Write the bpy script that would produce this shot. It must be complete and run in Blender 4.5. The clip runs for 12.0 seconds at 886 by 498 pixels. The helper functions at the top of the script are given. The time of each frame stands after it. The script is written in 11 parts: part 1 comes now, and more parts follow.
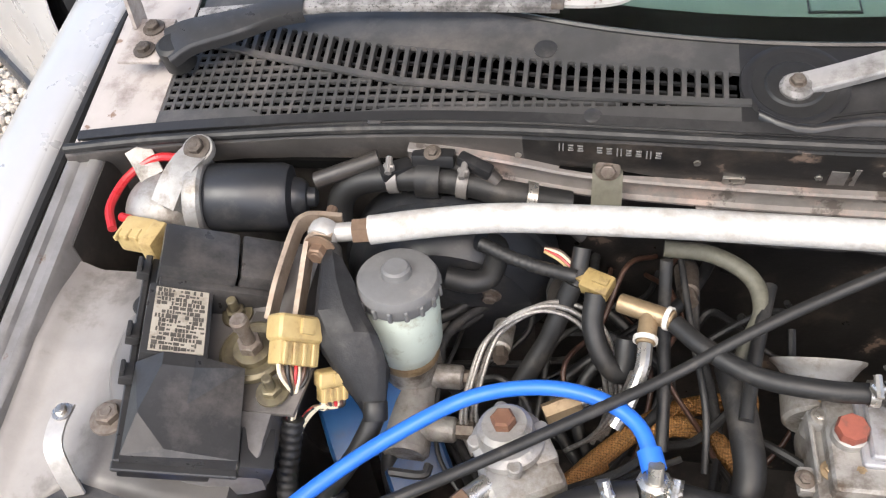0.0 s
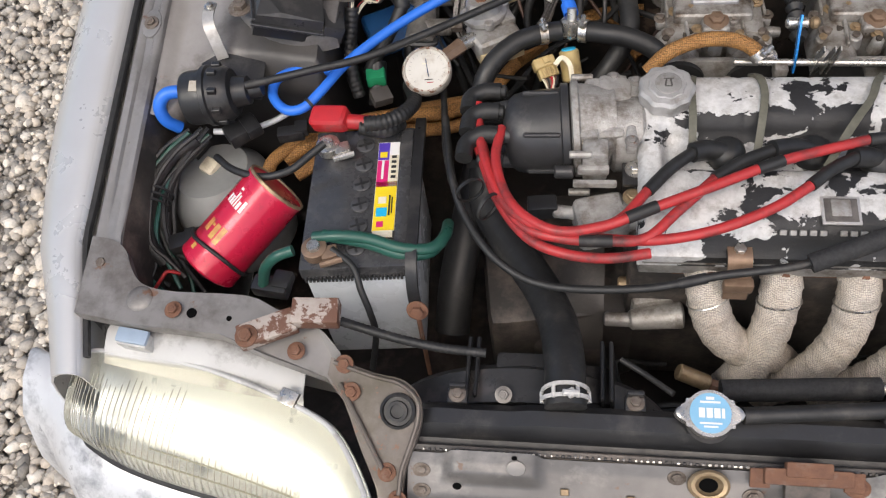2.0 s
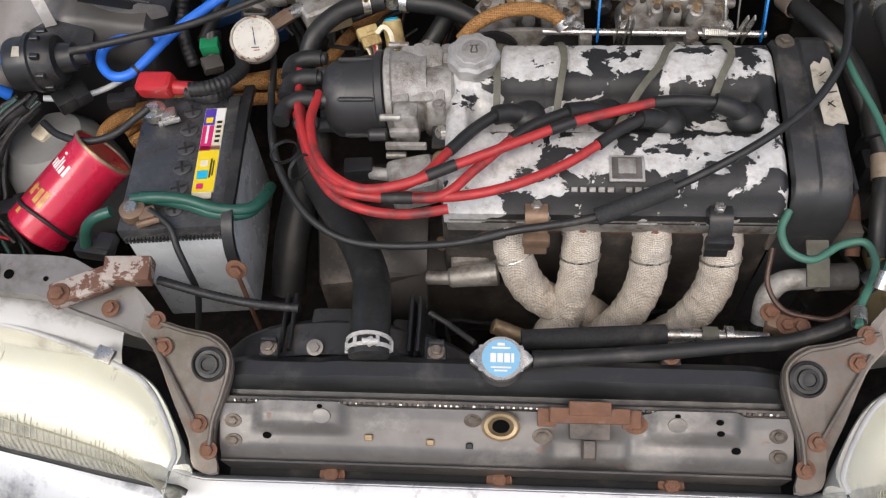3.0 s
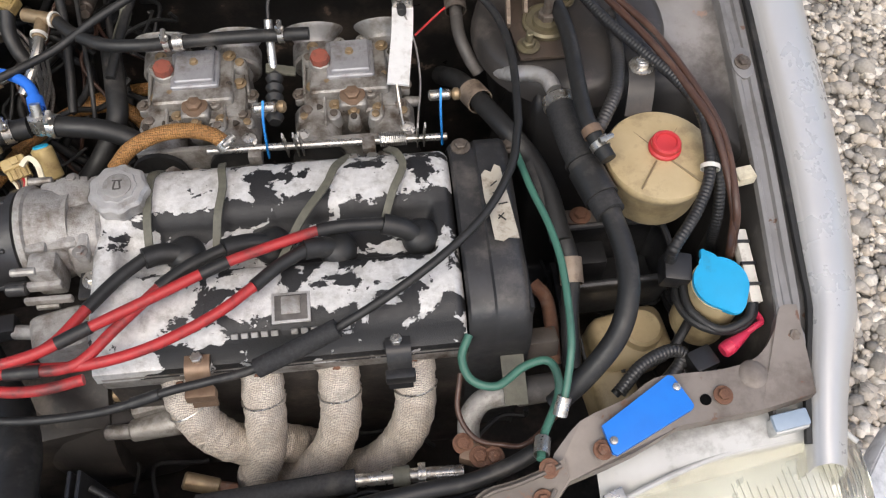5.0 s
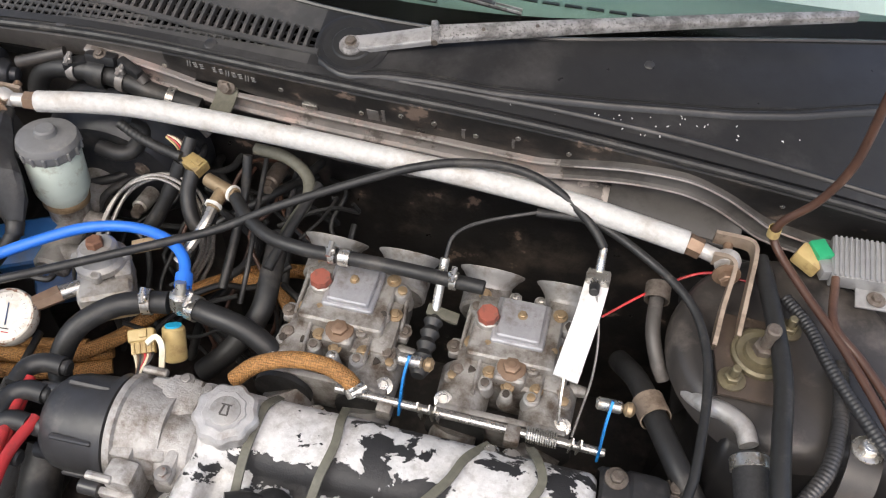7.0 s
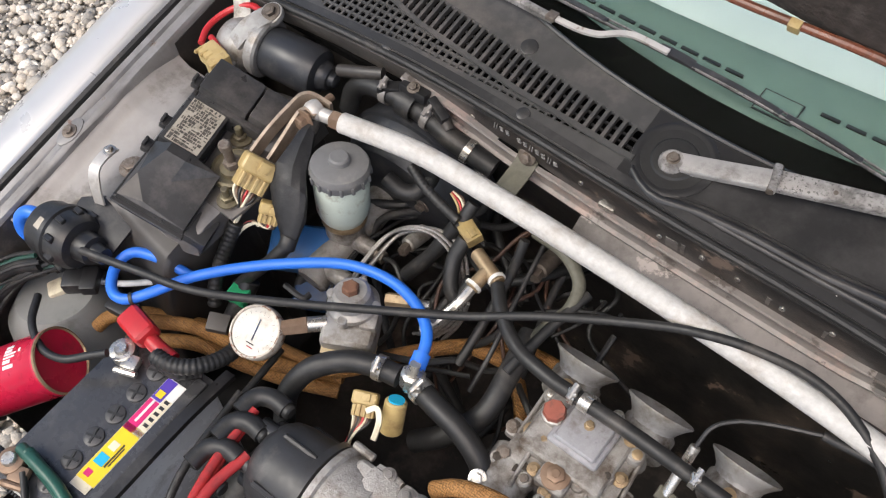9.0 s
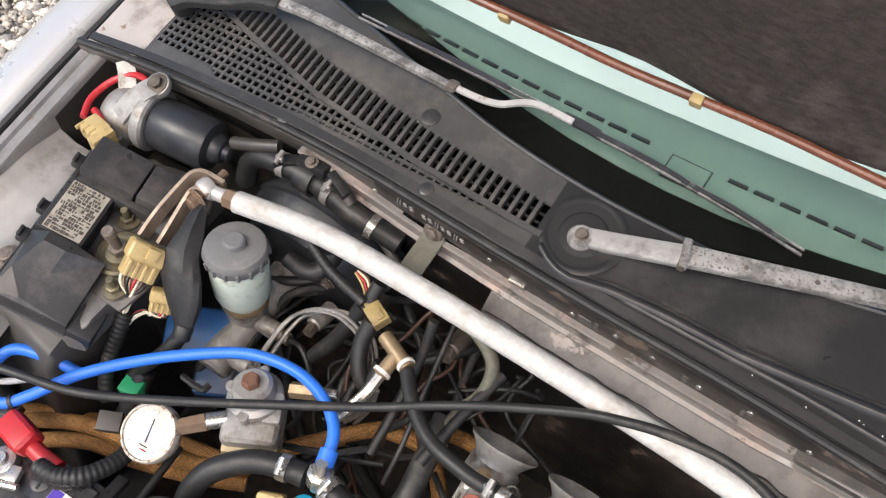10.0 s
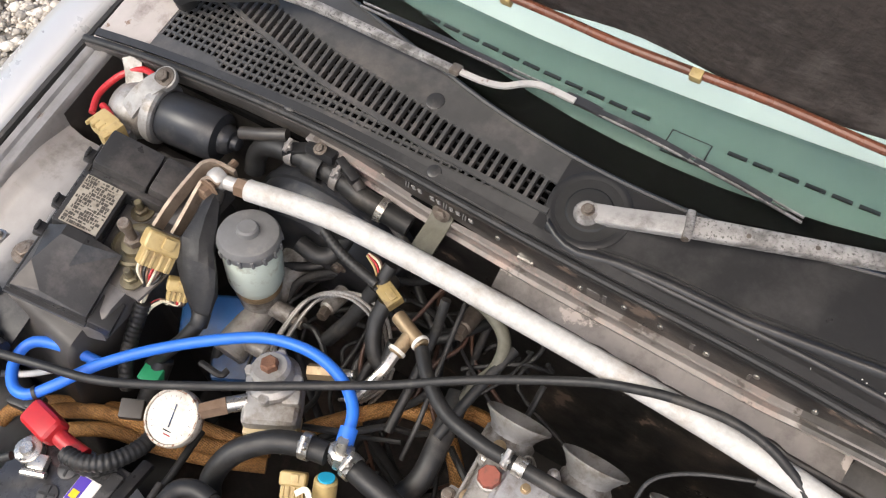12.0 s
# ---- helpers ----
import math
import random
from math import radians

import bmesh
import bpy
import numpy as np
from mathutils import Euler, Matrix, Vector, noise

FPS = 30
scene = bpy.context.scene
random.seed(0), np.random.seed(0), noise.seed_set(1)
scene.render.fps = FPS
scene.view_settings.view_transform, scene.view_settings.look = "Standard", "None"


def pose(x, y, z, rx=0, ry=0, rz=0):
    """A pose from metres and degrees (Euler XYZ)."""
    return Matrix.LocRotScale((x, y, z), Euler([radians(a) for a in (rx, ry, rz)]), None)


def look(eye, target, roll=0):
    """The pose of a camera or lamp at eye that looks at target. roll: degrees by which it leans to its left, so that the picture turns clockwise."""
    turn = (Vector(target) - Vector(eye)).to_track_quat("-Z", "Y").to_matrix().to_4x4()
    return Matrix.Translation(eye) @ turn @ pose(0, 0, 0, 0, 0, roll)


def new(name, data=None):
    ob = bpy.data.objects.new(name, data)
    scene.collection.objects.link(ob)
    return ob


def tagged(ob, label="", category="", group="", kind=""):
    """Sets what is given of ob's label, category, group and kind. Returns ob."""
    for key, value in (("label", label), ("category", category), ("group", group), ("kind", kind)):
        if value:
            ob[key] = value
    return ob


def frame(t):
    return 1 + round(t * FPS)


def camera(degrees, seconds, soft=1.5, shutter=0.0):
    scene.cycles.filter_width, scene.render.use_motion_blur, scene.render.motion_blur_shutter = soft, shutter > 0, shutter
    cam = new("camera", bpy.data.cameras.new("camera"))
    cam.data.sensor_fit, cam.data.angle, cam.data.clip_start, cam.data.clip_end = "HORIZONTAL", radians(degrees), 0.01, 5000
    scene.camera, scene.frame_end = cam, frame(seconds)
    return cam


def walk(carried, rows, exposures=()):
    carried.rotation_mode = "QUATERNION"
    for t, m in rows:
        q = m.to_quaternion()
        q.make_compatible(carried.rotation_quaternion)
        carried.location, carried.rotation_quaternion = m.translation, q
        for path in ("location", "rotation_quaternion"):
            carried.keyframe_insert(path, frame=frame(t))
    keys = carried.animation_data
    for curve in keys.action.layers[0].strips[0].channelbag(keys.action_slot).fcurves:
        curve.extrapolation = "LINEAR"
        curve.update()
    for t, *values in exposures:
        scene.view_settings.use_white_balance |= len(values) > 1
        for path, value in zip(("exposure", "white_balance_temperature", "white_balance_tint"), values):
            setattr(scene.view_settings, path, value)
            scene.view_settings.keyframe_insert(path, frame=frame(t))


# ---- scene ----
EXPOSURES = [(0.0, 1.17, 6500, 10.0), (0.5, 0.83, 6500, 10.0), (1.0, 0.74, 6500, 10.0), (1.5, 0.64, 6500, 10.0), (2.5, 0.24, 6500, 10.0), (3.5, 0.38, 6500, 10.0), (5.5, 0.40, 6500, 10.0), (6.5, 0.58, 6500, 10.0), (7.5, 0.88, 6500, 10.0), (9.5, 0.62, 6500, 10.0), (10.0, 0.88, 6550, 10.0), (11.5, 0.97, 6600, 10.0), (12.0, 0.88, 6650, 10.0)]
cam = camera(54.7, 12.0, 1.2)
PATH = [
    (0, (-0.1934, 0.2390, 1.3253), (-0.5403, 1.4471, -0.0465), -9.1),
    (0.5, (-0.1507, 0.0270, 1.4108), (-0.5487, 1.2248, 0.0456), -12.6),
    (1, (-0.1460, -0.1004, 1.4675), (-0.5264, 1.0174, 0.0298), -13.7),
    (1.5, (-0.1628, -0.2195, 1.4908), (-0.4976, 0.8221, -0.0130), -13.1),
    (2, (-0.1460, -0.2818, 1.4945), (-0.4157, 0.6984, -0.0632), -11.6),
    (2.5, (-0.0856, -0.3125, 1.4936), (-0.2874, 0.6445, -0.0893), -9.2),
    (3, (0.0028, -0.3264, 1.4954), (-0.1321, 0.6510, -0.0809), -5.8),
    (3.5, (0.0902, -0.3339, 1.4964), (0.0233, 0.6575, -0.0763), -2.3),
    (3.7, (0.1283, -0.3339, 1.4954), (0.0893, 0.6603, -0.0763), -1.3),
    (5.3, (0.2455, -0.1144, 1.4889), (0.3925, 0.8798, -0.0763), 1.6),
    (5.5, (0.2362, -0.0846, 1.4917), (0.3990, 0.9337, -0.0558), 2.1),
    (6, (0.2278, -0.0242, 1.4992), (0.4018, 1.0695, 0.0047), 3.6),
    (6.5, (0.2278, 0.0214, 1.5020), (0.2948, 1.1699, 0.0409), 4.3),
    (7, (0.2353, 0.0716, 1.4852), (0.0009, 1.2295, 0.0493), 2.8),
    (7.5, (0.2241, 0.0884, 1.4889), (-0.3413, 1.1058, 0.0381), 1.3),
    (7.7, (0.2009, 0.1014, 1.4917), (-0.4566, 1.0211, 0.0149), -0.3),
    (9.3, (0.1330, 0.3376, 1.5494), (-0.5552, 1.1030, 0.0000), -3.9),
    (9.5, (0.1237, 0.3627, 1.5438), (-0.5422, 1.1746, 0.0093), -2.8),
    (10, (0.1153, 0.3664, 1.5438), (-0.4734, 1.2481, 0.0149), 0.5),
    (10.5, (0.1107, 0.3655, 1.5252), (-0.4194, 1.2806, -0.0047), 3.4),
    (11, (0.1088, 0.3776, 1.5317), (-0.3990, 1.3318, 0.0177), 4.6),
    (11.5, (0.1079, 0.3618, 1.5326), (-0.4185, 1.3011, 0.0158), 4.1),
    (12, (0.1125, 0.3395, 1.5568), (-0.4538, 1.2127, 0.0158), -0.8),
]
walk(cam, [(t, look(eye, target, roll)) for t, eye, target, roll in PATH], EXPOSURES)

# ---- light: a bright overcast sky ----
world = bpy.data.worlds.new("sky")
scene.world = world
world.use_nodes = True
wn = world.node_tree.nodes
sky = wn.new("ShaderNodeTexSky")
sky.sky_type = "NISHITA"
sky.sun_disc = False
sky.sun_elevation = radians(58)
sky.sun_rotation = radians(160)
sky.air_density = 1.0
sky.dust_density = 4.0
sky.ozone_density = 1.0
world.node_tree.links.new(sky.outputs[0], wn["Background"].inputs[0])
wn["Background"].inputs[1].default_value = 0.15
sun = new("sun", bpy.data.lights.new("sun", "SUN"))
sun.data.energy = 1.4
sun.data.angle = radians(25)
sun.data.color = (1.0, 0.94, 0.83)
sun.matrix_world = look((-2.2, -1.9, 4.0), (0, 0.4, 0.6))


# ---- materials ----
def mat(name, c1, c2=None, rough=0.5, metal=0.0, scale=30.0, dirt=None, dirt_amount=0.5, dirt_scale=9.0, bump=0.15, rough_var=0.15,
        spread=0.0, coat=0.0, rust=None, rust_amount=0.5, rust_scale=40.0, bump_scale=None):
    """Two tones mixed by a fine grain, blotches of dirt over them, patches of rust over those, and a fine relief."""
    m = bpy.data.materials.new(name)
    m.use_nodes = True
    nt = m.node_tree
    n, li = nt.nodes, nt.links
    b = n["Principled BSDF"]
    tc = n.new("ShaderNodeTexCoord")

    def noise_of(s, detail=6.0, r=0.6):
        t = n.new("ShaderNodeTexNoise")
        t.inputs["Scale"].default_value, t.inputs["Detail"].default_value, t.inputs["Roughness"].default_value = s, detail, r
        li.new(tc.outputs["Object"], t.inputs["Vector"])
        return t

    def mix(fac, a, c):
        x = n.new("ShaderNodeMix")
        x.data_type = "RGBA"
        li.new(fac, x.inputs[0])
        for v, s in ((a, x.inputs[6]), (c, x.inputs[7])):
            if isinstance(v, tuple):
                s.default_value = (*v, 1)
            else:
                li.new(v, s)
        return x.outputs[2]

    def ramp(fac, lo, hi):
        r = n.new("ShaderNodeMapRange")
        r.inputs[1].default_value, r.inputs[2].default_value = lo, hi
        li.new(fac, r.inputs[0])
        return r.outputs[0]

    fine = noise_of(scale)
    col = mix(ramp(fine.outputs[0], 0.3, 0.7), c1, c2 or tuple(v * 0.75 for v in c1))
    if spread:
        oi = n.new("ShaderNodeObjectInfo")
        hs = n.new("ShaderNodeHueSaturation")
        li.new(col, hs.inputs["Color"])
        li.new(ramp(oi.outputs["Random"], 0, 1), hs.inputs["Value"])
        mr = hs.inputs["Value"].links[0].from_node
        mr.inputs[3].default_value, mr.inputs[4].default_value = 1 - spread, 1 + spread
        col = hs.outputs[0]
    rgh = ramp(fine.outputs[0], 0.2, 0.8)
    rn = rgh.node
    rn.inputs[3].default_value, rn.inputs[4].default_value = max(rough - rough_var, 0.03), min(rough + rough_var, 1)
    if dirt:
        big = noise_of(dirt_scale, 8.0, 0.7)
        f = ramp(big.outputs[0], 0.66 - 0.4 * dirt_amount, 0.86 - 0.4 * dirt_amount)
        col = mix(f, col, dirt)
    if rust:
        rs = noise_of(rust_scale, 7.0, 0.65)
        f = ramp(rs.outputs[0], 0.68 - 0.36 * rust_amount, 0.72 - 0.36 * rust_amount)
        col = mix(f, col, rust)
        inv = n.new("ShaderNodeMath")
        inv.operation = "SUBTRACT"
        inv.inputs[0].default_value = 1.0
        li.new(f, inv.inputs[1])
        mm = n.new("ShaderNodeMath")
        mm.operation = "MULTIPLY"
        li.new(inv.outputs[0], mm.inputs[0])
        mm.inputs[1].default_value = metal
        li.new(mm.outputs[0], b.inputs["Metallic"])
    else:
        b.inputs["Metallic"].default_value = metal
    li.new(col, b.inputs["Base Color"])
    li.new(rgh, b.inputs["Roughness"])
    b.inputs["Coat Weight"].default_value = coat
    if bump:
        bn = n.new("ShaderNodeBump")
        bn.inputs["Strength"].default_value = bump
        bn.inputs["Distance"].default_value = 0.002
        src = noise_of(bump_scale or scale * 4, 5.0, 0.7)
        li.new(src.outputs[0], bn.inputs["Height"])
        li.new(bn.outputs[0], b.inputs["Normal"])
    return m


M = {}
M["paint"] = mat("silver_paint", (0.57, 0.563, 0.55), (0.55, 0.543, 0.53), 0.28, 0.36, 20, bump=0, coat=0.35, rough_var=0.02)
M["paint_worn"] = mat("worn_silver_paint", (0.64, 0.645, 0.65), (0.60, 0.605, 0.61), 0.35, 0.2, 60, dirt=(0.16, 0.165, 0.18), dirt_amount=0.36, dirt_scale=13, bump=0.05, coat=0.4)
M["bay"] = mat("dusty_bay_paint", (0.33, 0.312, 0.297), (0.23, 0.213, 0.20), 0.5, 0.15, 14, dirt=(0.07, 0.058, 0.05), dirt_amount=0.44, dirt_scale=7, bump=0.14, rust=(0.30, 0.20, 0.16), rust_amount=0.10, rust_scale=20)
M["stained"] = mat("stained_beige_paint", (0.46, 0.42, 0.39), (0.36, 0.32, 0.295), 0.5, 0.1, 14, dirt=(0.15, 0.115, 0.095), dirt_amount=0.42, dirt_scale=14, bump=0.12, rust=(0.20, 0.13, 0.09), rust_amount=0.10, rust_scale=30)
M["rail"] = mat("grey_rail_paint", (0.27, 0.262, 0.256), (0.19, 0.183, 0.178), 0.40, 0.25, 18, dirt=(0.12, 0.11, 0.105), dirt_amount=0.36, dirt_scale=7, bump=0.1, rust=(0.13, 0.075, 0.05), rust_amount=0.10)
M["bay_dark"] = mat("black_grimy_paint", (0.050, 0.045, 0.041), (0.028, 0.026, 0.024), 0.45, 0.0, 25, dirt=(0.10, 0.082, 0.07), dirt_amount=0.38, dirt_scale=6, bump=0.15)
M["bulkblack"] = mat("glossy_black_bulkhead_paint", (0.022, 0.021, 0.020), (0.013, 0.012, 0.012), 0.36, 0.0, 25, dirt=(0.085, 0.068, 0.056), dirt_amount=0.40, dirt_scale=9, bump=0.2, rust=(0.17, 0.125, 0.098), rust_amount=0.16, rust_scale=18)
M["bulkdusty"] = mat("dusty_dark_bulkhead_paint", (0.085, 0.078, 0.072), (0.055, 0.05, 0.046), 0.45, 0.0, 20, dirt=(0.19, 0.165, 0.15), dirt_amount=0.36, dirt_scale=9, bump=0.15)
M["deep"] = mat("oily_dark_metal", (0.060, 0.054, 0.049), (0.030, 0.027, 0.025), 0.45, 0.1, 20, dirt=(0.15, 0.122, 0.102), dirt_amount=0.42, dirt_scale=14, bump=0.3)
M["bare"] = mat("bare_grey_steel", (0.27, 0.255, 0.24), (0.19, 0.178, 0.165), 0.45, 0.3, 16, dirt=(0.10, 0.085, 0.075), dirt_amount=0.40, dirt_scale=8, bump=0.1, rust=(0.17, 0.085, 0.05), rust_amount=0.16, rust_scale=25)
M["rust"] = mat("rusty_steel", (0.13, 0.060, 0.036), (0.20, 0.100, 0.060), 0.8, 0.1, 90, dirt=(0.21, 0.145, 0.11), dirt_amount=0.3, dirt_scale=60, bump=0.5)
M["rustpaint"] = mat("flaking_rusty_bracket", (0.42, 0.37, 0.33), (0.34, 0.28, 0.24), 0.6, 0.1, 70, rust=(0.13, 0.060, 0.037), rust_amount=0.62, rust_scale=55, bump=0.3)
M["bolt"] = mat("oxidised_bolt", (0.19, 0.165, 0.14), (0.11, 0.085, 0.068), 0.55, 0.5, 150, bump=0.3, spread=0.35)
M["zinc"] = mat("zinc_plated_steel", (0.60, 0.58, 0.54), (0.46, 0.44, 0.40), 0.3, 0.85, 120, dirt=(0.20, 0.15, 0.10), dirt_amount=0.3, dirt_scale=60, bump=0.1, spread=0.15)
M["alu"] = mat("cast_aluminium", (0.40, 0.385, 0.36), (0.26, 0.245, 0.225), 0.48, 0.45, 60, dirt=(0.10, 0.075, 0.055), dirt_amount=0.50, dirt_scale=32, bump=0.4)
M["alu_clean"] = mat("clean_cast_aluminium", (0.54, 0.53, 0.52), (0.42, 0.41, 0.40), 0.42, 0.5, 60, dirt=(0.22, 0.19, 0.16), dirt_amount=0.32, dirt_scale=25, bump=0.35)
M["rough_cast"] = mat("rough_cast_aluminium", (0.46, 0.445, 0.425), (0.30, 0.285, 0.265), 0.5, 0.35, 90, dirt=(0.15, 0.125, 0.10), dirt_amount=0.44, dirt_scale=34, bump=0.6)
M["dist_cap"] = mat("dull_black_moulding", (0.036, 0.036, 0.038), (0.026, 0.026, 0.027), 0.42, 0.0, 50, dirt=(0.11, 0.10, 0.092), dirt_amount=0.34, dirt_scale=16, bump=0.08)
M["chrome"] = mat("brushed_aluminium", (0.56, 0.54, 0.51), (0.44, 0.42, 0.40), 0.45, 0.4, 90, dirt=(0.32, 0.29, 0.26), dirt_amount=0.36, dirt_scale=30, bump=0.08)
M["black_plastic"] = mat("black_plastic", (0.022, 0.022, 0.023), (0.014, 0.014, 0.015), 0.38, 0.0, 60, dirt=(0.07, 0.065, 0.06), dirt_amount=0.3, dirt_scale=18, bump=0.08)
M["grey_plastic"] = mat("faded_black_plastic", (0.040, 0.040, 0.041), (0.028, 0.028, 0.029), 0.34, 0.0, 40, dirt=(0.11, 0.10, 0.095), dirt_amount=0.35, dirt_scale=12, bump=0.1)
M["capgrey"] = mat("grey_screw_cap", (0.17, 0.17, 0.17), (0.13, 0.13, 0.13), 0.5, 0.0, 40, dirt=(0.25, 0.24, 0.22), dirt_amount=0.3, dirt_scale=25, bump=0.1)
M["dome"] = mat("grey_dome_paint", (0.19, 0.182, 0.178), (0.125, 0.118, 0.114), 0.34, 0.15, 12, dirt=(0.065, 0.058, 0.053), dirt_amount=0.34, dirt_scale=9, bump=0.08)
M["towerdark"] = mat("oily_black_tower", (0.058, 0.052, 0.048), (0.032, 0.029, 0.027), 0.38, 0.05, 16, dirt=(0.14, 0.12, 0.105), dirt_amount=0.34, dirt_scale=11, bump=0.15)
M["tower"] = mat("sooty_panel_paint", (0.085, 0.078, 0.072), (0.055, 0.05, 0.046), 0.5, 0.1, 14, dirt=(0.20, 0.18, 0.165), dirt_amount=0.36, dirt_scale=8, bump=0.12)
M["sootypanel"] = mat("smoky_grey_panel", (0.115, 0.107, 0.10), (0.075, 0.069, 0.065), 0.45, 0.1, 14, dirt=(0.035, 0.032, 0.029), dirt_amount=0.4, dirt_scale=7, bump=0.12)
M["bracepaint"] = mat("chalky_white_brace_paint", (0.56, 0.55, 0.53), (0.44, 0.43, 0.41), 0.5, 0.0, 140, dirt=(0.34, 0.30, 0.26), dirt_amount=0.36, dirt_scale=26, bump=0.45, bump_scale=260)
M["rubber"] = mat("black_rubber", (0.020, 0.020, 0.020), (0.012, 0.012, 0.012), 0.5, 0.0, 60, dirt=(0.07, 0.063, 0.056), dirt_amount=0.28, dirt_scale=20, bump=0.1)
M["vinyl"] = mat("dusty_black_vinyl", (0.017, 0.017, 0.018), (0.010, 0.010, 0.011), 0.55, 0.0, 80, dirt=(0.045, 0.042, 0.040), dirt_amount=0.3, dirt_scale=30, bump=0.35, bump_scale=90)
M["conduit"] = mat("dull_black_conduit", (0.026, 0.026, 0.027), (0.018, 0.018, 0.019), 0.45, 0.0, 60, dirt=(0.06, 0.056, 0.052), dirt_amount=0.25, dirt_scale=25, bump=0.06)
M["foam"] = mat("black_foam_sleeve", (0.024, 0.024, 0.025), (0.016, 0.016, 0.017), 0.75, 0.0, 300, dirt=(0.06, 0.055, 0.05), dirt_amount=0.3, dirt_scale=25, bump=0.3)
M["red_wire"] = mat("red_silicone_cable", (0.45, 0.032, 0.034), (0.34, 0.024, 0.026), 0.45, 0.0, 40, dirt=(0.09, 0.026, 0.025), dirt_amount=0.46, dirt_scale=25, bump=0.05)
M["pinkred"] = mat("pink_red_vinyl", (0.62, 0.035, 0.085), (0.52, 0.03, 0.07), 0.4, 0.0, 40, dirt=(0.16, 0.04, 0.045), dirt_amount=0.25, dirt_scale=40, bump=0.05)
M["red"] = mat("red_plastic", (0.50, 0.025, 0.03), (0.38, 0.02, 0.025), 0.35, 0.0, 40, dirt=(0.14, 0.04, 0.035), dirt_amount=0.25, dirt_scale=30, bump=0.05)
M["can"] = mat("red_tin", (0.55, 0.012, 0.050), (0.46, 0.010, 0.042), 0.3, 0.10, 20, dirt=(0.13, 0.028, 0.024), dirt_amount=0.34, dirt_scale=18, bump=0.06, coat=0.3)
M["blue"] = mat("blue_silicone_hose", (0.030, 0.18, 0.74), (0.024, 0.15, 0.64), 0.4, 0.0, 30, dirt=(0.02, 0.07, 0.32), dirt_amount=0.2, bump=0.04)
M["bluep"] = mat("bright_blue_plate", (0.012, 0.20, 0.72), (0.012, 0.17, 0.64), 0.35, 0.1, 25, bump=0.03)
M["dkblue"] = mat("dark_blue_plastic", (0.018, 0.06, 0.16), (0.012, 0.04, 0.11), 0.4, 0.0, 25, dirt=(0.03, 0.03, 0.035), dirt_amount=0.4, bump=0.1)
M["bluebox"] = mat("blue_relay_plastic", (0.022, 0.11, 0.30), (0.016, 0.08, 0.22), 0.4, 0.0, 25, dirt=(0.05, 0.06, 0.08), dirt_amount=0.35, bump=0.1)
M["sky_cap"] = mat("light_blue_plastic", (0.015, 0.36, 0.66), (0.015, 0.33, 0.60), 0.4, 0.0, 30, dirt=(0.03, 0.24, 0.42), dirt_amount=0.25, dirt_scale=50, bump=0.05)
M["ivory"] = mat("yellowed_plastic", (0.50, 0.40, 0.235), (0.42, 0.325, 0.18), 0.42, 0.0, 20, dirt=(0.22, 0.165, 0.095), dirt_amount=0.42, dirt_scale=18, bump=0.06)
M["ivory_dirty"] = mat("grimy_yellowed_plastic", (0.26, 0.20, 0.115), (0.20, 0.15, 0.08), 0.5, 0.0, 60, bump=0.1)
M["milk"] = mat("milky_plastic_tank", (0.50, 0.56, 0.50), (0.42, 0.48, 0.42), 0.35, 0.0, 25, dirt=(0.22, 0.19, 0.13), dirt_amount=0.28, dirt_scale=40, bump=0.05)
M["connector"] = mat("yellow_connector", (0.50, 0.38, 0.17), (0.40, 0.29, 0.12), 0.45, 0.0, 60, dirt=(0.22, 0.14, 0.06), dirt_amount=0.35, dirt_scale=50, bump=0.05)
M["oldconnector"] = mat("grimy_yellow_connector", (0.34, 0.25, 0.10), (0.25, 0.18, 0.07), 0.5, 0.0, 60, dirt=(0.13, 0.085, 0.04), dirt_amount=0.42, dirt_scale=60, bump=0.1)
M["white"] = mat("white_plastic", (0.72, 0.70, 0.64), (0.62, 0.60, 0.55), 0.45, 0.0, 60, dirt=(0.35, 0.31, 0.26), dirt_amount=0.25, dirt_scale=50, bump=0.05)
M["green"] = mat("green_sleeved_cable", (0.022, 0.095, 0.070), (0.016, 0.070, 0.052), 0.35, 0.0, 40, dirt=(0.03, 0.05, 0.04), dirt_amount=0.3, bump=0.05)
M["palegreen"] = mat("pale_green_cable", (0.06, 0.17, 0.125), (0.045, 0.13, 0.095), 0.4, 0.0, 40, dirt=(0.04, 0.06, 0.05), dirt_amount=0.3, bump=0.05)
M["greencon"] = mat("green_connector", (0.03, 0.36, 0.16), (0.02, 0.28, 0.12), 0.4, 0.0, 40, bump=0.05)
M["olive"] = mat("olive_rubber_strap", (0.13, 0.125, 0.095), (0.09, 0.088, 0.068), 0.6, 0.0, 120, bump=0.2)
M["brown_wire"] = mat("brown_hose", (0.085, 0.042, 0.028), (0.055, 0.028, 0.02), 0.4, 0.0, 40, dirt=(0.17, 0.10, 0.07), dirt_amount=0.25, bump=0.08)
M["brass"] = mat("dirty_brass", (0.40, 0.30, 0.18), (0.28, 0.20, 0.12), 0.45, 0.6, 80, dirt=(0.10, 0.06, 0.03), dirt_amount=0.3, dirt_scale=60, bump=0.15)
M["gauge_rim"] = mat("rust_flecked_cream_paint", (0.52, 0.48, 0.42), (0.40, 0.36, 0.30), 0.5, 0.1, 90, rust=(0.20, 0.10, 0.06), rust_amount=0.40, rust_scale=120, bump=0.2)
M["copper"] = mat("brown_brass_fitting", (0.26, 0.18, 0.125), (0.18, 0.115, 0.075), 0.5, 0.45, 60, bump=0.15)
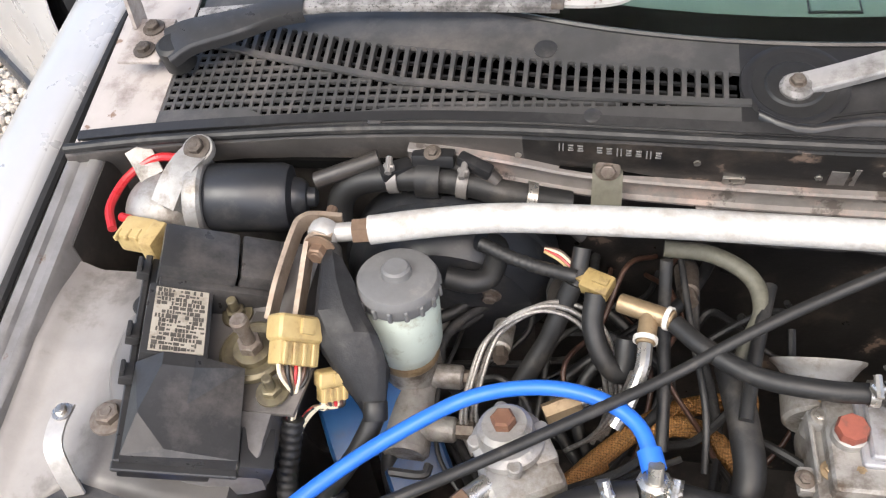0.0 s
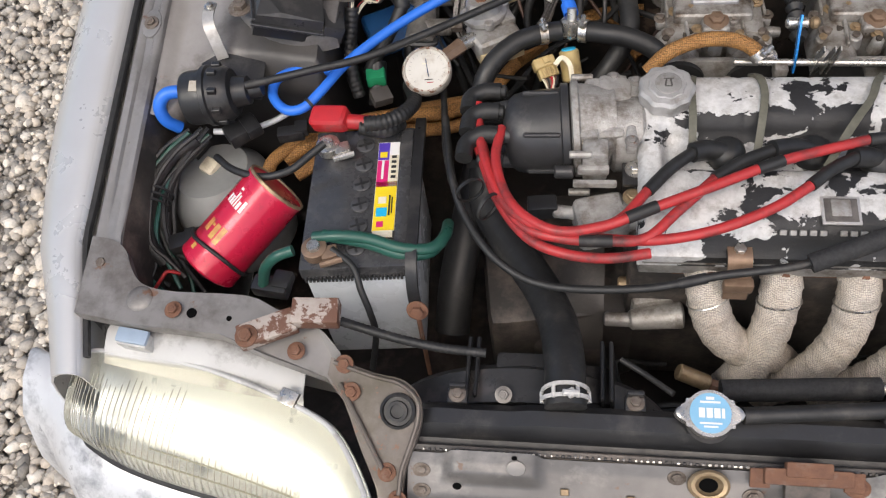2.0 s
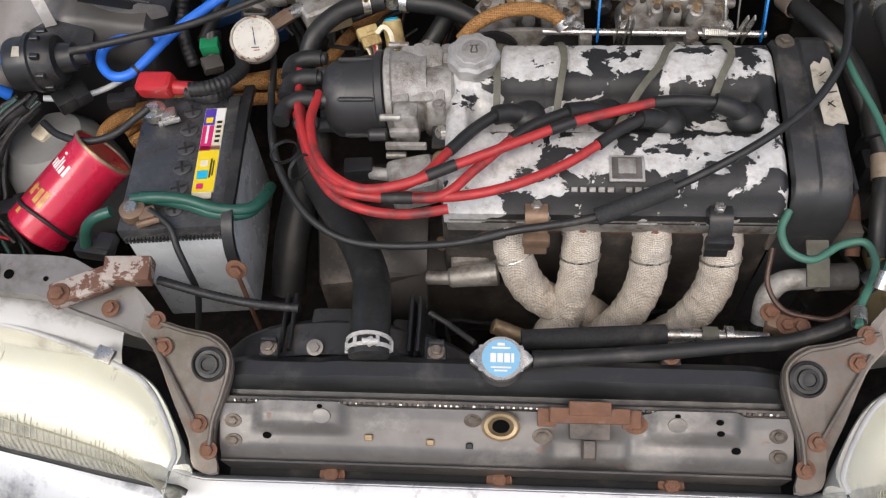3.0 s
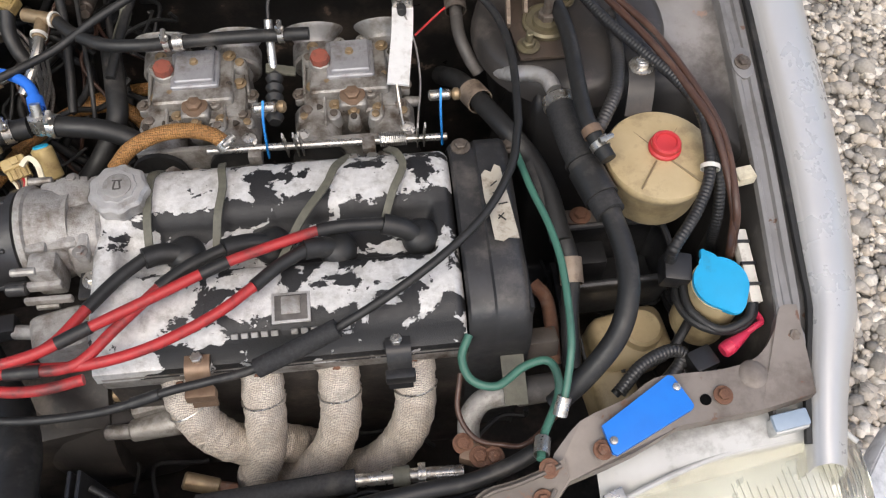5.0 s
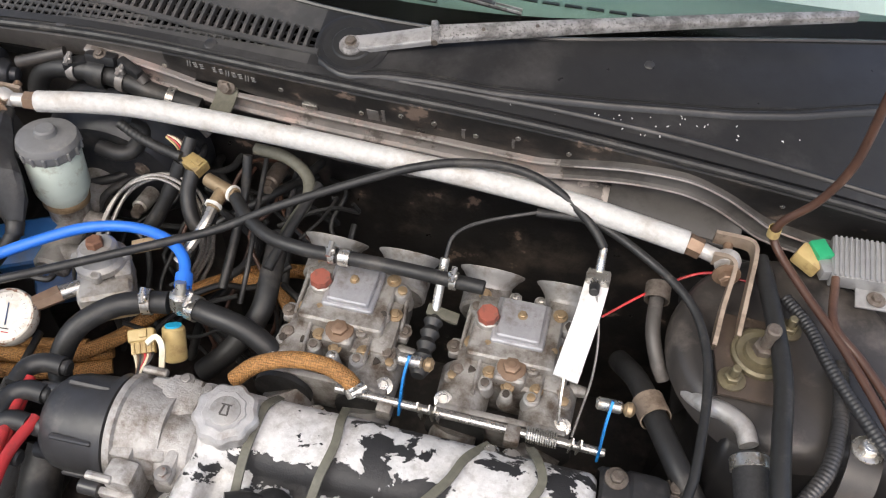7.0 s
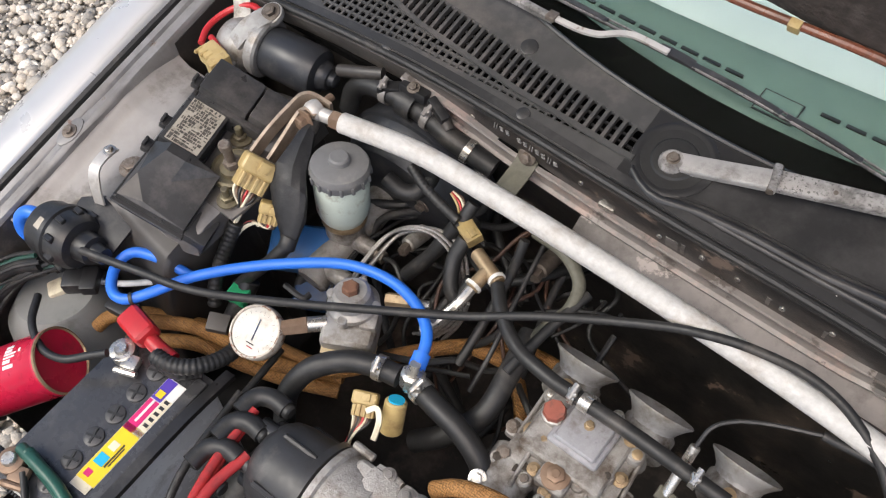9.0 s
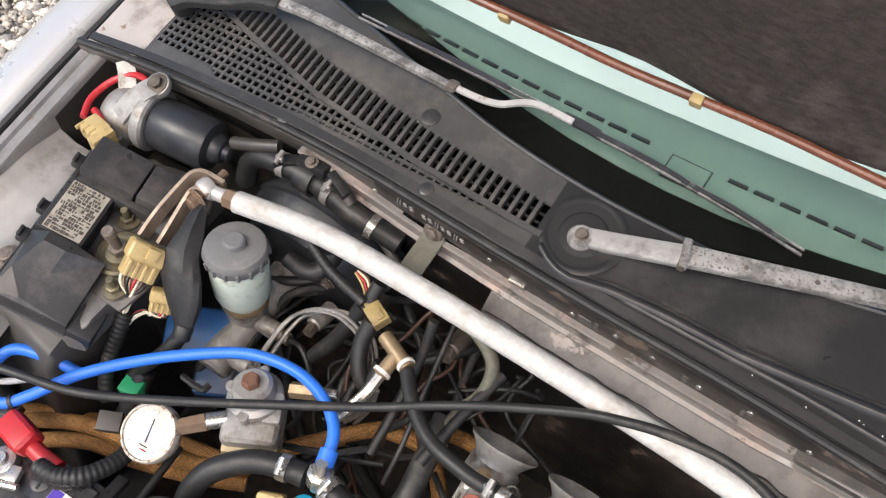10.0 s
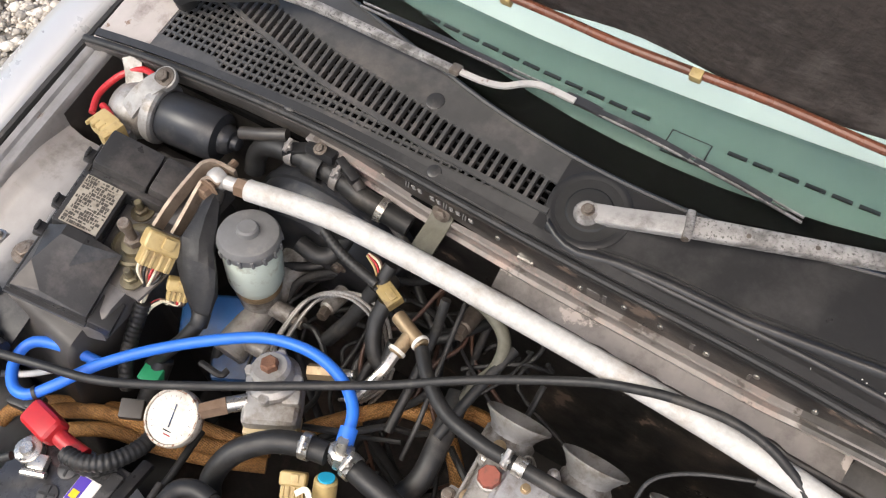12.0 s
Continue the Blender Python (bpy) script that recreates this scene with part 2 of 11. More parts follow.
M["yellow"] = mat("yellow_print", (0.80, 0.60, 0.02), (0.74, 0.54, 0.02), 0.4, 0.0, 20, bump=0)
M["pink"] = mat("magenta_print", (0.62, 0.02, 0.16), (0.56, 0.02, 0.14), 0.4, 0.0, 20, bump=0)
M["violet"] = mat("violet_print", (0.09, 0.05, 0.42), (0.08, 0.04, 0.36), 0.4, 0.0, 20, bump=0)
M["cream"] = mat("cream_print", (0.74, 0.68, 0.52), (0.68, 0.62, 0.46), 0.5, 0.0, 30, dirt=(0.42, 0.35, 0.24), dirt_amount=0.35, dirt_scale=40, bump=0.05)
M["ink"] = mat("black_print", (0.016, 0.016, 0.016), (0.012, 0.012, 0.012), 0.5, 0.0, 40, bump=0)
M["print_white"] = mat("white_print", (0.78, 0.77, 0.74), (0.70, 0.69, 0.66), 0.45, 0.0, 60, bump=0)
M["dial_face"] = mat("faded_white_dial", (0.62, 0.60, 0.55), (0.54, 0.52, 0.47), 0.5, 0.0, 30, dirt=(0.42, 0.37, 0.30), dirt_amount=0.3, dirt_scale=60, bump=0)
M["print_blue"] = mat("pale_blue_print", (0.22, 0.45, 0.64), (0.19, 0.41, 0.58), 0.35, 0.0, 40, bump=0)
M["gold"] = mat("worn_gold_print", (0.60, 0.45, 0.10), (0.42, 0.12, 0.05), 0.4, 0.0, 70, bump=0)
M["cyan"] = mat("cyan_print", (0.02, 0.42, 0.70), (0.02, 0.38, 0.62), 0.4, 0.0, 20, bump=0)
M["bat_top"] = mat("dusty_black_battery_lid", (0.052, 0.052, 0.054), (0.038, 0.038, 0.040), 0.28, 0.0, 50, dirt=(0.12, 0.115, 0.11), dirt_amount=0.34, dirt_scale=20, bump=0.05, coat=0.4)
M["bat_case"] = mat("grey_battery_case", (0.64, 0.67, 0.695), (0.55, 0.58, 0.60), 0.30, 0.0, 20, dirt=(0.22, 0.22, 0.22), dirt_amount=0.35, dirt_scale=9, bump=0.05)
M["motor_black"] = mat("satin_black_steel", (0.030, 0.032, 0.037), (0.020, 0.022, 0.026), 0.38, 0.1, 30, dirt=(0.075, 0.073, 0.072), dirt_amount=0.34, dirt_scale=30, bump=0.08)
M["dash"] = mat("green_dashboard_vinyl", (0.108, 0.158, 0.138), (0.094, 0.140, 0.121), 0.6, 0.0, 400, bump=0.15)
# Pale mint puts the sky light on the rear dash into its colour.
M["dash_skylit"] = mat("sky_lit_dash_colour", (0.56, 0.62, 0.615), (0.52, 0.58, 0.575), 0.6, 0.0, 20, bump=0.05)
M["felt"] = mat("brown_hood_felt", (0.080, 0.064, 0.055), (0.040, 0.032, 0.028), 0.95, 0.0, 90, dirt=(0.17, 0.145, 0.128), dirt_amount=0.40, dirt_scale=9, bump=0.9, bump_scale=160)
M["wire_steel"] = mat("braided_steel_cable", (0.42, 0.40, 0.37), (0.22, 0.205, 0.19), 0.4, 0.7, 400, bump=0.3)
M["blue_anod"] = mat("blue_anodised_lever", (0.02, 0.22, 0.58), (0.018, 0.18, 0.50), 0.3, 0.5, 60, bump=0.05)
M["red_paint_cap"] = mat("brick_red_cap", (0.30, 0.085, 0.055), (0.22, 0.065, 0.045), 0.6, 0.0, 90, dirt=(0.12, 0.07, 0.05), dirt_amount=0.3, dirt_scale=90, bump=0.3)
M["red_knob"] = mat("red_filler_cap", (0.56, 0.045, 0.05), (0.50, 0.035, 0.04), 0.4, 0.0, 40, bump=0.05)
M["wiper"] = mat("flaking_wiper_paint", (0.40, 0.385, 0.375), (0.27, 0.26, 0.25), 0.5, 0.3, 40, dirt=(0.12, 0.112, 0.106), dirt_amount=0.55, dirt_scale=40, rust=(0.10, 0.095, 0.09), rust_amount=0.30, rust_scale=320, bump=0.3)
M["rubbedpanel"] = mat("rubbed_brown_panel_paint", (0.24, 0.215, 0.20), (0.14, 0.125, 0.115), 0.45, 0.15, 14, dirt=(0.07, 0.06, 0.053), dirt_amount=0.46, dirt_scale=13, bump=0.12, rust=(0.36, 0.31, 0.28), rust_amount=0.27, rust_scale=19)
M["flange"] = mat("dusty_flange_paint", (0.29, 0.265, 0.25), (0.18, 0.165, 0.155), 0.45, 0.2, 24, dirt=(0.44, 0.32, 0.275), dirt_amount=0.40, dirt_scale=14, bump=0.1, rust=(0.10, 0.085, 0.075), rust_amount=0.26, rust_scale=20)
M["wiper_head"] = mat("worn_silver_paint_arm", (0.50, 0.49, 0.485), (0.38, 0.37, 0.365), 0.38, 0.4, 40, dirt=(0.20, 0.19, 0.18), dirt_amount=0.36, dirt_scale=30, bump=0.15)
M["wiper_pale"] = mat("chalky_white_paint", (0.55, 0.53, 0.50), (0.42, 0.40, 0.38), 0.5, 0.1, 40, rust=(0.20, 0.13, 0.10), rust_amount=0.3, rust_scale=80, bump=0.15)
M["tanpaint"] = mat("tan_stained_steel", (0.36, 0.29, 0.225), (0.26, 0.20, 0.15), 0.45, 0.3, 60, dirt=(0.12, 0.085, 0.06), dirt_amount=0.36, dirt_scale=40, bump=0.15)
M["sootplate"] = mat("grimy_brown_plate", (0.085, 0.062, 0.046), (0.05, 0.037, 0.029), 0.55, 0.2, 40, dirt=(0.15, 0.12, 0.095), dirt_amount=0.32, dirt_scale=30, bump=0.2)
M["oldzinc"] = mat("yellowed_zinc_plate", (0.19, 0.165, 0.10), (0.11, 0.092, 0.06), 0.45, 0.4, 60, dirt=(0.07, 0.055, 0.04), dirt_amount=0.4, dirt_scale=35, bump=0.15)
M["ink_worn"] = mat("faded_black_print", (0.05, 0.047, 0.042), (0.11, 0.10, 0.085), 0.6, 0.0, 200, bump=0)
M["adj_blue"] = mat("pale_blue_plastic", (0.30, 0.37, 0.46), (0.26, 0.33, 0.41), 0.45, 0.0, 40, bump=0.05)
M["alu_strip"] = mat("scuffed_aluminium_strip", (0.76, 0.755, 0.74), (0.68, 0.675, 0.66), 0.45, 0.0, 90, dirt=(0.50, 0.48, 0.45), dirt_amount=0.34, dirt_scale=60, bump=0.2)
M["lid_alloy"] = mat("bluish_cast_lid", (0.40, 0.40, 0.415), (0.31, 0.31, 0.325), 0.42, 0.4, 60, dirt=(0.20, 0.18, 0.165), dirt_amount=0.38, dirt_scale=45, bump=0.25)
M["grime"] = mat("dried_oily_dirt", (0.05, 0.038, 0.028), (0.03, 0.024, 0.019), 0.75, 0.0, 120, bump=0.6)
M["slammetal"] = mat("dull_pressed_steel", (0.180, 0.172, 0.164), (0.110, 0.104, 0.099), 0.4, 0.35, 14, dirt=(0.29, 0.27, 0.25), dirt_amount=0.32, dirt_scale=9, bump=0.08, rust=(0.14, 0.09, 0.065), rust_amount=0.12, rust_scale=30)
M["stainbare"] = mat("stained_beige_steel", (0.27, 0.235, 0.205), (0.17, 0.145, 0.125), 0.5, 0.2, 14, dirt=(0.095, 0.072, 0.058), dirt_amount=0.46, dirt_scale=7, bump=0.12, rust=(0.15, 0.08, 0.05), rust_amount=0.20, rust_scale=30)
M["stainplate"] = mat("rust_stained_plate", (0.155, 0.135, 0.118), (0.095, 0.080, 0.069), 0.5, 0.25, 22, dirt=(0.075, 0.062, 0.045), dirt_amount=0.45, dirt_scale=14, bump=0.15, rust=(0.15, 0.075, 0.045), rust_amount=0.26, rust_scale=45)
M["tank_grey"] = mat("dull_grey_plastic", (0.26, 0.265, 0.26), (0.20, 0.205, 0.20), 0.5, 0.0, 20, dirt=(0.12, 0.115, 0.105), dirt_amount=0.35, dirt_scale=14, bump=0.08)
M["plug_grey"] = mat("grey_black_plastic", (0.060, 0.060, 0.062), (0.045, 0.045, 0.046), 0.4, 0.0, 40, dirt=(0.10, 0.095, 0.09), dirt_amount=0.3, dirt_scale=30, bump=0.06)
M["hood_brown"] = mat("red_brown_rubber", (0.20, 0.070, 0.040), (0.14, 0.05, 0.03), 0.3, 0.0, 40, dirt=(0.10, 0.045, 0.03), dirt_amount=0.35, dirt_scale=25, bump=0.05)
M["frit"] = mat("black_glass_band", (0.005, 0.005, 0.005), (0.004, 0.004, 0.004), 0.95, 0.0, 25, bump=0)
M["cowl_dusty"] = mat("dusty_cowl_plastic", (0.070, 0.069, 0.068), (0.046, 0.0455, 0.045), 0.40, 0.0, 25, dirt=(0.14, 0.126, 0.118), dirt_amount=0.40, dirt_scale=7, bump=0.14)
M["print_grey"] = mat("dull_stamped_edge", (0.24, 0.235, 0.23), (0.14, 0.135, 0.13), 0.5, 0.2, 60, bump=0.1)
# Near-black without gloss: paints in the shade of hollows, gaps and holes.
M["recess_shade"] = mat("painted_recess_shade", (0.006, 0.006, 0.006), (0.004, 0.004, 0.004), 0.8, 0.0, 25, bump=0.05)
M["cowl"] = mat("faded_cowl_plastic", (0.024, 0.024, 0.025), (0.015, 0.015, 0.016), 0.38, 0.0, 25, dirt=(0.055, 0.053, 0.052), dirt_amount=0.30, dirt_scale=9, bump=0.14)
for k_ in ("recess_shade", "frit"):
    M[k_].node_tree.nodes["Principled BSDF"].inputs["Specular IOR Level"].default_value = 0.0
M["oxide"] = mat("dull_oxidised_alloy", (0.40, 0.39, 0.375), (0.29, 0.28, 0.265), 0.5, 0.45, 50, dirt=(0.17, 0.14, 0.11), dirt_amount=0.40, dirt_scale=35, bump=0.3)
M["gunmetal"] = mat("grey_ribbed_aluminium", (0.40, 0.40, 0.40), (0.33, 0.33, 0.33), 0.45, 0.5, 60, dirt=(0.20, 0.19, 0.18), dirt_amount=0.3, bump=0.15)
M["reflector"] = mat("headlamp_reflector", (0.68, 0.685, 0.665), (0.58, 0.585, 0.565), 0.32, 0.4, 20, bump=0.02)
M["lens_line"] = mat("yellowed_glass_flute", (0.36, 0.35, 0.28), (0.29, 0.28, 0.22), 0.3, 0.0, 60, bump=0)
M["housing"] = mat("grey_lamp_housing", (0.50, 0.50, 0.485), (0.44, 0.435, 0.42), 0.5, 0.0, 20, dirt=(0.16, 0.145, 0.13), dirt_amount=0.35, dirt_scale=12, bump=0.06)
M["paper"] = mat("aged_paper_label", (0.46, 0.425, 0.36), (0.38, 0.345, 0.285), 0.7, 0.0, 40, dirt=(0.18, 0.15, 0.11), dirt_amount=0.35, dirt_scale=60, bump=0.15)


def sooted(name, sign, lo, hi, soot, edge):
    """The bay paint with soot blown over the side that faces the engine."""
    m = M["bay"].copy()
    m.name = name
    n, li = m.node_tree.nodes, m.node_tree.links
    b = n["Principled BSDF"]
    tc = [x for x in n if x.bl_idname == "ShaderNodeTexCoord"][0]
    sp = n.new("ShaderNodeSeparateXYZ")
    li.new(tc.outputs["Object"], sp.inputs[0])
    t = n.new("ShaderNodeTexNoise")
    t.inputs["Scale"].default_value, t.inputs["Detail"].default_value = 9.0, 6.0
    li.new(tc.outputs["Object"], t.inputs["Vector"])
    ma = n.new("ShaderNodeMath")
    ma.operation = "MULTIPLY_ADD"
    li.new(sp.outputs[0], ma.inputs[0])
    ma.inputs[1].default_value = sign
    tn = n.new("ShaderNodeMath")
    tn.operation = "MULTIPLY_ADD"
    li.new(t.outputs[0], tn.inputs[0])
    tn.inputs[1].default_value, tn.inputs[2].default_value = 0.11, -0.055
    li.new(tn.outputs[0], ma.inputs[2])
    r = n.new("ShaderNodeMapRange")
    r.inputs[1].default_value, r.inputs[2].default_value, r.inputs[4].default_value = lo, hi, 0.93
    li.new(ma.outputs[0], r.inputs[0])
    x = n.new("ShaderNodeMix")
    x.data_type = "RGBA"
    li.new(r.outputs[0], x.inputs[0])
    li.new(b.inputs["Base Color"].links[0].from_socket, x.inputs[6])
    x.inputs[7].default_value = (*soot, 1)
    # near black on the walls below the shelf, from the height edge downwards
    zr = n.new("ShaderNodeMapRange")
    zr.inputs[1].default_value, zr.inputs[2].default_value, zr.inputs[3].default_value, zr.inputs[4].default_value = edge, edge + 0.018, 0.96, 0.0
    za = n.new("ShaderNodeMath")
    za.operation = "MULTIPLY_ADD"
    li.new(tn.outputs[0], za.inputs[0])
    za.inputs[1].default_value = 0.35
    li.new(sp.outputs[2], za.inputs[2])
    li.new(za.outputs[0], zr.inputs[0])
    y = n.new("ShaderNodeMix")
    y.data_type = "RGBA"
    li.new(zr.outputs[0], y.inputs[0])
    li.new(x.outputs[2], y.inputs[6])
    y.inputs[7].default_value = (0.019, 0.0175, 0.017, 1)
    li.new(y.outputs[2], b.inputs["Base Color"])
    return m


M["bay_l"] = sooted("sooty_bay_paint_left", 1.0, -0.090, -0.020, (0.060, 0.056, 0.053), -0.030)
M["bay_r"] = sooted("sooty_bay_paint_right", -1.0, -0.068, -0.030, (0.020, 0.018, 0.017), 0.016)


def peeling(name, bare, paint, threshold):
    """Black paint flaking off bare cast aluminium, with sharp torn edges."""
    m = mat(name, bare, tuple(v * 0.74 for v in bare), 0.5, 0.1, 110, dirt=(0.33, 0.315, 0.295), dirt_amount=0.42, dirt_scale=60, bump=0.35)
    n, li = m.node_tree.nodes, m.node_tree.links
    b = n["Principled BSDF"]
    tc = [x for x in n if x.bl_idname == "ShaderNodeTexCoord"][0]
    mp = n.new("ShaderNodeMapping")
    mp.inputs["Scale"].default_value = (1.0, 1.25, 1.0)
    li.new(tc.outputs["Object"], mp.inputs["Vector"])
    t1 = n.new("ShaderNodeTexNoise")
    t1.inputs["Scale"].default_value, t1.inputs["Detail"].default_value, t1.inputs["Roughness"].default_value = 21.0, 9.0, 0.60
    t1.inputs["Distortion"].default_value = 0.35
    li.new(mp.outputs[0], t1.inputs["Vector"])
    r = n.new("ShaderNodeMapRange")
    r.inputs[1].default_value, r.inputs[2].default_value = threshold, threshold + 0.012
    sp = n.new("ShaderNodeSeparateXYZ")
    li.new(tc.outputs["Object"], sp.inputs[0])
    ry = n.new("ShaderNodeMapRange")
    ry.inputs[1].default_value, ry.inputs[2].default_value = -0.125, 0.125
    li.new(sp.outputs[1], ry.inputs[0])
    cr = n.new("ShaderNodeValToRGB")
    e = cr.color_ramp.elements
    e[0].position, e[0].color = 0.0, (0.62, 0.62, 0.62, 1)
    e[1].position, e[1].color = 1.0, (0.50, 0.50, 0.50, 1)
    for p, c in ((0.06, 0.62), (0.10, 0.60), (0.155, 0.57), (0.21, 0.44), (0.34, 0.47), (0.395, 0.62), (0.45, 0.52), (0.56, 0.52), (0.615, 0.66), (0.66, 0.60), (0.72, 0.48), (0.90, 0.48)):
        e.new(p).color = (c, c, c, 1)
    li.new(ry.outputs[0], cr.inputs[0])
    rx = n.new("ShaderNodeMapRange")
    rx.inputs[1].default_value, rx.inputs[2].default_value, rx.inputs[3].default_value, rx.inputs[4].default_value = -0.13, -0.05, -0.07, 0.02
    li.new(sp.outputs[0], rx.inputs[0])
    s1 = n.new("ShaderNodeMath")
    s1.operation = "ADD"
    li.new(t1.outputs[0], s1.inputs[0])
    li.new(rx.outputs[0], s1.inputs[1])
    s2 = n.new("ShaderNodeMath")
    s2.operation = "MULTIPLY_ADD"
    li.new(cr.outputs[0], s2.inputs[0])
    s2.inputs[1].default_value = 0.8
    s2.inputs[2].default_value = -0.4
    s3 = n.new("ShaderNodeMath")
    s3.operation = "ADD"
    li.new(s1.outputs[0], s3.inputs[0])
    li.new(s2.outputs[0], s3.inputs[1])
    li.new(s3.outputs[0], r.inputs[0])
    x = n.new("ShaderNodeMix")
    x.data_type = "RGBA"
    old = b.inputs["Base Color"].links[0].from_socket
    li.new(r.outputs[0], x.inputs[0])
    li.new(old, x.inputs[6])
    x.inputs[7].default_value = (*paint, 1)
    li.new(x.outputs[2], b.inputs["Base Color"])
    inv = n.new("ShaderNodeMapRange")
    inv.inputs[3].default_value, inv.inputs[4].default_value = 0.12, 0.0
    li.new(r.outputs[0], inv.inputs[0])
    li.new(inv.outputs[0], b.inputs["Metallic"])
    b2 = n.new("ShaderNodeBump")
    b2.inputs["Strength"].default_value, b2.inputs["Distance"].default_value = 0.7, 0.0008
    li.new(r.outputs[0], b2.inputs["Height"])
    li.new(b.inputs["Normal"].links[0].from_socket, b2.inputs["Normal"])
    li.new(b2.outputs[0], b.inputs["Normal"])
    return m


M["cover"] = peeling("peeling_black_valve_cover", (0.64, 0.635, 0.625), (0.016, 0.016, 0.017), 0.53)


def braid(name, a, b_, size):
    """A woven sleeve: small raised cells with dark gaps between them."""
    m = mat(name, a, b_, 0.6, 0.0, 60, dirt=tuple(v * 0.45 for v in a), dirt_amount=0.36, dirt_scale=22, bump=0)
    n, li = m.node_tree.nodes, m.node_tree.links
    b = n["Principled BSDF"]
    tc = [x for x in n if x.bl_idname == "ShaderNodeTexCoord"][0]
    v = n.new("ShaderNodeTexVoronoi")
    v.inputs["Scale"].default_value = size
    v.inputs["Randomness"].default_value = 0.35
    li.new(tc.outputs["Object"], v.inputs["Vector"])
    old = b.inputs["Base Color"].links[0].from_socket
    x = n.new("ShaderNodeMix")
    x.data_type = "RGBA"
    r = n.new("ShaderNodeMapRange")
    r.inputs[1].default_value, r.inputs[2].default_value, r.inputs[3].default_value, r.inputs[4].default_value = 0.35, 0.75, 1.0, 0.0
    li.new(v.outputs["Distance"], r.inputs[0])
    li.new(r.outputs[0], x.inputs[0])
    x.inputs[6].default_value = (*[c * 0.35 for c in a], 1)
    li.new(old, x.inputs[7])
    li.new(x.outputs[2], b.inputs["Base Color"])
    bn = n.new("ShaderNodeBump")
    bn.inputs["Strength"].default_value, bn.inputs["Distance"].default_value = 0.7, 0.0012
    li.new(r.outputs[0], bn.inputs["Height"])
    li.new(bn.outputs[0], b.inputs["Normal"])
    return m


M["tan_braid"] = braid("tan_braided_hose", (0.46, 0.23, 0.068), (0.31, 0.145, 0.045), 420)
M["wrap"] = braid("pale_heat_wrap", (0.80, 0.73, 0.64), (0.56, 0.47, 0.38), 520)


def glass(name, tint, rough=0.0, ribs=0.0, ior=1.45):
    m = bpy.data.materials.new(name)
    m.use_nodes = True
    n, li = m.node_tree.nodes, m.node_tree.links
    b = n["Principled BSDF"]
    b.inputs["Base Color"].default_value = (*tint, 1)
    b.inputs["Transmission Weight"].default_value = 1.0
    b.inputs["Roughness"].default_value = rough
    b.inputs["IOR"].default_value = ior
    if ribs:
        tc = n.new("ShaderNodeTexCoord")
        w = n.new("ShaderNodeTexWave")
        w.inputs["Scale"].default_value = ribs
        li.new(tc.outputs["Object"], w.inputs["Vector"])
        bn = n.new("ShaderNodeBump")
        bn.inputs["Strength"].default_value, bn.inputs["Distance"].default_value = 0.3, 0.001
        li.new(w.outputs["Fac"], bn.inputs["Height"])
        li.new(bn.outputs[0], b.inputs["Normal"])
    return m


M["screen"] = glass("green_tinted_windscreen", (0.90, 0.97, 0.94), ior=1.18)
M["lens"] = glass("yellowed_headlamp_glass", (0.95, 0.94, 0.86), 0.10, 38)


def gravel_material(name, island):
    m = bpy.data.materials.new(name)
    m.use_nodes = True
    n, li = m.node_tree.nodes, m.node_tree.links
    b = n["Principled BSDF"]
    b.inputs["Roughness"].default_value = 0.85
    tc = n.new("ShaderNodeTexCoord")
    rp = n.new("ShaderNodeValToRGB")
    e = rp.color_ramp.elements
    e[0].position, e[0].color = 0.0, (0.10, 0.095, 0.088, 1)
    e[1].position, e[1].color = 1.0, (0.66, 0.63, 0.57, 1)
    for p, c in ((0.25, (0.22, 0.21, 0.195, 1)), (0.5, (0.34, 0.315, 0.28, 1)), (0.72, (0.42, 0.37, 0.31, 1)), (0.86, (0.52, 0.50, 0.46, 1))):
        e.new(p).color = c
    if island:
        g = n.new("ShaderNodeNewGeometry")
        li.new(g.outputs["Random Per Island"], rp.inputs[0])
    else:
        v = n.new("ShaderNodeTexVoronoi")
        v.inputs["Scale"].default_value = 95
        li.new(tc.outputs["Object"], v.inputs["Vector"])
        sp = n.new("ShaderNodeSeparateColor")
        li.new(v.outputs["Color"], sp.inputs[0])
        li.new(sp.outputs[0], rp.inputs[0])
    t = n.new("ShaderNodeTexNoise")
    t.inputs["Scale"].default_value, t.inputs["Detail"].default_value = 160, 6
    li.new(tc.outputs["Object"], t.inputs["Vector"])
    x = n.new("ShaderNodeMix")
    x.data_type, x.blend_type = "RGBA", "MULTIPLY"
    x.inputs[0].default_value = 0.55
    li.new(rp.outputs[0], x.inputs[6])
    li.new(t.outputs[0], x.inputs[7])
    gm = n.new("ShaderNodeHueSaturation")
    gm.inputs["Value"].default_value = 1.5 if island else 1.15
    li.new(x.outputs[2], gm.inputs["Color"])
    li.new(gm.outputs[0], b.inputs["Base Color"])
    bn = n.new("ShaderNodeBump")
    bn.inputs["Strength"].default_value, bn.inputs["Distance"].default_value = 0.5, 0.004
    li.new(t.outputs[0], bn.inputs["Height"])
    li.new(bn.outputs[0], b.inputs["Normal"])
    return m


M["stones"] = gravel_material("gravel_stones", True)
for nd in M["stones"].node_tree.nodes:
    if nd.bl_idname == "ShaderNodeValToRGB":
        for el in nd.color_ramp.elements:
            r_, g_, b_, a_ = el.color
            el.color = (r_ * 0.95 + 0.12, g_ * 0.92 + 0.112, b_ * 0.88 + 0.098, 1)
M["grit"] = gravel_material("gravel_grit", False)


# ---- shape helpers: each adds to a bmesh ----
def V(*p):
    return Vector(p)


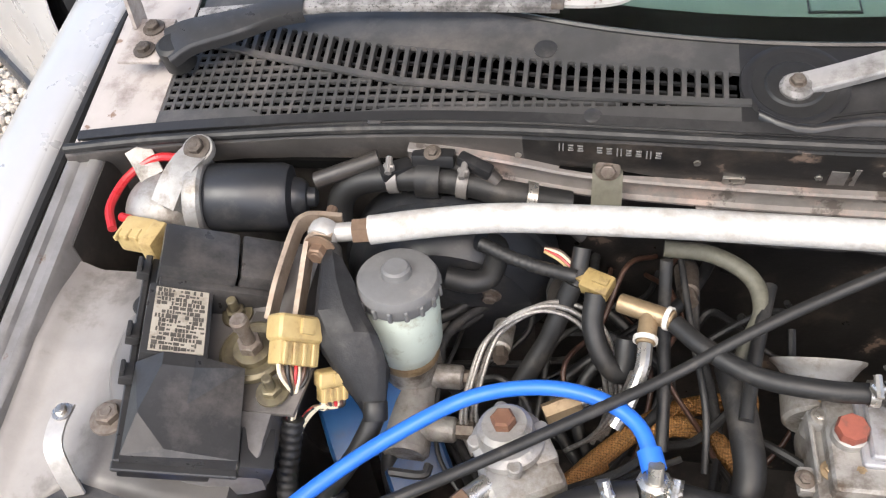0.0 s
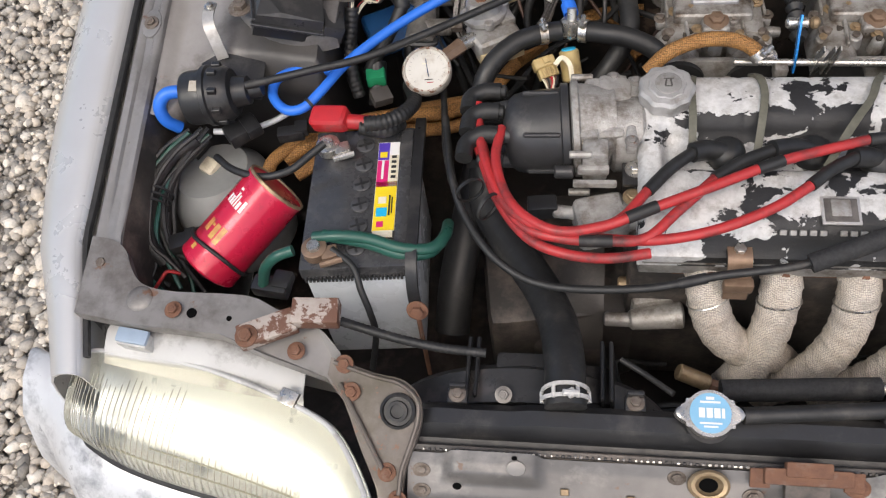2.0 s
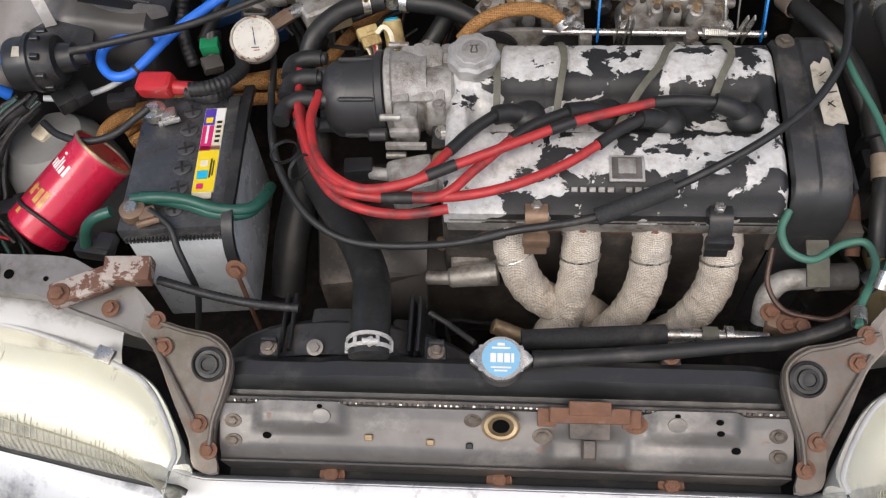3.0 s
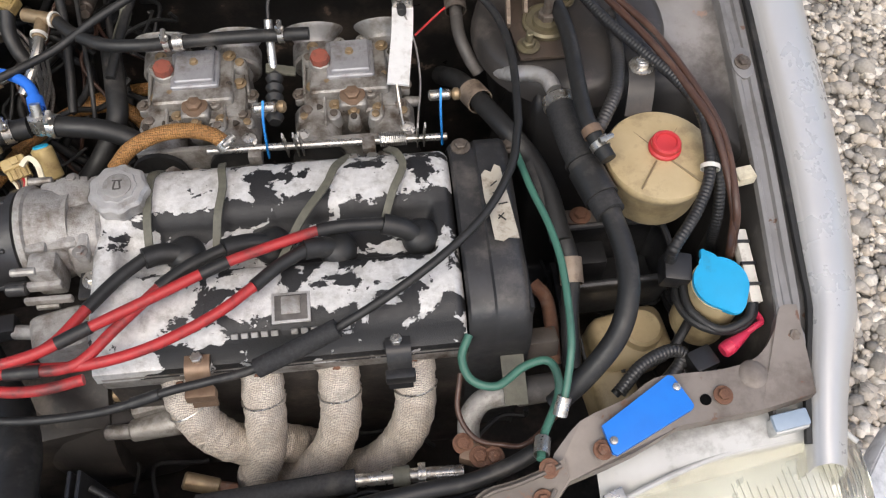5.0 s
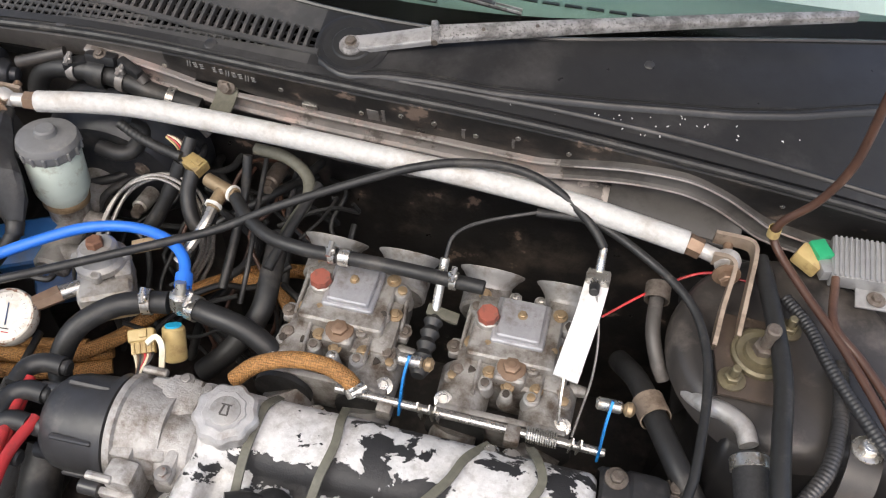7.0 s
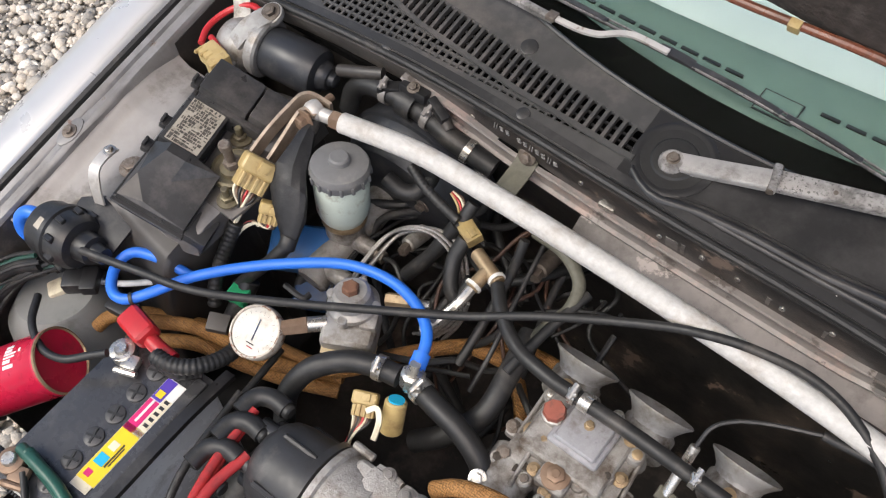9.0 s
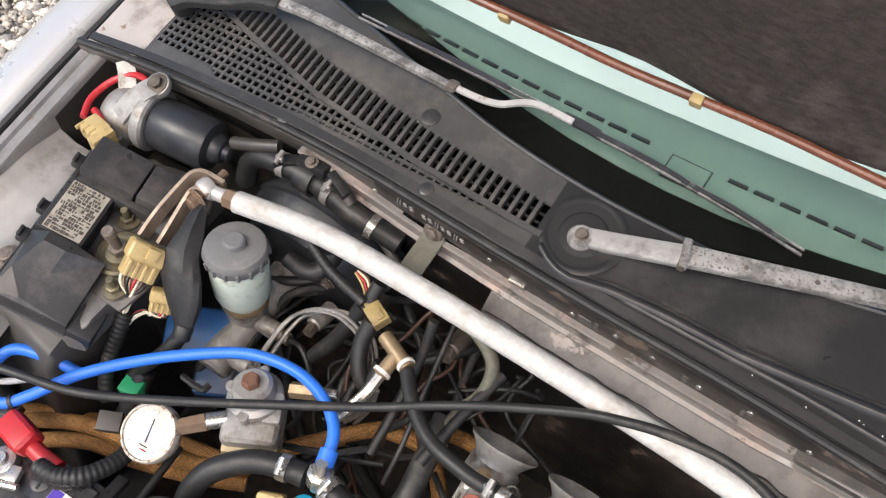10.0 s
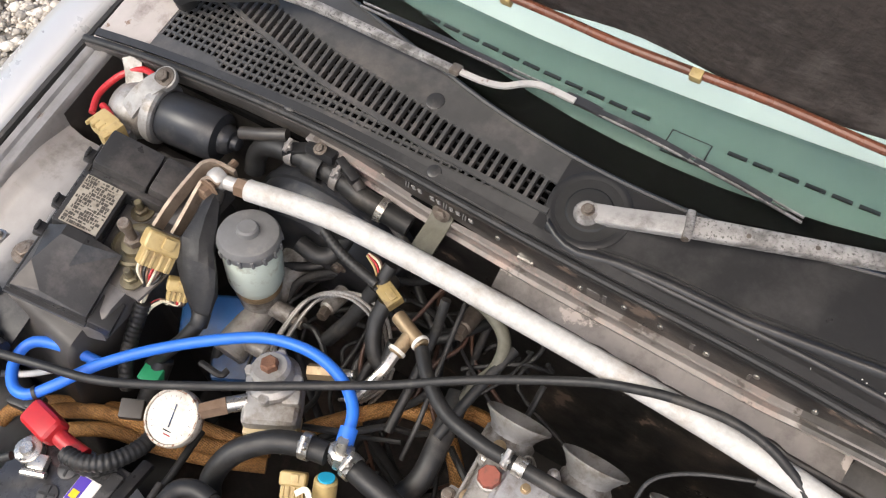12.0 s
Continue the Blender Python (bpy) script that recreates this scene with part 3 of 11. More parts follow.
def frame_of(z_axis, x_hint=(1, 0, 0)):
    z = Vector(z_axis).normalized()
    x = Vector(x_hint)
    x = x - z * x.dot(z)
    if x.length < 1e-4:
        x = Vector((0, 1, 0)) - z * z.y
    x.normalize()
    y = z.cross(x)
    return Matrix((x, y, z)).transposed()


def box(bm, c, s, rot=(0, 0, 0), bevel=0.0, seg=2, taper=1.0):
    r = bmesh.ops.create_cube(bm, size=1.0)
    vs = r["verts"]
    m = Euler([radians(a) for a in rot]).to_matrix()
    for v in vs:
        k = taper if v.co.z > 0 else 1.0
        v.co = Vector((v.co.x * s[0] * k, v.co.y * s[1] * k, v.co.z * s[2]))
    if bevel:
        es = list({e for v in vs for e in v.link_edges})
        g = bmesh.ops.bevel(bm, geom=es, offset=bevel, segments=seg, affect="EDGES", profile=0.6, clamp_overlap=True)
        vs = list({v for f in g["faces"] for v in f.verts} | {v for v in vs if v.is_valid})
    for v in vs:
        v.co = m @ v.co + Vector(c)
    return bm


def lathe(bm, prof, at, axis=(0, 0, 1), seg=28, close=True, x_hint=(1, 0, 0), waves=None):
    """prof: pairs (radius, height along the axis). waves: (count, depth) flutes round the outline."""
    F, at = frame_of(axis, x_hint), Vector(at)
    rings = []
    for r, h in prof:
        ring = []
        for i in range(seg):
            a = 2 * math.pi * i / seg
            rr = r * (1 + (waves[1] * math.cos(waves[0] * a) if waves else 0))
            ring.append(bm.verts.new(at + F @ Vector((rr * math.cos(a), rr * math.sin(a), h))))
        rings.append(ring)
    for a, b in zip(rings, rings[1:]):
        for i in range(seg):
            bm.faces.new((a[i], a[(i + 1) % seg], b[(i + 1) % seg], b[i]))
    if close:
        bm.faces.new(list(reversed(rings[0])))
        bm.faces.new(rings[-1])
    return bm


def cyl(bm, a, b, r, r2=None, seg=20, edge=0.0):
    a, b = Vector(a), Vector(b)
    d = (b - a).length
    r2 = r if r2 is None else r2
    e = min(edge, r * 0.5, r2 * 0.5)
    prof = [(r, 0), (r2, d)] if not e else [(r - e, 0), (r, e), (r2, d - e), (r2 - e, d)]
    return lathe(bm, prof, a, b - a, seg)


def spline(pts, per=8):
    p = [Vector(q) for q in pts]
    p = [2 * p[0] - p[1]] + p + [2 * p[-1] - p[-2]]
    out = []
    for i in range(1, len(p) - 2):
        for k in range(per):
            t = k / per
            a, b, c, d = p[i - 1:i + 3]
            out.append(0.5 * ((2 * b) + (c - a) * t + (2 * a - 5 * b + 4 * c - d) * t * t + (3 * b - a - 3 * c + d) * t ** 3))
    out.append(p[-2])
    return out


def tube(bm, pts, r, seg=10, per=8, ribs=0, smooth=True, wave=0.0):
    """A round hose through the points. ribs: corrugations per metre. wave: unevenness."""
    path = spline(pts, per) if smooth else [Vector(q) for q in pts]
    if ribs:
        total = sum((b - a).length for a, b in zip(path, path[1:]))
        path = spline(pts, max(per, int(total * ribs * 4 / (len(pts) - 1))))
    up = None
    rings = []
    dist = 0.0
    for i, q in enumerate(path):
        t = (path[min(i + 1, len(path) - 1)] - path[max(i - 1, 0)])
        t.normalize()
        if up is None:
            up = t.orthogonal().normalized()
        up = (up - t * up.dot(t)).normalized()
        s = t.cross(up)
        if i:
            dist += (q - path[i - 1]).length
        rr = r * (1 + (0.055 * math.sin(dist * ribs * 2 * math.pi) if ribs else 0) + (wave * noise.noise(q * 60) if wave else 0))
        rings.append([bm.verts.new(q + rr * (up * math.cos(2 * math.pi * k / seg) + s * math.sin(2 * math.pi * k / seg))) for k in range(seg)])
    for a, b in zip(rings, rings[1:]):
        for k in range(seg):
            bm.faces.new((a[k], a[(k + 1) % seg], b[(k + 1) % seg], b[k]))
    bm.faces.new(list(reversed(rings[0])))
    bm.faces.new(rings[-1])
    return bm


def strip(bm, pts, width, thick, normal=(0, 0, 1), per=6):
    """A flat band that follows the points, its face towards the normal."""
    path = spline(pts, per)
    nrm = Vector(normal).normalized()
    rings = []
    for i, q in enumerate(path):
        t = (path[min(i + 1, len(path) - 1)] - path[max(i - 1, 0)]).normalized()
        s = t.cross(nrm).normalized()
        u = s.cross(t)
        rings.append([bm.verts.new(q + s * (a * width / 2) + u * (b * thick / 2)) for a, b in ((-1, -1), (1, -1), (1, 1), (-1, 1))])
    for a, b in zip(rings, rings[1:]):
        for k in range(4):
            bm.faces.new((a[k], a[(k + 1) % 4], b[(k + 1) % 4], b[k]))
    bm.faces.new(list(reversed(rings[0])))
    bm.faces.new(rings[-1])
    return bm


def plate(bm, outline, thick, at=(0, 0, 0), normal=(0, 0, 1), x_hint=(1, 0, 0), bevel=0.0):
    """A flat plate of the given outline (pairs in its own plane), thick along the normal."""
    F, at = frame_of(normal, x_hint), Vector(at)
    lo = [bm.verts.new(at + F @ Vector((x, y, -thick))) for x, y in outline]
    hi = [bm.verts.new(at + F @ Vector((x, y, 0))) for x, y in outline]
    k = len(outline)
    top = bm.faces.new(hi)
    bm.faces.new(list(reversed(lo)))
    for i in range(k):
        bm.faces.new((lo[i], lo[(i + 1) % k], hi[(i + 1) % k], hi[i]))
    if bevel:
        bmesh.ops.bevel(bm, geom=list(top.edges), offset=bevel, segments=2, affect="EDGES", profile=0.6, clamp_overlap=True)
    return bm


def grid_sheet(bm, xs, ys, height, thick=0.0):
    """A curved sheet: height(x, y) over the grid."""
    rows = [[bm.verts.new((x, y, height(x, y))) for x in xs] for y in ys]
    for j in range(len(ys) - 1):
        for i in range(len(xs) - 1):
            bm.faces.new((rows[j][i], rows[j][i + 1], rows[j + 1][i + 1], rows[j + 1][i]))
    if thick:
        bmesh.ops.recalc_face_normals(bm, faces=bm.faces[:])
        bmesh.ops.solidify(bm, geom=bm.faces[:], thickness=thick)
    return bm


def shell(bm, rows, down):
    """A sheet through rows of points, made solid by a copy moved by down."""
    down = Vector(down)
    n, k = len(rows), len(rows[0])
    hi = [[bm.verts.new(p) for p in r] for r in rows]
    lo = [[bm.verts.new(Vector(p) + down) for p in r] for r in rows]
    for i in range(n - 1):
        for j in range(k - 1):
            bm.faces.new((hi[i][j], hi[i][j + 1], hi[i + 1][j + 1], hi[i + 1][j]))
            bm.faces.new((lo[i][j], lo[i + 1][j], lo[i + 1][j + 1], lo[i][j + 1]))
    for i in range(n - 1):
        for j in (0, k - 1):
            bm.faces.new((hi[i][j], hi[i + 1][j], lo[i + 1][j], lo[i][j]))
    for j in range(k - 1):
        for i in (0, n - 1):
            bm.faces.new((hi[i][j], hi[i][j + 1], lo[i][j + 1], lo[i][j]))
    return bm


def wrapped(bm, pts, r, pitch=0.021, seg=24, per=22):
    """A pipe wound with tape: each turn laps over the last, so the radius steps along a helix."""
    path = spline(pts, per)
    up, dist, rings = None, 0.0, []
    for i, q in enumerate(path):
        t = (path[min(i + 1, len(path) - 1)] - path[max(i - 1, 0)]).normalized()
        up = t.orthogonal().normalized() if up is None else (up - t * up.dot(t)).normalized()
        s_ = t.cross(up)
        if i:
            dist += (q - path[i - 1]).length
        ring = []
        for k in range(seg):
            a = 2 * math.pi * k / seg
            f = (dist / pitch + k / seg + 0.06 * noise.noise(q * 40)) % 1.0
            rr = r * (1 + 0.075 * f * f + 0.02 * noise.noise(q * 90))
            ring.append(bm.verts.new(q + rr * (up * math.cos(a) + s_ * math.sin(a))))
        rings.append(ring)
    for a, b in zip(rings, rings[1:]):
        for k in range(seg):
            bm.faces.new((a[k], a[(k + 1) % seg], b[(k + 1) % seg], b[k]))
    return bm


def hexbolt(bm, at, axis=(0, 0, 1), r=0.007, washer=True, h=None):
    h = h or r * 0.75
    if washer:
        lathe(bm, [(r * 1.65, 0), (r * 1.6, r * 0.18), (r * 1.0, r * 0.3)], at, axis, 18)
    at = Vector(at) + Vector(axis).normalized() * r * 0.25
    lathe(bm, [(r, 0), (r, h * 0.85), (r * 0.82, h)], at, axis, 6)
    lathe(bm, [(r * 0.5, h), (r * 0.45, h + r * 0.06)], at, axis, 10)
    return bm


def finish(bm, name, material, angle=35):
    bmesh.ops.recalc_face_normals(bm, faces=bm.faces[:])
    me = bpy.data.meshes.new(name)
    bm.to_mesh(me)
    bm.free()
    me.materials.append(M[material] if isinstance(material, str) else material)
    for p in me.polygons:
        p.use_smooth = True
    me.set_sharp_from_angle(angle=radians(angle))
    return me


def thing(name, at, label, category, group=""):
    ob = new(name)
    ob.location = at
    ob.empty_display_size = 0.02
    return tagged(ob, label, category, group)


BASE = {}


def part(name, bm, material, parent, label="", angle=35):
    """One mesh, built in world places, linked under a thing or a part."""
    ob = new(name, finish(bm, name, material, angle))
    if parent is not None:
        ob.parent = parent
        off, p = Vector((0, 0, 0)), parent
        while p is not None:
            off += p.location
            p = p.parent
        ob.data.transform(Matrix.Translation(-off))
    if label:
        ob["label"] = label
    return ob


def lone(name, bm, material, label, category, group="", kind="", angle=35):
    ob = new(name, finish(bm, name, material, angle))
    return tagged(ob, label, category, group, kind)


def B():
    return bmesh.new()


def interp(x, table):
    if x <= table[0][0]:
        return table[0][1]
    for (a, p), (b, q) in zip(table, table[1:]):
        if x <= b:
            return p + (q - p) * (x - a) / (b - a)
    return table[-1][1]


RAIL = [(-0.25, 0.545), (0.207, 0.668), (0.534, 0.746), (0.80, 0.806), (1.15, 0.868)]


def rail_z(y):
    return interp(y, RAIL)


def lin(a, b, n):
    return [a + (b - a) * i / n for i in range(n + 1)]


def ease(a, b, x):
    t = max(0.0, min(1.0, (x - a) / (b - a)))
    return t * t * (3 - 2 * t)


# ---- ground ----
g = B()
bmesh.ops.create_grid(g, x_segments=60, y_segments=60, size=60)
for v in g.verts:
    v.co.z = 0.012 * noise.noise(v.co * 0.35) - 0.012
ground = lone("ground", g, "grit", "grey and beige gravel ground", "ground", kind="structure")


def stones(name, x0, x1, y0, y1, count, seed):
    rng = np.random.default_rng(seed)
    ico = bmesh.new()
    bmesh.ops.create_icosphere(ico, subdivisions=1, radius=1.0)
    base = np.array([v.co[:] for v in ico.verts])
    faces = np.array([[v.index for v in f.verts] for f in ico.faces])
    ico.free()
    k = len(base)
    r = 0.0052 + 0.0135 * rng.random(count) ** 2.3
    big = rng.random(count) < 0.035
    r[big] *= 1.5
    pos = np.stack([rng.uniform(x0, x1, count), rng.uniform(y0, y1, count), rng.uniform(-0.004, 0.006, count)], 1)
    pos[:, :2] += rng.normal(0, 0.13, (count, 2)) * (np.abs(pos[:, :1]) > 1.3)
    sq = rng.uniform(0.65, 1.25, (count, 1, 3))
    sq[:, :, 2] *= 0.75
    pts = base[None] * (1 + rng.uniform(-0.22, 0.22, (count, k, 1))) * sq
    an = rng.uniform(0, 2 * np.pi, count)
    ca, sa = np.cos(an)[:, None], np.sin(an)[:, None]
    x, y = pts[:, :, 0] * ca - pts[:, :, 1] * sa, pts[:, :, 0] * sa + pts[:, :, 1] * ca
    pts = np.stack([x, y, pts[:, :, 2]], 2) * r[:, None, None] + pos[:, None]
    me = bpy.data.meshes.new(name)
    me.from_pydata(pts.reshape(-1, 3).tolist(), [], (faces[None] + (np.arange(count) * k)[:, None, None]).reshape(-1, 3).tolist())
    for p in me.polygons:
        p.use_smooth = True
    me.materials.append(M["stones"])
    return tagged(new(name, me), "loose white, grey and tan gravel stones", "gravel", kind="stuff")


stones("gravel", -2.35, -0.80, -0.35, 2.3, 27000, 1)
stones("gravel", 0.80, 2.2, -0.1, 2.3, 31000, 2)

# ---- wings, rails and inner panels ----
PROFILE = [(0.735, -0.045), (0.736, -0.004), (0.740, 0.003), (0.752, 0.006), (0.766, 0.003), (0.780, -0.006), (0.791, -0.022), (0.800, -0.05),
           (0.812, -0.10), (0.822, -0.17), (0.828, -0.24), (0.826, -0.33), (0.810, -0.42)]


def inset(side, y):
    """How far the bay edge comes in from its straight line; the passenger side tapers more towards the front."""
    return 0.215 * max(0, 0.235 - y) + (interp(y, [(0.16, 0.031), (0.24, 0.026), (0.41, 0.0145), (0.63, 0.0085), (0.8, 0.005), (1.0, 0.0)]) if side > 0 else 0)


def rail_x(side, x, y):
    """A point across the rail, whose section is narrower on the passenger side."""
    return side * (0.684 + (x - 0.684) * (0.83 if side > 0 else 1.0) - inset(side, y))


def wing(side, name, label):
    bm = B()
    ys = [0.075, 0.085, 0.11, 0.14, 0.17, 0.2, 0.235, 0.27, 0.3, 0.34, 0.4, 0.5, 0.6, 0.7, 0.8, 0.9, 1.0, 1.1, 1.2, 1.35, 1.5]
    rows = []
    for y in ys:
        wide = (1.55 if side < 0 else 1.36) * interp(y, [(0.0, 0.50), (0.16, 0.63), (0.34, 0.93), (0.45, 1.0)])
        rows.append([(rail_x(side, 0.735, y) + side * ((x - 0.735) * wide - 0.03 * max(0, y - 0.85)), y, rail_z(y) + dz) for x, dz in PROFILE])
    shell(bm, rows, (-side * 0.002, 0, -0.002))
    w = thing(name, (side * 0.78, 0.6, 0.6), label, "car wing")
    part("wing_panel", bm, "paint", w, angle=60)
    bm = B()
    tube(bm, [(rail_x(side, 0.7325, y), y, rail_z(y) - 0.010) for y in (0.10, 0.16, 0.235, 0.3, 0.5, 0.7, 0.9, 1.1)], 0.0055, 8, 4)
    part("gap_seal", bm, "rubber", w, "black rubber gap seal")
    return w


wing(-1, "front_wing", "silver car wing panel, bright in daylight beside the gravel")
wing(1, "front_wing", "silver grey car wing panel with a dull sheen")


def open_door(side):
    """A front door standing half open, seen from ahead: skin, body-coloured moulding, dark sill edge."""
    along = Vector((side * 0.766, 0.643, 0))
    out = Vector((side * 0.643, -0.766, 0))
    hinge_at = Vector((side * (0.885 if side < 0 else 0.872), 1.085 if side < 0 else 1.150, 0))

    def at(u, off, z):
        return hinge_at + along * u + out * off + Vector((0, 0, z))

    d = thing("car_door", hinge_at + Vector((0, 0, 0.28)), "silver car door standing half open over the gravel", "car door", "open doors")
    skin = [(0.318, -0.004), (0.326, 0.002), (0.37, 0.010), (0.43, 0.017), (0.50, 0.023), (0.58, 0.027), (0.68, 0.028), (0.78, 0.022), (0.85, 0.012), (0.872, 0.004), (0.878, -0.010), (0.876, -0.060)]
    rows = [[at(u, off - 0.010 * max(0, 0.02 - u) / 0.02, z) for z, off in skin] for u in [0, 0.006, 0.02] + lin(0.1, 1.0, 9) + [1.06, 1.072]]
    part("door_skin", shell(B(), rows, out * -0.002), "paint", d, angle=50)
    bm = B()
    ring = [(0.302, -0.010), (0.302, -0.075), (0.86, -0.075), (0.86, -0.012)]
    ends = [[bm.verts.new(at(u, off, z)) for z, off in ring] for u in (0.004, 1.066)]
    for i in range(4):
        bm.faces.new((ends[0][i], ends[0][(i + 1) % 4], ends[1][(i + 1) % 4], ends[1][i]))
    bm.faces.new(ends[0][::-1])
    bm.faces.new(ends[1])
    part("inner_panel", bm, "black_plastic", d)
    rows = [[at(u, off, z) for z, off in ((0.290, -0.030), (0.291, -0.004), (0.297, 0.001), (0.318, 0.002), (0.320, -0.006))] for u in lin(0.0, 1.07, 10)]
    part("sill_edge", shell(B(), rows, out * -0.002), "cowl", d, "dark grey lower door edge")
    rows = [[at(u, off, z) for z, off in ((0.445, 0.014), (0.447, 0.026), (0.455, 0.031), (0.474, 0.033), (0.482, 0.029), (0.485, 0.018))] for u in [0.004, 0.012] + lin(0.1, 1.06, 8)]
    part("side_moulding", shell(B(), rows, out * -0.002), "grey_plastic", d, "grey rubbing strip")
    return d


open_door(-1)
open_door(1)


def rail(side):
    """The bolted strip along the top of the inner wing, with a pressed channel."""
    r = thing("bay_rail", (side * 0.70, 0.5, 0.72), "dusty grey pressed steel rail bolted along the engine bay edge", "bay rail", "bay rails")
    bm = B()
    sec = [(0.683, -0.05), (0.685, -0.005), (0.688, 0.0), (0.694, 0.0005), (0.6965, -0.004), (0.7055, -0.004), (0.708, 0.0005), (0.716, 0.002), (0.720, -0.012), (0.731, -0.016), (0.732, -0.05)]
    ys = [0.15, 0.18, 0.24, 0.3, 0.36, 0.42, 0.48, 0.54, 0.6, 0.66, 0.72, 0.78, 0.84, 0.9, 0.98, 1.06]
    rings = []
    for y in ys:
        flat = any(abs(y - b) < 0.035 for b in (0.207, 0.54, 0.84))
        rings.append([bm.verts.new((rail_x(side, x, y), y, rail_z(y) - 0.003 + (0 if flat and -0.01 < dz < 0.0 else dz))) for x, dz in sec])
    for a, b in zip(rings, rings[1:]):
        for i in range(len(sec) - 1):
            bm.faces.new((a[i], a[i + 1], b[i + 1], b[i]))
    part("rail_strip", bm, "rail", r)
    for y in (0.207, 0.534, 0.84):
        bm = B()
        nz = Vector((0, -0.22, 1))
        plate(bm, [(0.013 * math.cos(a), 0.022 * math.sin(a)) for a in lin(0, 2 * math.pi * 15 / 16, 15)], 0.003, (rail_x(side, 0.701 + 0.215 * max(0, 0.235 - y), y), y, rail_z(y) - 0.0015), nz, (1, 0, 0), 0.001)
        pad = part("bolt_pad", bm, "rail", r)
        bm = B()
        hexbolt(bm, (rail_x(side, 0.701 + 0.215 * max(0, 0.235 - y), y), y, rail_z(y) - 0.001), nz, 0.0062)
        part("bolt", bm, "bolt", pad)
    return r


rail(-1)
rail(1)


def apron(side):
    """The inner wing: a dusty shelf beside the rail, falling away at the front, at the back and towards the engine."""

    def h(x, y):
        ax = abs(x)
        top = min(rail_z(y) - 0.012, 0.752) - 0.011 * ease(0.590, 0.630, ax) * (1 - ease(0.662, 0.685, ax)) + 0.004 * math.exp(-((y - 0.66) / 0.03) ** 2) * ease(0.58, 0.62, ax)
        edge_front = (0.485 if side > 0 else 0.458) + 0.015 * ease(0.45, 0.60, ax) - 0.12 * ease(0.615, 0.69, ax)
        inner = 0.405 if side > 0 else 0.442
        f = ease(edge_front - 0.045, edge_front + 0.03, y) * (1 - ease(0.735 - 0.03 * ease(0.55, 0.60, ax), 0.758 - 0.03 * ease(0.55, 0.60, ax), y)) * ease(inner, inner + 0.03, ax)
        low = 0.46 if y < 0.6 else 0.62
        f = max(f, ease(0.660, 0.676, ax) * (1 - ease(0.695, 0.725, y)))
        return low + (top - low) * f

    bm = B()
    xs = sorted(side * (0.40 + 0.30 * i / 75) for i in range(76))
    ys = [0.41 + 0.40 * i / 80 for i in range(81)]
    grid_sheet(bm, xs, ys, h)
    w = thing("inner_wing", (side * 0.55, 0.6, 0.7), "dusty grey-brown inner wing panel with a dark strut tower", "inner wing", "inner wings")
    w["kind"] = "structure"
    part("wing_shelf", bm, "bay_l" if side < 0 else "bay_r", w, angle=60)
    bm = B()
    lathe(bm, [(0.122, -0.03), (0.118, -0.006), (0.112, 0.001), (0.102, 0.004), (0.06, 0.005)], (side * 0.492, 0.625, 0.752), (0, -0.05, 1), 48)
    if side < 0:
        for v in bm.verts:
            v.co.x = min(v.co.x, -0.447)
    part("tower_dome", bm, "dome" if side < 0 else "towerdark", w, "dusty raised strut tower top, sooty inside", 60)
    rows = [[(rail_x(side, x, y), y, rail_z(y) + dz) for x, dz in ((0.6845, -0.008), (0.6825, -0.022), (0.679, -0.035), (0.677, -0.09), (0.668, -0.20))] for y in lin(0.13, 0.46, 10)]
    part("side_wall", shell(B(), rows, (side * 0.004, 0, 0)), "deep" if side < 0 else "tower", w)
    rows = [[(rail_x(side, 0.6815, y), y, rail_z(y) - 0.010), (rail_x(side, 0.680, y), y, 0.70), (rail_x(side, 0.672, y), y, 0.60)] for y in lin(0.705, 0.81, 8)]
    part("pocket_wall", shell(B(), rows, (side * 0.001, 0, 0)), "bay_dark", w, "dark wall of the rear pocket")
    return w


apron(-1)
apron(1)

bm = B()
box(bm, (0, 0.42, 0.22), (1.40, 1.0, 0.02))
lone("bay_floor", bm, "deep", "dark oily floor of the engine bay", "bay floor", kind="structure")
for s in (-1, 1):
    bm = B()
    box(bm, (s * 0.715, 0.55, 0.40), (0.012, 0.62, 0.38))
    lone("wheel_arch_wall", bm, "deep", "black inner wall of the wheel arch", "wheel arch", kind="structure")

# ---- bulkhead and scuttle ----
def seal_y(x):
    return 0.009 * ease(-0.6, -0.3, x) + interp(x, [(-0.72, 0.790), (-0.69, 0.795), (-0.60, 0.8036), (-0.49, 0.808), (-0.38, 0.806), (-0.28, 0.8026), (-0.185, 0.797), (-0.095, 0.792), (0.0, 0.788), (0.074, 0.787), (0.2, 0.784), (0.33, 0.776), (0.465, 0.767), (0.584, 0.758), (0.63, 0.760), (0.70, 0.788)])


def seal_z(x):
    return 0.841 - 0.022 * (abs(x) / 0.7) ** 2.2




def bulk_section(x):
    s, z = seal_y(x), seal_z(x)
    return [(0.838, 0.22), (0.836, 0.60), (0.834, 0.690), (s + 0.0185, 0.738), (s + 0.0145, 0.770), (s + 0.010, 0.786), (s + 0.0002, z - 0.020), (s - 0.0015, z - 0.010), (s + 0.001, z - 0.004), (s + 0.006, z - 0.001)]


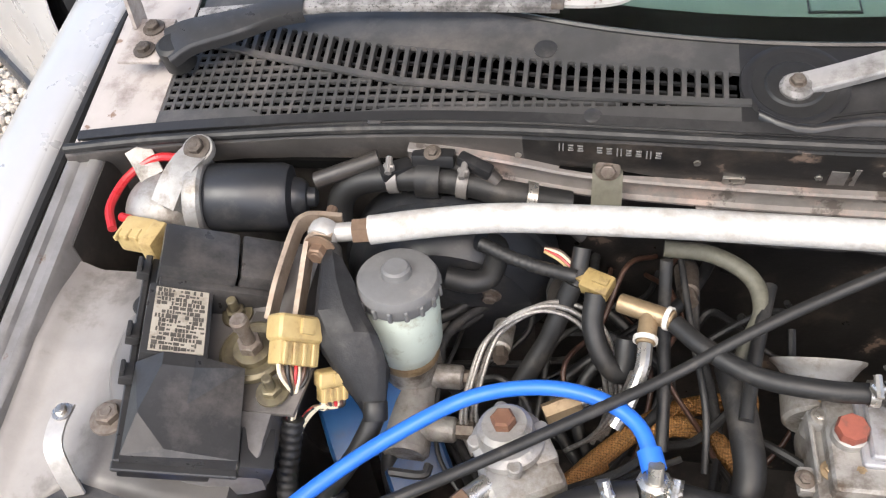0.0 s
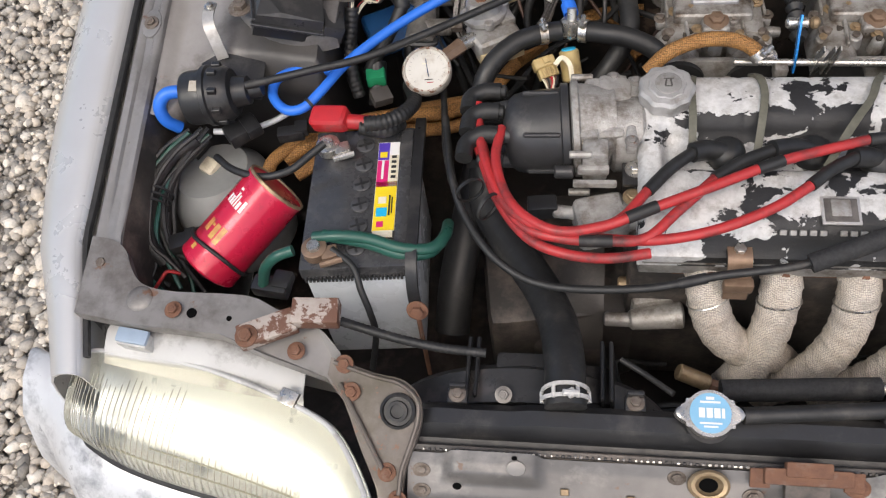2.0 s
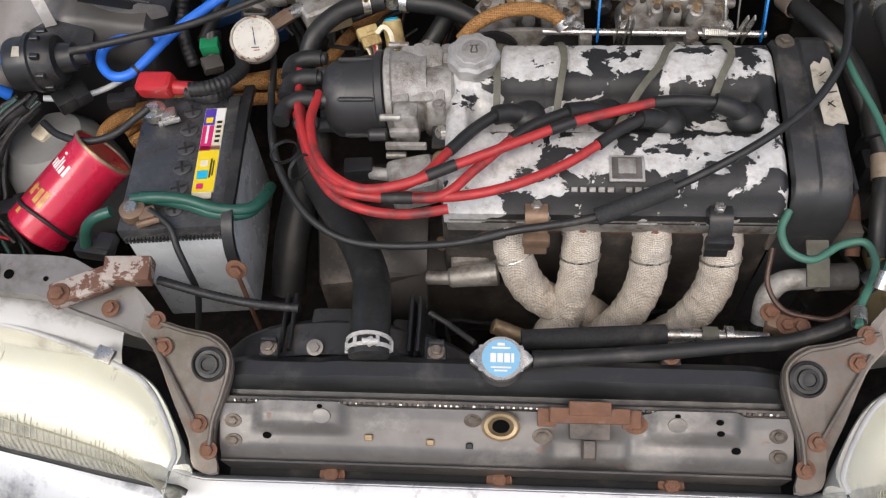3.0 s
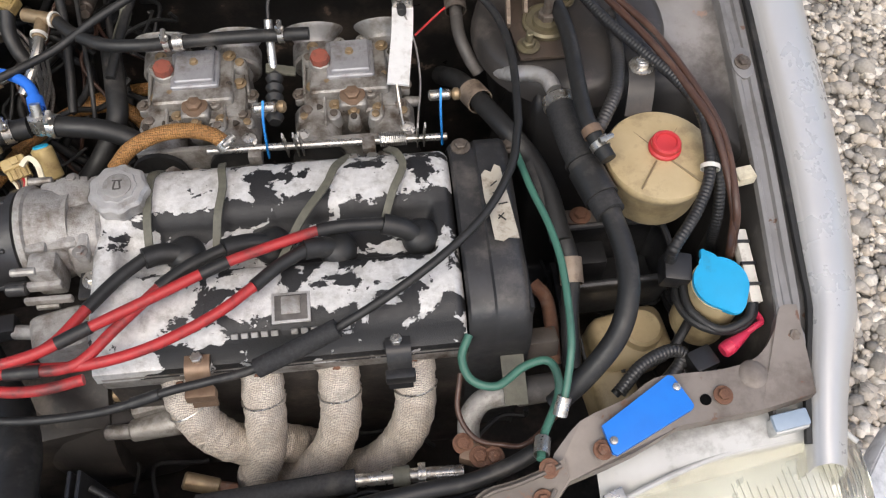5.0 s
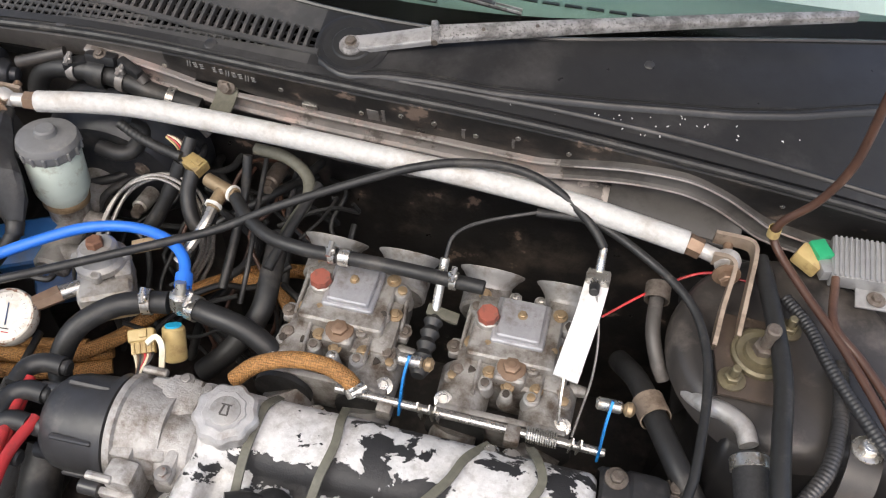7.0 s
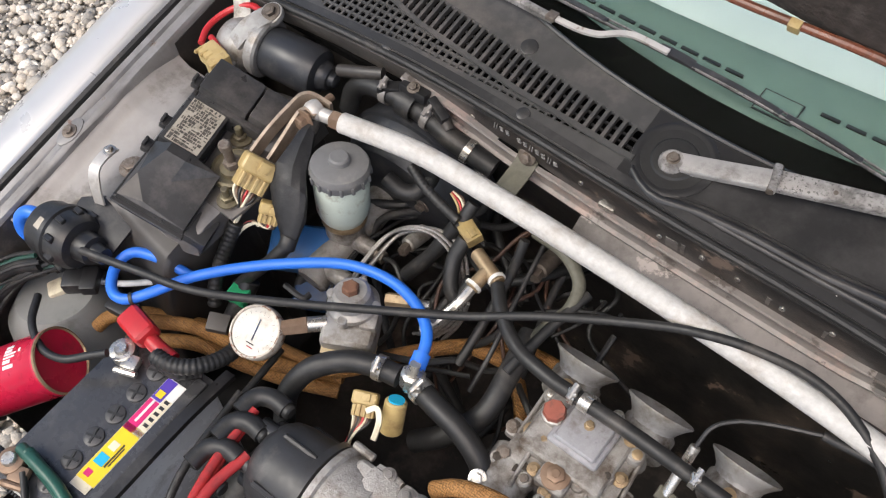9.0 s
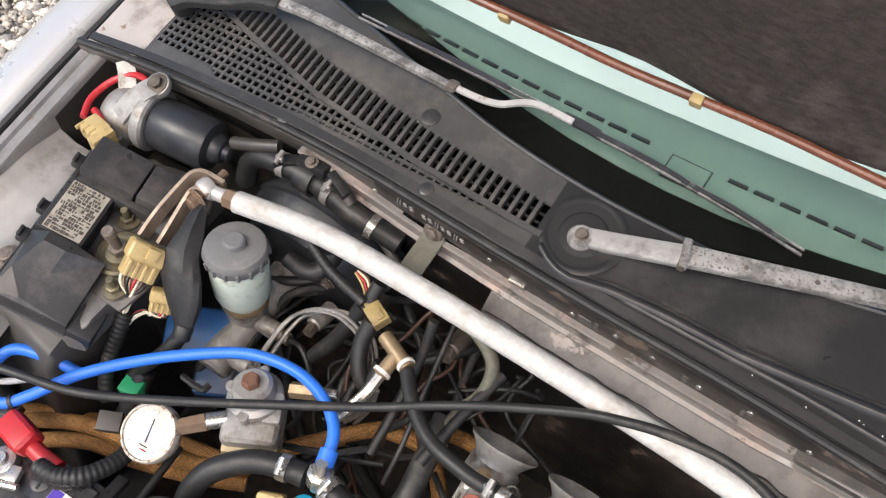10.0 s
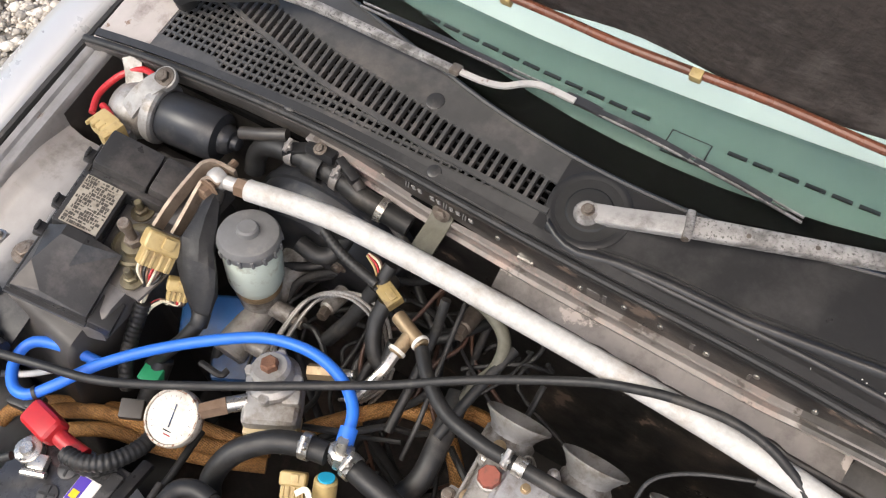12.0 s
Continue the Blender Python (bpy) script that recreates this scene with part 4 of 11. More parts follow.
bulkhead = thing("bulkhead", (0, 0.83, 0.5), "dark grimy steel bulkhead with a dusty flange", "bulkhead")
bulkhead["kind"] = "structure"
for lo_x, hi_x, m in ((-0.715, -0.27, "bulkdusty"), (-0.27, 0.715, "bulkblack")):
    bm = B()
    rings = [[bm.verts.new((x, y, z)) for y, z in bulk_section(x)] for x in lin(lo_x, hi_x, 40)]
    for a, b in zip(rings, rings[1:]):
        for i in range(len(a) - 1):
            bm.faces.new((a[i], a[i + 1], b[i + 1], b[i]))
    part("bulkhead_panel", bm, m, bulkhead, angle=30)
# The spot-welded flange: a flat strip between two raised lips.
FLANGE = [(-0.375, 0.806), (-0.340, 0.802), (-0.305, 0.795), (-0.270, 0.786), (-0.235, 0.777), (-0.19, 0.772), (-0.07, 0.770), (0.065, 0.769), (0.18, 0.768), (0.215, 0.772), (0.251, 0.786), (0.300, 0.802), (0.345, 0.808), (0.375, 0.805), (0.408, 0.789), (0.44, 0.767), (0.465, 0.754), (0.506, 0.747), (0.545, 0.742)]
path = spline([(x, seal_y(x) + 0.0075 - 0.38 * max(0, z - 0.772), z) for x, z in FLANGE], 6)
rows = []
for i, q in enumerate(path):
    t = (path[min(i + 1, len(path) - 1)] - path[max(i - 1, 0)]).normalized()
    u = Vector((-t.z, 0, t.x))
    rows.append([q + u * a + Vector((0, b, 0)) for a, b in ((0.0125, 0.012), (0.0118, -0.003), (0.0095, -0.0045), (0.0075, -0.0025), (0.0, 0.0), (-0.0075, -0.0012), (-0.0095, -0.006), (-0.012, -0.0055), (-0.0128, 0.012))])
turn = next(i for i, q in enumerate(path) if q.x > 0.225)
part("flange_strip", shell(B(), rows[:turn + 1], (0, 0.002, 0)), "flange", bulkhead, "pale dusty flange, paint rubbed pink", 40)
part("flange_strip", shell(B(), rows[turn:], (0, 0.002, 0)), "sootypanel", bulkhead, "sooty arched end of the flange", 40)
for k in (2, 6):
    bm = B()
    tube(bm, [r[k] + Vector((0, -0.0004, 0)) for r in rows[turn:]], 0.0012, 6, 1, smooth=False)
    part("flange_lip", bm, "flange", bulkhead, "rubbed pale lip")
bm = shell(B(), [[(x, seal_y(x) + 0.0125, 0.759), (x, seal_y(x) + 0.006, 0.752), (x, seal_y(x) - 0.006, 0.744), (x, seal_y(x) - 0.015 + 0.004 * noise.noise(Vector((x * 16, 0, 3))), 0.738), (x, seal_y(x) + 0.004, 0.724 + 0.006 * noise.noise(Vector((x * 9, 0, 1)))), (x, 0.8325, 0.690)] for x in lin(-0.115, 0.285, 54)], (0, 0.002, 0))
part("dusty_panel", bm, "rubbedpanel", bulkhead, "dusty brown lower panel", 60)
bm = B()
tube(bm, [(x, seal_y(x) - 0.015 + 0.005 * noise.noise(Vector((x * 30, 2, 3))), 0.7365 + 0.003 * noise.noise(Vector((x * 45, 0, 7)))) for x in lin(-0.112, 0.43, 60)], 0.0042, 8, 2)
part("seam_edge", bm, "bay_dark", bulkhead, "dark ragged lower edge of the panel")
bm = shell(B(), [[(x, seal_y(x) + 0.010 - 0.38 * max(0, interp(x, FLANGE) - 0.775), interp(x, [(a, b - 0.008) for a, b in FLANGE])), (x, seal_y(x) + 0.002, 0.752), (x, seal_y(x) - 0.012 + 0.004 * noise.noise(Vector((x * 16, 0, 3))), 0.738), (x, seal_y(x) + 0.008, 0.722), (x, 0.830, 0.695)] for x in lin(0.285, 0.44, 20)], (0, 0.002, 0))
part("arched_panel", bm, "sootypanel", bulkhead, "sooty grey panel below the arched flange", 60)
# stamped number on the bulkhead: bars only
for i in range(11):
    if i in (3,):
        continue
    bm = B()
    x = -0.236 + i * 0.0083
    z = 0.8225 - i * 0.0004
    y = seal_y(x) - 0.0012 + (0.821 - z) * 0.28
    for dx, dz, w, h in ((0, 0.0035, 0.005, 0.0011), (0, 0, 0.0045, 0.0011), (0, -0.0035, 0.005, 0.0011)) if i % 3 else ((-0.0015, 0, 0.0012, 0.0075), (0.0018, 0, 0.0012, 0.0075)):
        box(bm, (x + dx, y - dz * 0.27, z + dz), (w, 0.0022, h), (-15, 0, 0), 0.0003, 1)
    part("stamped_mark", bm, "print_grey", bulkhead)
for k, x in enumerate((-0.275, -0.12, -0.02, 0.03, 0.07, 0.12, 0.17, 0.23, 0.28, 0.36, 0.47, 0.52)):
    z = 0.805 + 0.007 * math.sin(k * 2.3)
    bm = B()
    lathe(bm, [(0.0038, -0.004), (0.003, 0.0018)], (x, seal_y(x) + interp(z, [(0.786, 0.010), (0.821, 0.0)]), z), (0, -1, -0.15), 10)
    part("stud", bm, "zinc", bulkhead)
for x, w, h in ((-0.005, 0.014, 0.020), (0.008, 0.004, 0.024), (0.105, 0.004, 0.018), (0.165, 0.003, 0.018)):
    bm = shell(B(), [[(x + a * w / 2 + 0.002 * noise.noise(Vector((b * 300, x, a))), seal_y(x) + 0.0082 - b * 0.28, 0.789 + b) for b in lin(0, h, 6)] for a in (-1, 0, 1)], (0, 0.004, 0))
    part("scraped_patch", bm, "bare", bulkhead)
seal = B()
tube(seal, [(x, seal_y(x), seal_z(x) - 0.001) for x in lin(-0.712, 0.70, 16)], 0.0050, 10, 5)
lone("scuttle_seal", seal, "rubber", "black rubber seal along the scuttle edge", "rubber seal", kind="structure")
seal = B()
strip(seal, [(x, seal_y(x) + 0.010, seal_z(x) + 0.0045) for x in lin(-0.70, 0.69, 16)], 0.010, 0.004, (0, -0.3, 1), 5)
lone("seal_strip", seal, "cowl", "flat grey rubber strip behind the seal", "rubber seal", kind="structure")


def scuttle_z(x, y):
    return 0.8455 + (y - 0.81) * 0.22 - 0.03 * (abs(x) / 0.7) ** 2


def screen_edge(x):
    return 0.897 + 0.5 * min(abs(x), 0.3) ** 2 + 0.26 * max(0, abs(x) - 0.3)


# The scuttle panel: solid plastic sheets round the slotted grille and the mesh grille.
scuttle = thing("scuttle_panel", (0, 0.88, 0.84), "faded black plastic scuttle panel with slots and mesh", "scuttle panel")
scuttle["kind"] = "structure"


def grille_front(x):
    """Front edge of the slotted row, which runs slantwise across the panel."""
    return interp(x, [(-0.62, 0.926), (-0.569, 0.915), (-0.533, 0.903), (-0.39, 0.866), (-0.235, 0.846), (-0.094, 0.838), (-0.08, 0.838)])


def grille_back(x):
    return interp(x, [(-0.62, 0.955), (-0.569, 0.948), (-0.535, 0.940), (-0.398, 0.905), (-0.237, 0.882), (-0.093, 0.868), (-0.08, 0.867)])


def mesh_front(x):
    return interp(x, [(-0.64, 0.840), (-0.627, 0.838), (-0.53, 0.838), (-0.524, 0.828), (-0.42, 0.829), (-0.39, 0.833), (-0.25, 0.831), (-0.08, 0.832)])


def sheet(name, xs, f0, f1, mname="cowl", n=6, dz=0.0):
    rows = []
    for x in xs:
        a, b = f0(x), max(f0(x) + 0.001, f1(x))
        rows.append([(x, a + (b - a) * j / n, scuttle_z(x, a + (b - a) * j / n) + dz) for j in range(n + 1)])
    return part(name, shell(B(), rows, (0, 0, -0.003)), mname, scuttle, angle=50)


def lip_y(x):
    return seal_y(x) + 0.004


sheet("panel_right", lin(-0.088, 0.60, 30), lip_y, screen_edge, n=10)
sheet("panel_back", lin(-0.62, -0.088, 24), grille_back, screen_edge, "cowl_dusty")
sheet("divider", lin(-0.62, -0.08, 28), lambda x: grille_front(x) - 0.007, lambda x: grille_front(x) - 0.001, "cowl_dusty", n=2, dz=0.004)
sheet("panel_front", lin(-0.628, -0.088, 24), lip_y, mesh_front, "cowl_dusty", n=3)
sheet("panel_corner", lin(-0.71, -0.628, 8), lip_y, screen_edge, "stained")
sheet("panel_corner", lin(0.60, 0.71, 8), lip_y, screen_edge, "bay")
# Black floor and back wall stand in for the shade below the grilles.
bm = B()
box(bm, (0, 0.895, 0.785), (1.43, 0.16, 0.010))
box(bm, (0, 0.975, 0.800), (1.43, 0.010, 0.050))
part("cavity", bm, "recess_shade", scuttle, "black box that paints in the shade under the grilles")
# One bar between two slots, flared at both ends so that the slots end round.
slat = B()
half = [(0.0021 + 0.0036 * (1 - math.sqrt(max(0, 1 - (1 - k / 5) ** 2))), 0.5 - 0.14 * k / 5) for k in range(6)]
outline = [(a, b) for a, b in half] + [(a, -b) for a, b in reversed(half)] + [(-a, -b) for a, b in half] + [(-a, b) for a, b in reversed(half)]
plate(slat, [(a, b * 0.034) for a, b in reversed(outline)], 0.008)
slat_mesh = finish(slat, "slat", "cowl_dusty")
for i in range(44):
    x = -0.594 + i * 0.0115
    yc = (grille_front(x) + grille_back(x)) / 2
    ob = new("slat", slat_mesh)
    ob.parent = scuttle
    ob.location = Vector((x, yc, scuttle_z(x, yc) + 0.0005)) - scuttle.location
    ob.rotation_euler = (math.atan(0.22), 0, 0)
    ob.scale = (1, (grille_back(x) - grille_front(x) + 0.004) / 0.034, 1)
for k in (0.33, 0.66):
    sheet("slot_bar", lin(-0.595, -0.09, 30), lambda x: grille_front(x) + (grille_back(x) - grille_front(x)) * k, lambda x: grille_front(x) + (grille_back(x) - grille_front(x)) * k + 0.0022, n=1, dz=-0.005)


mesh = part("mesh_frame", shell(B(), [[(x, mesh_front(x) - 0.001, scuttle_z(x, mesh_front(x)) - 0.001), (x, mesh_front(x) + 0.003, scuttle_z(x, mesh_front(x)) - 0.001)] for x in lin(-0.626, -0.09, 30)], (0, 0, -0.003)), "cowl_dusty", scuttle, "square mesh grille")
for i in range(52):
    x = -0.626 + i * 0.0104
    a, b = mesh_front(x), grille_front(x) - 0.005
    if b - a > 0.004:
        bm = B()
        box(bm, (x, (a + b) / 2, scuttle_z(x, (a + b) / 2) - 0.0025), (0.0034, b - a + 0.004, 0.003), (12.4, 0, 0))
        part("mesh_bar", bm, "cowl_dusty", mesh)
for j in range(11):
    y = 0.829 + j * 0.0098
    x1 = max([x for x in lin(-0.626, -0.085, 70) if grille_front(x) - 0.004 > y] or [-1])
    x0 = min([x for x in lin(-0.626, -0.085, 70) if mesh_front(x) - 0.004 < y] or [1])
    if x1 > x0:
        rows = [[(x, y - 0.0017, scuttle_z(x, y - 0.0017) - 0.0014), (x, y + 0.0017, scuttle_z(x, y + 0.0017) - 0.0014)] for x in lin(x0, x1, 12)]
        part("mesh_bar", shell(B(), rows, (0, 0, -0.003)), "cowl_dusty", mesh)
for x, y, r in ((-0.256, 0.897, 0.0105), (-0.404, 0.821, 0.008), (-0.55, 0.957, 0.0105), (-0.21, 0.822, 0.008), (0.30, 0.905, 0.006)):
    bm = B()
    lathe(bm, [(r, -0.001), (r, 0.0012), (r * 0.8, 0.002)], (x, y, scuttle_z(x, y)), (0, -0.22, 1), 20)
    part("clip", bm, "grey_plastic", scuttle)
at = (-0.044, 0.856, scuttle_z(-0.044, 0.856))
bm = B()
lathe(bm, [(0.045, -0.002), (0.044, 0.001), (0.041, 0.002), (0.038, 0.0018), (0.035, 0.0008)], at, (0, -0.22, 1), 40)
part("spindle_dish", bm, "cowl", scuttle)
bm = B()
lathe(bm, [(0.0355, -0.001), (0.035, 0.0012), (0.025, 0.0010), (0.023, 0.003), (0.018, 0.0035)], at, (0, -0.22, 1), 36)
part("spindle_boot", bm, "rubber", scuttle)
bm = B()
lathe(bm, [(0.010, -0.001), (0.010, 0.0025), (0.0075, 0.003), (0.0065, 0.001)], (0.028, 0.876, scuttle_z(0.028, 0.876)), (0, -0.22, 1), 20)
part("grommet", bm, "rubber", scuttle)


def ridge_y(x):
    return interp(x, [(-0.075, 0.822), (-0.055, 0.809), (-0.036, 0.806), (0.008, 0.815), (0.06, 0.819), (0.137, 0.820), (0.268, 0.836), (0.403, 0.858), (0.473, 0.876), (0.60, 0.922)])


rows = []
for x in lin(-0.075, 0.598, 48):
    y0 = ridge_y(x)
    rows.append([(x, y0 + dy, scuttle_z(x, y0 + dy) + dz) for dy, dz in ((-0.004, -0.001), (-0.0005, 0.0045), (0.002, 0.0055), (0.0045, 0.0045), (0.008, 0.0005), (0.011, -0.001))])
part("raised_ridge", shell(B(), rows, (0, 0, -0.001)), "cowl", scuttle, "raised ridge along the scuttle panel", 60)
rows = []
for x in lin(0.0, 0.598, 40):
    y0 = seal_y(x) + 0.018 + 0.012 * ease(0.0, 0.4, x)
    rows.append([(x, y0 + dy, scuttle_z(x, y0 + dy) + dz) for dy, dz in ((-0.003, -0.001), (0, 0.0028), (0.003, 0.0028), (0.006, -0.001))])
part("raised_ridge", shell(B(), rows, (0, 0, -0.001)), "cowl", scuttle, angle=60)
sheet("ridge_groove", lin(-0.05, 0.598, 30), lambda x: ridge_y(x) + 0.012, lambda x: ridge_y(x) + 0.0145, "rubber", n=1, dz=0.0012)
rng = random.Random(8)
for k in range(40):
    x = rng.gauss(0.30, 0.13) if k < 34 else rng.uniform(-0.08, 0.5)
    y = min(max(ridge_y(x) - rng.uniform(0.004, 0.035), seal_y(x) + 0.014), 0.89)
    bm = B()
    box(bm, (x, y, scuttle_z(x, y) + 0.0003), (rng.uniform(0.0006, 0.0014), rng.uniform(0.0008, 0.0030), 0.0007), (12, 0, rng.uniform(-60, 60)))
    part("paint_chip", bm, "print_white", scuttle)
bm = B()
tube(bm, [(x, screen_edge(x) + 0.001, scuttle_z(x, screen_edge(x)) + 0.001) for x in lin(-0.70, 0.70, 14)], 0.0028, 6, 3)
part("edge_trim", bm, "cowl", scuttle)

# ---- windscreen, dashboard ----
rows = [[(x, screen_edge(x) + 0.016 + d * math.cos(radians(30)), scuttle_z(x, screen_edge(x)) - 0.020 + d * math.sin(radians(30))) for d in lin(-0.02, 0.85, 8)] for x in lin(-0.68, 0.68, 24)]
bm = shell(B(), rows, (0, 0.002, -0.004))
screen = lone("windscreen", bm, "screen", "green-tinted laminated windscreen glass", "windscreen", kind="structure", angle=60)
screen.visible_shadow = False
rows = [[(x, screen_edge(x) + 0.014 + d * math.cos(radians(30)), scuttle_z(x, screen_edge(x)) - 0.0275 + d * math.sin(radians(30))) for d in (-0.012, 0.015, 0.044)] for x in lin(-0.68, 0.68, 24)]
lone("screen_band", shell(B(), rows, (0, 0.0006, -0.0012)), "frit", "black border band along the foot of the windscreen", "screen band", kind="structure")
dash = thing("dashboard", (0, 1.05, 0.82), "green vinyl dashboard top with defroster slots", "dashboard")
bm = B()
DASH = [(0.957, 0.838), (0.964, 0.845), (1.000, 0.848), (1.030, 0.850), (1.036, 0.8535), (1.042, 0.8535), (1.050, 0.838), (1.068, 0.834)]
rows = [[bm.verts.new((x, y + 0.28 * min(abs(x), 0.4) ** 2 * (1 if y < 0.99 else 0.35) + (0.05 * max(0, x + 0.2) if y > 1.01 else 0), z)) for y, z in DASH] for x in lin(-0.68, 0.68, 24)]
for a, b in zip(rows, rows[1:]):
    for j in range(len(DASH) - 1):
        bm.faces.new((a[j], a[j + 1], b[j + 1], b[j]))
part("dash_shelf", bm, "dash", dash, angle=50)
# Front face of the dash, black to paint the shade in the gap.
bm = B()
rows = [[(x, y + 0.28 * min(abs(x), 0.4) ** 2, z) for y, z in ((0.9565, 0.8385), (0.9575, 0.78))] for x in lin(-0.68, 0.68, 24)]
part("dash_edge", shell(bm, rows, (0, 0.004, 0)), "recess_shade", dash, "dash front face painted black for the shade behind the glass")
# Rear dash section; its brightness is painted, the dash itself is green.
bm = B()
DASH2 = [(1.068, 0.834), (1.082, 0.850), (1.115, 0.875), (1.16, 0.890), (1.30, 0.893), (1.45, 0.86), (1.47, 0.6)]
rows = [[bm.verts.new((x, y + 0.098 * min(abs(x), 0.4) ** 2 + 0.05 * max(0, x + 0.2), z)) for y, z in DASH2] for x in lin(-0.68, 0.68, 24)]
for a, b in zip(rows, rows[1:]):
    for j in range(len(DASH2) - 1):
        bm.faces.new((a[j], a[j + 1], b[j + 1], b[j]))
part("dash_hood", bm, "dash_skylit", dash, "upper dash cover painted pale for the sky light on it", angle=60)
for x in [v for v in lin(-0.62, 0.62, 44) if not -0.035 < v < 0.055]:
    bm = B()
    box(bm, (x, 1.008 + 0.1 * x * x, 0.8492), (0.0215, 0.0045, 0.0022), (2, 0, 10 * x))
    part("defroster_slot", bm, "ink", dash)
bm = B()
box(bm, (0.005, 0.992, 0.8474), (0.0475, 0.0335, 0.0016), (3, 0, 0))
part("lid_gap", bm, "ink", dash)
bm = B()
box(bm, (0.005, 0.992, 0.8482), (0.044, 0.030, 0.002), (3, 0, 0), 0.0008, 1)
part("dash_lid", bm, "dash", dash)

# ---- open bonnet ----
bonnet = thing("bonnet", (0, 0.95, 1.0), "open silver car bonnet lined with brown felt", "bonnet")
HB = Vector((0, 0.965, 1.005))
HD = Vector((0, -math.cos(radians(62)), math.sin(radians(62))))
HN = Vector((0, -math.sin(radians(62)), -math.cos(radians(62))))


def on_bonnet(x, d, n=0.0):
    return HB + Vector((x, 0, 0)) + HD * d + HN * n


rows = [[on_bonnet(x, d, -0.02 - 0.02 * math.sin(math.pi * d) + 0.03 * (abs(x) / 0.7) ** 3) for d in lin(-0.015, 0.98, 10)] for x in lin(-0.70, 0.70, 20)]
bm = shell(B(), rows, -0.006 * HN)
part("bonnet_skin", bm, "paint", bonnet, angle=50)
bm = B()
rows = []
for x in lin(-0.62, 0.62, 40):
    rows.append([bm.verts.new(on_bonnet(x, d, 0.012 + 0.010 * noise.noise(Vector((x * 7, d * 7, 0))))) for d in lin(-0.012, 0.9, 30)])
for a, b in zip(rows, rows[1:]):
    for j in range(30):
        bm.faces.new((a[j], a[j + 1], b[j + 1], b[j]))
part("felt_liner", bm, "felt", bonnet, "brown soundproofing felt", angle=80)


# ---- front end: slam panel, radiator, headlamps, bumper ----
SUP = [(-0.2, 0.50), (-0.05, 0.578), (0.0, 0.600), (0.05, 0.630), (0.10, 0.656), (0.15, 0.662), (0.207, 0.668), (0.3, 0.69)]


def sup_z(y):
    return interp(y, SUP)


def flat_part(name, outline, material, parent, dz=0.0, thick=0.004, label="", lip=0.0):
    """A pressed plate of the given plan, laid along the slope of the slam panel."""
    bm = B()
    if sum(a[0] * b[1] - b[0] * a[1] for a, b in zip(outline, outline[1:] + outline[:1])) > 0:
        outline = outline[::-1]
    hi = [bm.verts.new((x, y, sup_z(y) + dz)) for x, y in outline]
    lo = [bm.verts.new((x, y, sup_z(y) + dz - thick - lip)) for x, y in outline]
    f = bm.faces.new(hi)
    k = len(outline)
    for i in range(k):
        bm.faces.new((lo[i], lo[(i + 1) % k], hi[(i + 1) % k], hi[i]))
    bmesh.ops.triangulate(bm, faces=[f], quad_method="BEAUTY", ngon_method="EAR_CLIP")
    return part(name, bm, material, parent, label, 25)


def curve2(pts, per=4):
    return [(p.x, p.y) for p in spline([(x, y, 0) for x, y in pts], per)]


def bolt_on(parent, x, y, r=0.0078, material="rust", dz=0.004, washer=True):
    bm = B()
    s = (sup_z(y + 0.01) - sup_z(y - 0.01)) / 0.02
    hexbolt(bm, (x, y, sup_z(y) + dz), (0, -s, 1), r, washer)
    return part("bolt", bm, material, parent)


REAR = [(-0.720, 0.240), (-0.692, 0.236), (-0.674, 0.224), (-0.664, 0.206), (-0.653, 0.190), (-0.636, 0.179), (-0.600, 0.173), (-0.512, 0.171), (-0.474, 0.156), (-0.424, 0.138), (-0.392, 0.108)]
FRONT = [(-0.372, 0.060), (-0.385, 0.062), (-0.405, 0.082), (-0.443, 0.092), (-0.476, 0.101), (-0.534, 0.123), (-0.640, 0.131), (-0.718, 0.143)]
WING = [(-0.400, 0.100), (-0.384, 0.096), (-0.351, 0.087), (-0.318, 0.081), (-0.300, 0.066), (-0.297, 0.045), (-0.305, 0.020), (-0.313, 0.000), (-0.315, -0.028), (-0.310, -0.052), (-0.337, -0.048), (-0.344, -0.022), (-0.363, 0.014), (-0.383, 0.057), (-0.403, 0.083)]


REAR_RIGHT = [(-0.680, 0.240), (-0.664, 0.240), (-0.656, 0.230), (-0.651, 0.218), (-0.643, 0.206), (-0.633, 0.195), (-0.620, 0.186), (-0.600, 0.180), (-0.572, 0.177), (-0.544, 0.177), (-0.509, 0.175), (-0.474, 0.156), (-0.424, 0.138), (-0.392, 0.108)]


def across(side, x):
    """The passenger side corner is the narrower one."""
    return side * (x - (interp(x, [(0.45, 0.0), (0.527, 0.009), (0.573, 0.016), (0.641, 0.027), (0.72, 0.044)]) if side > 0 else 0))


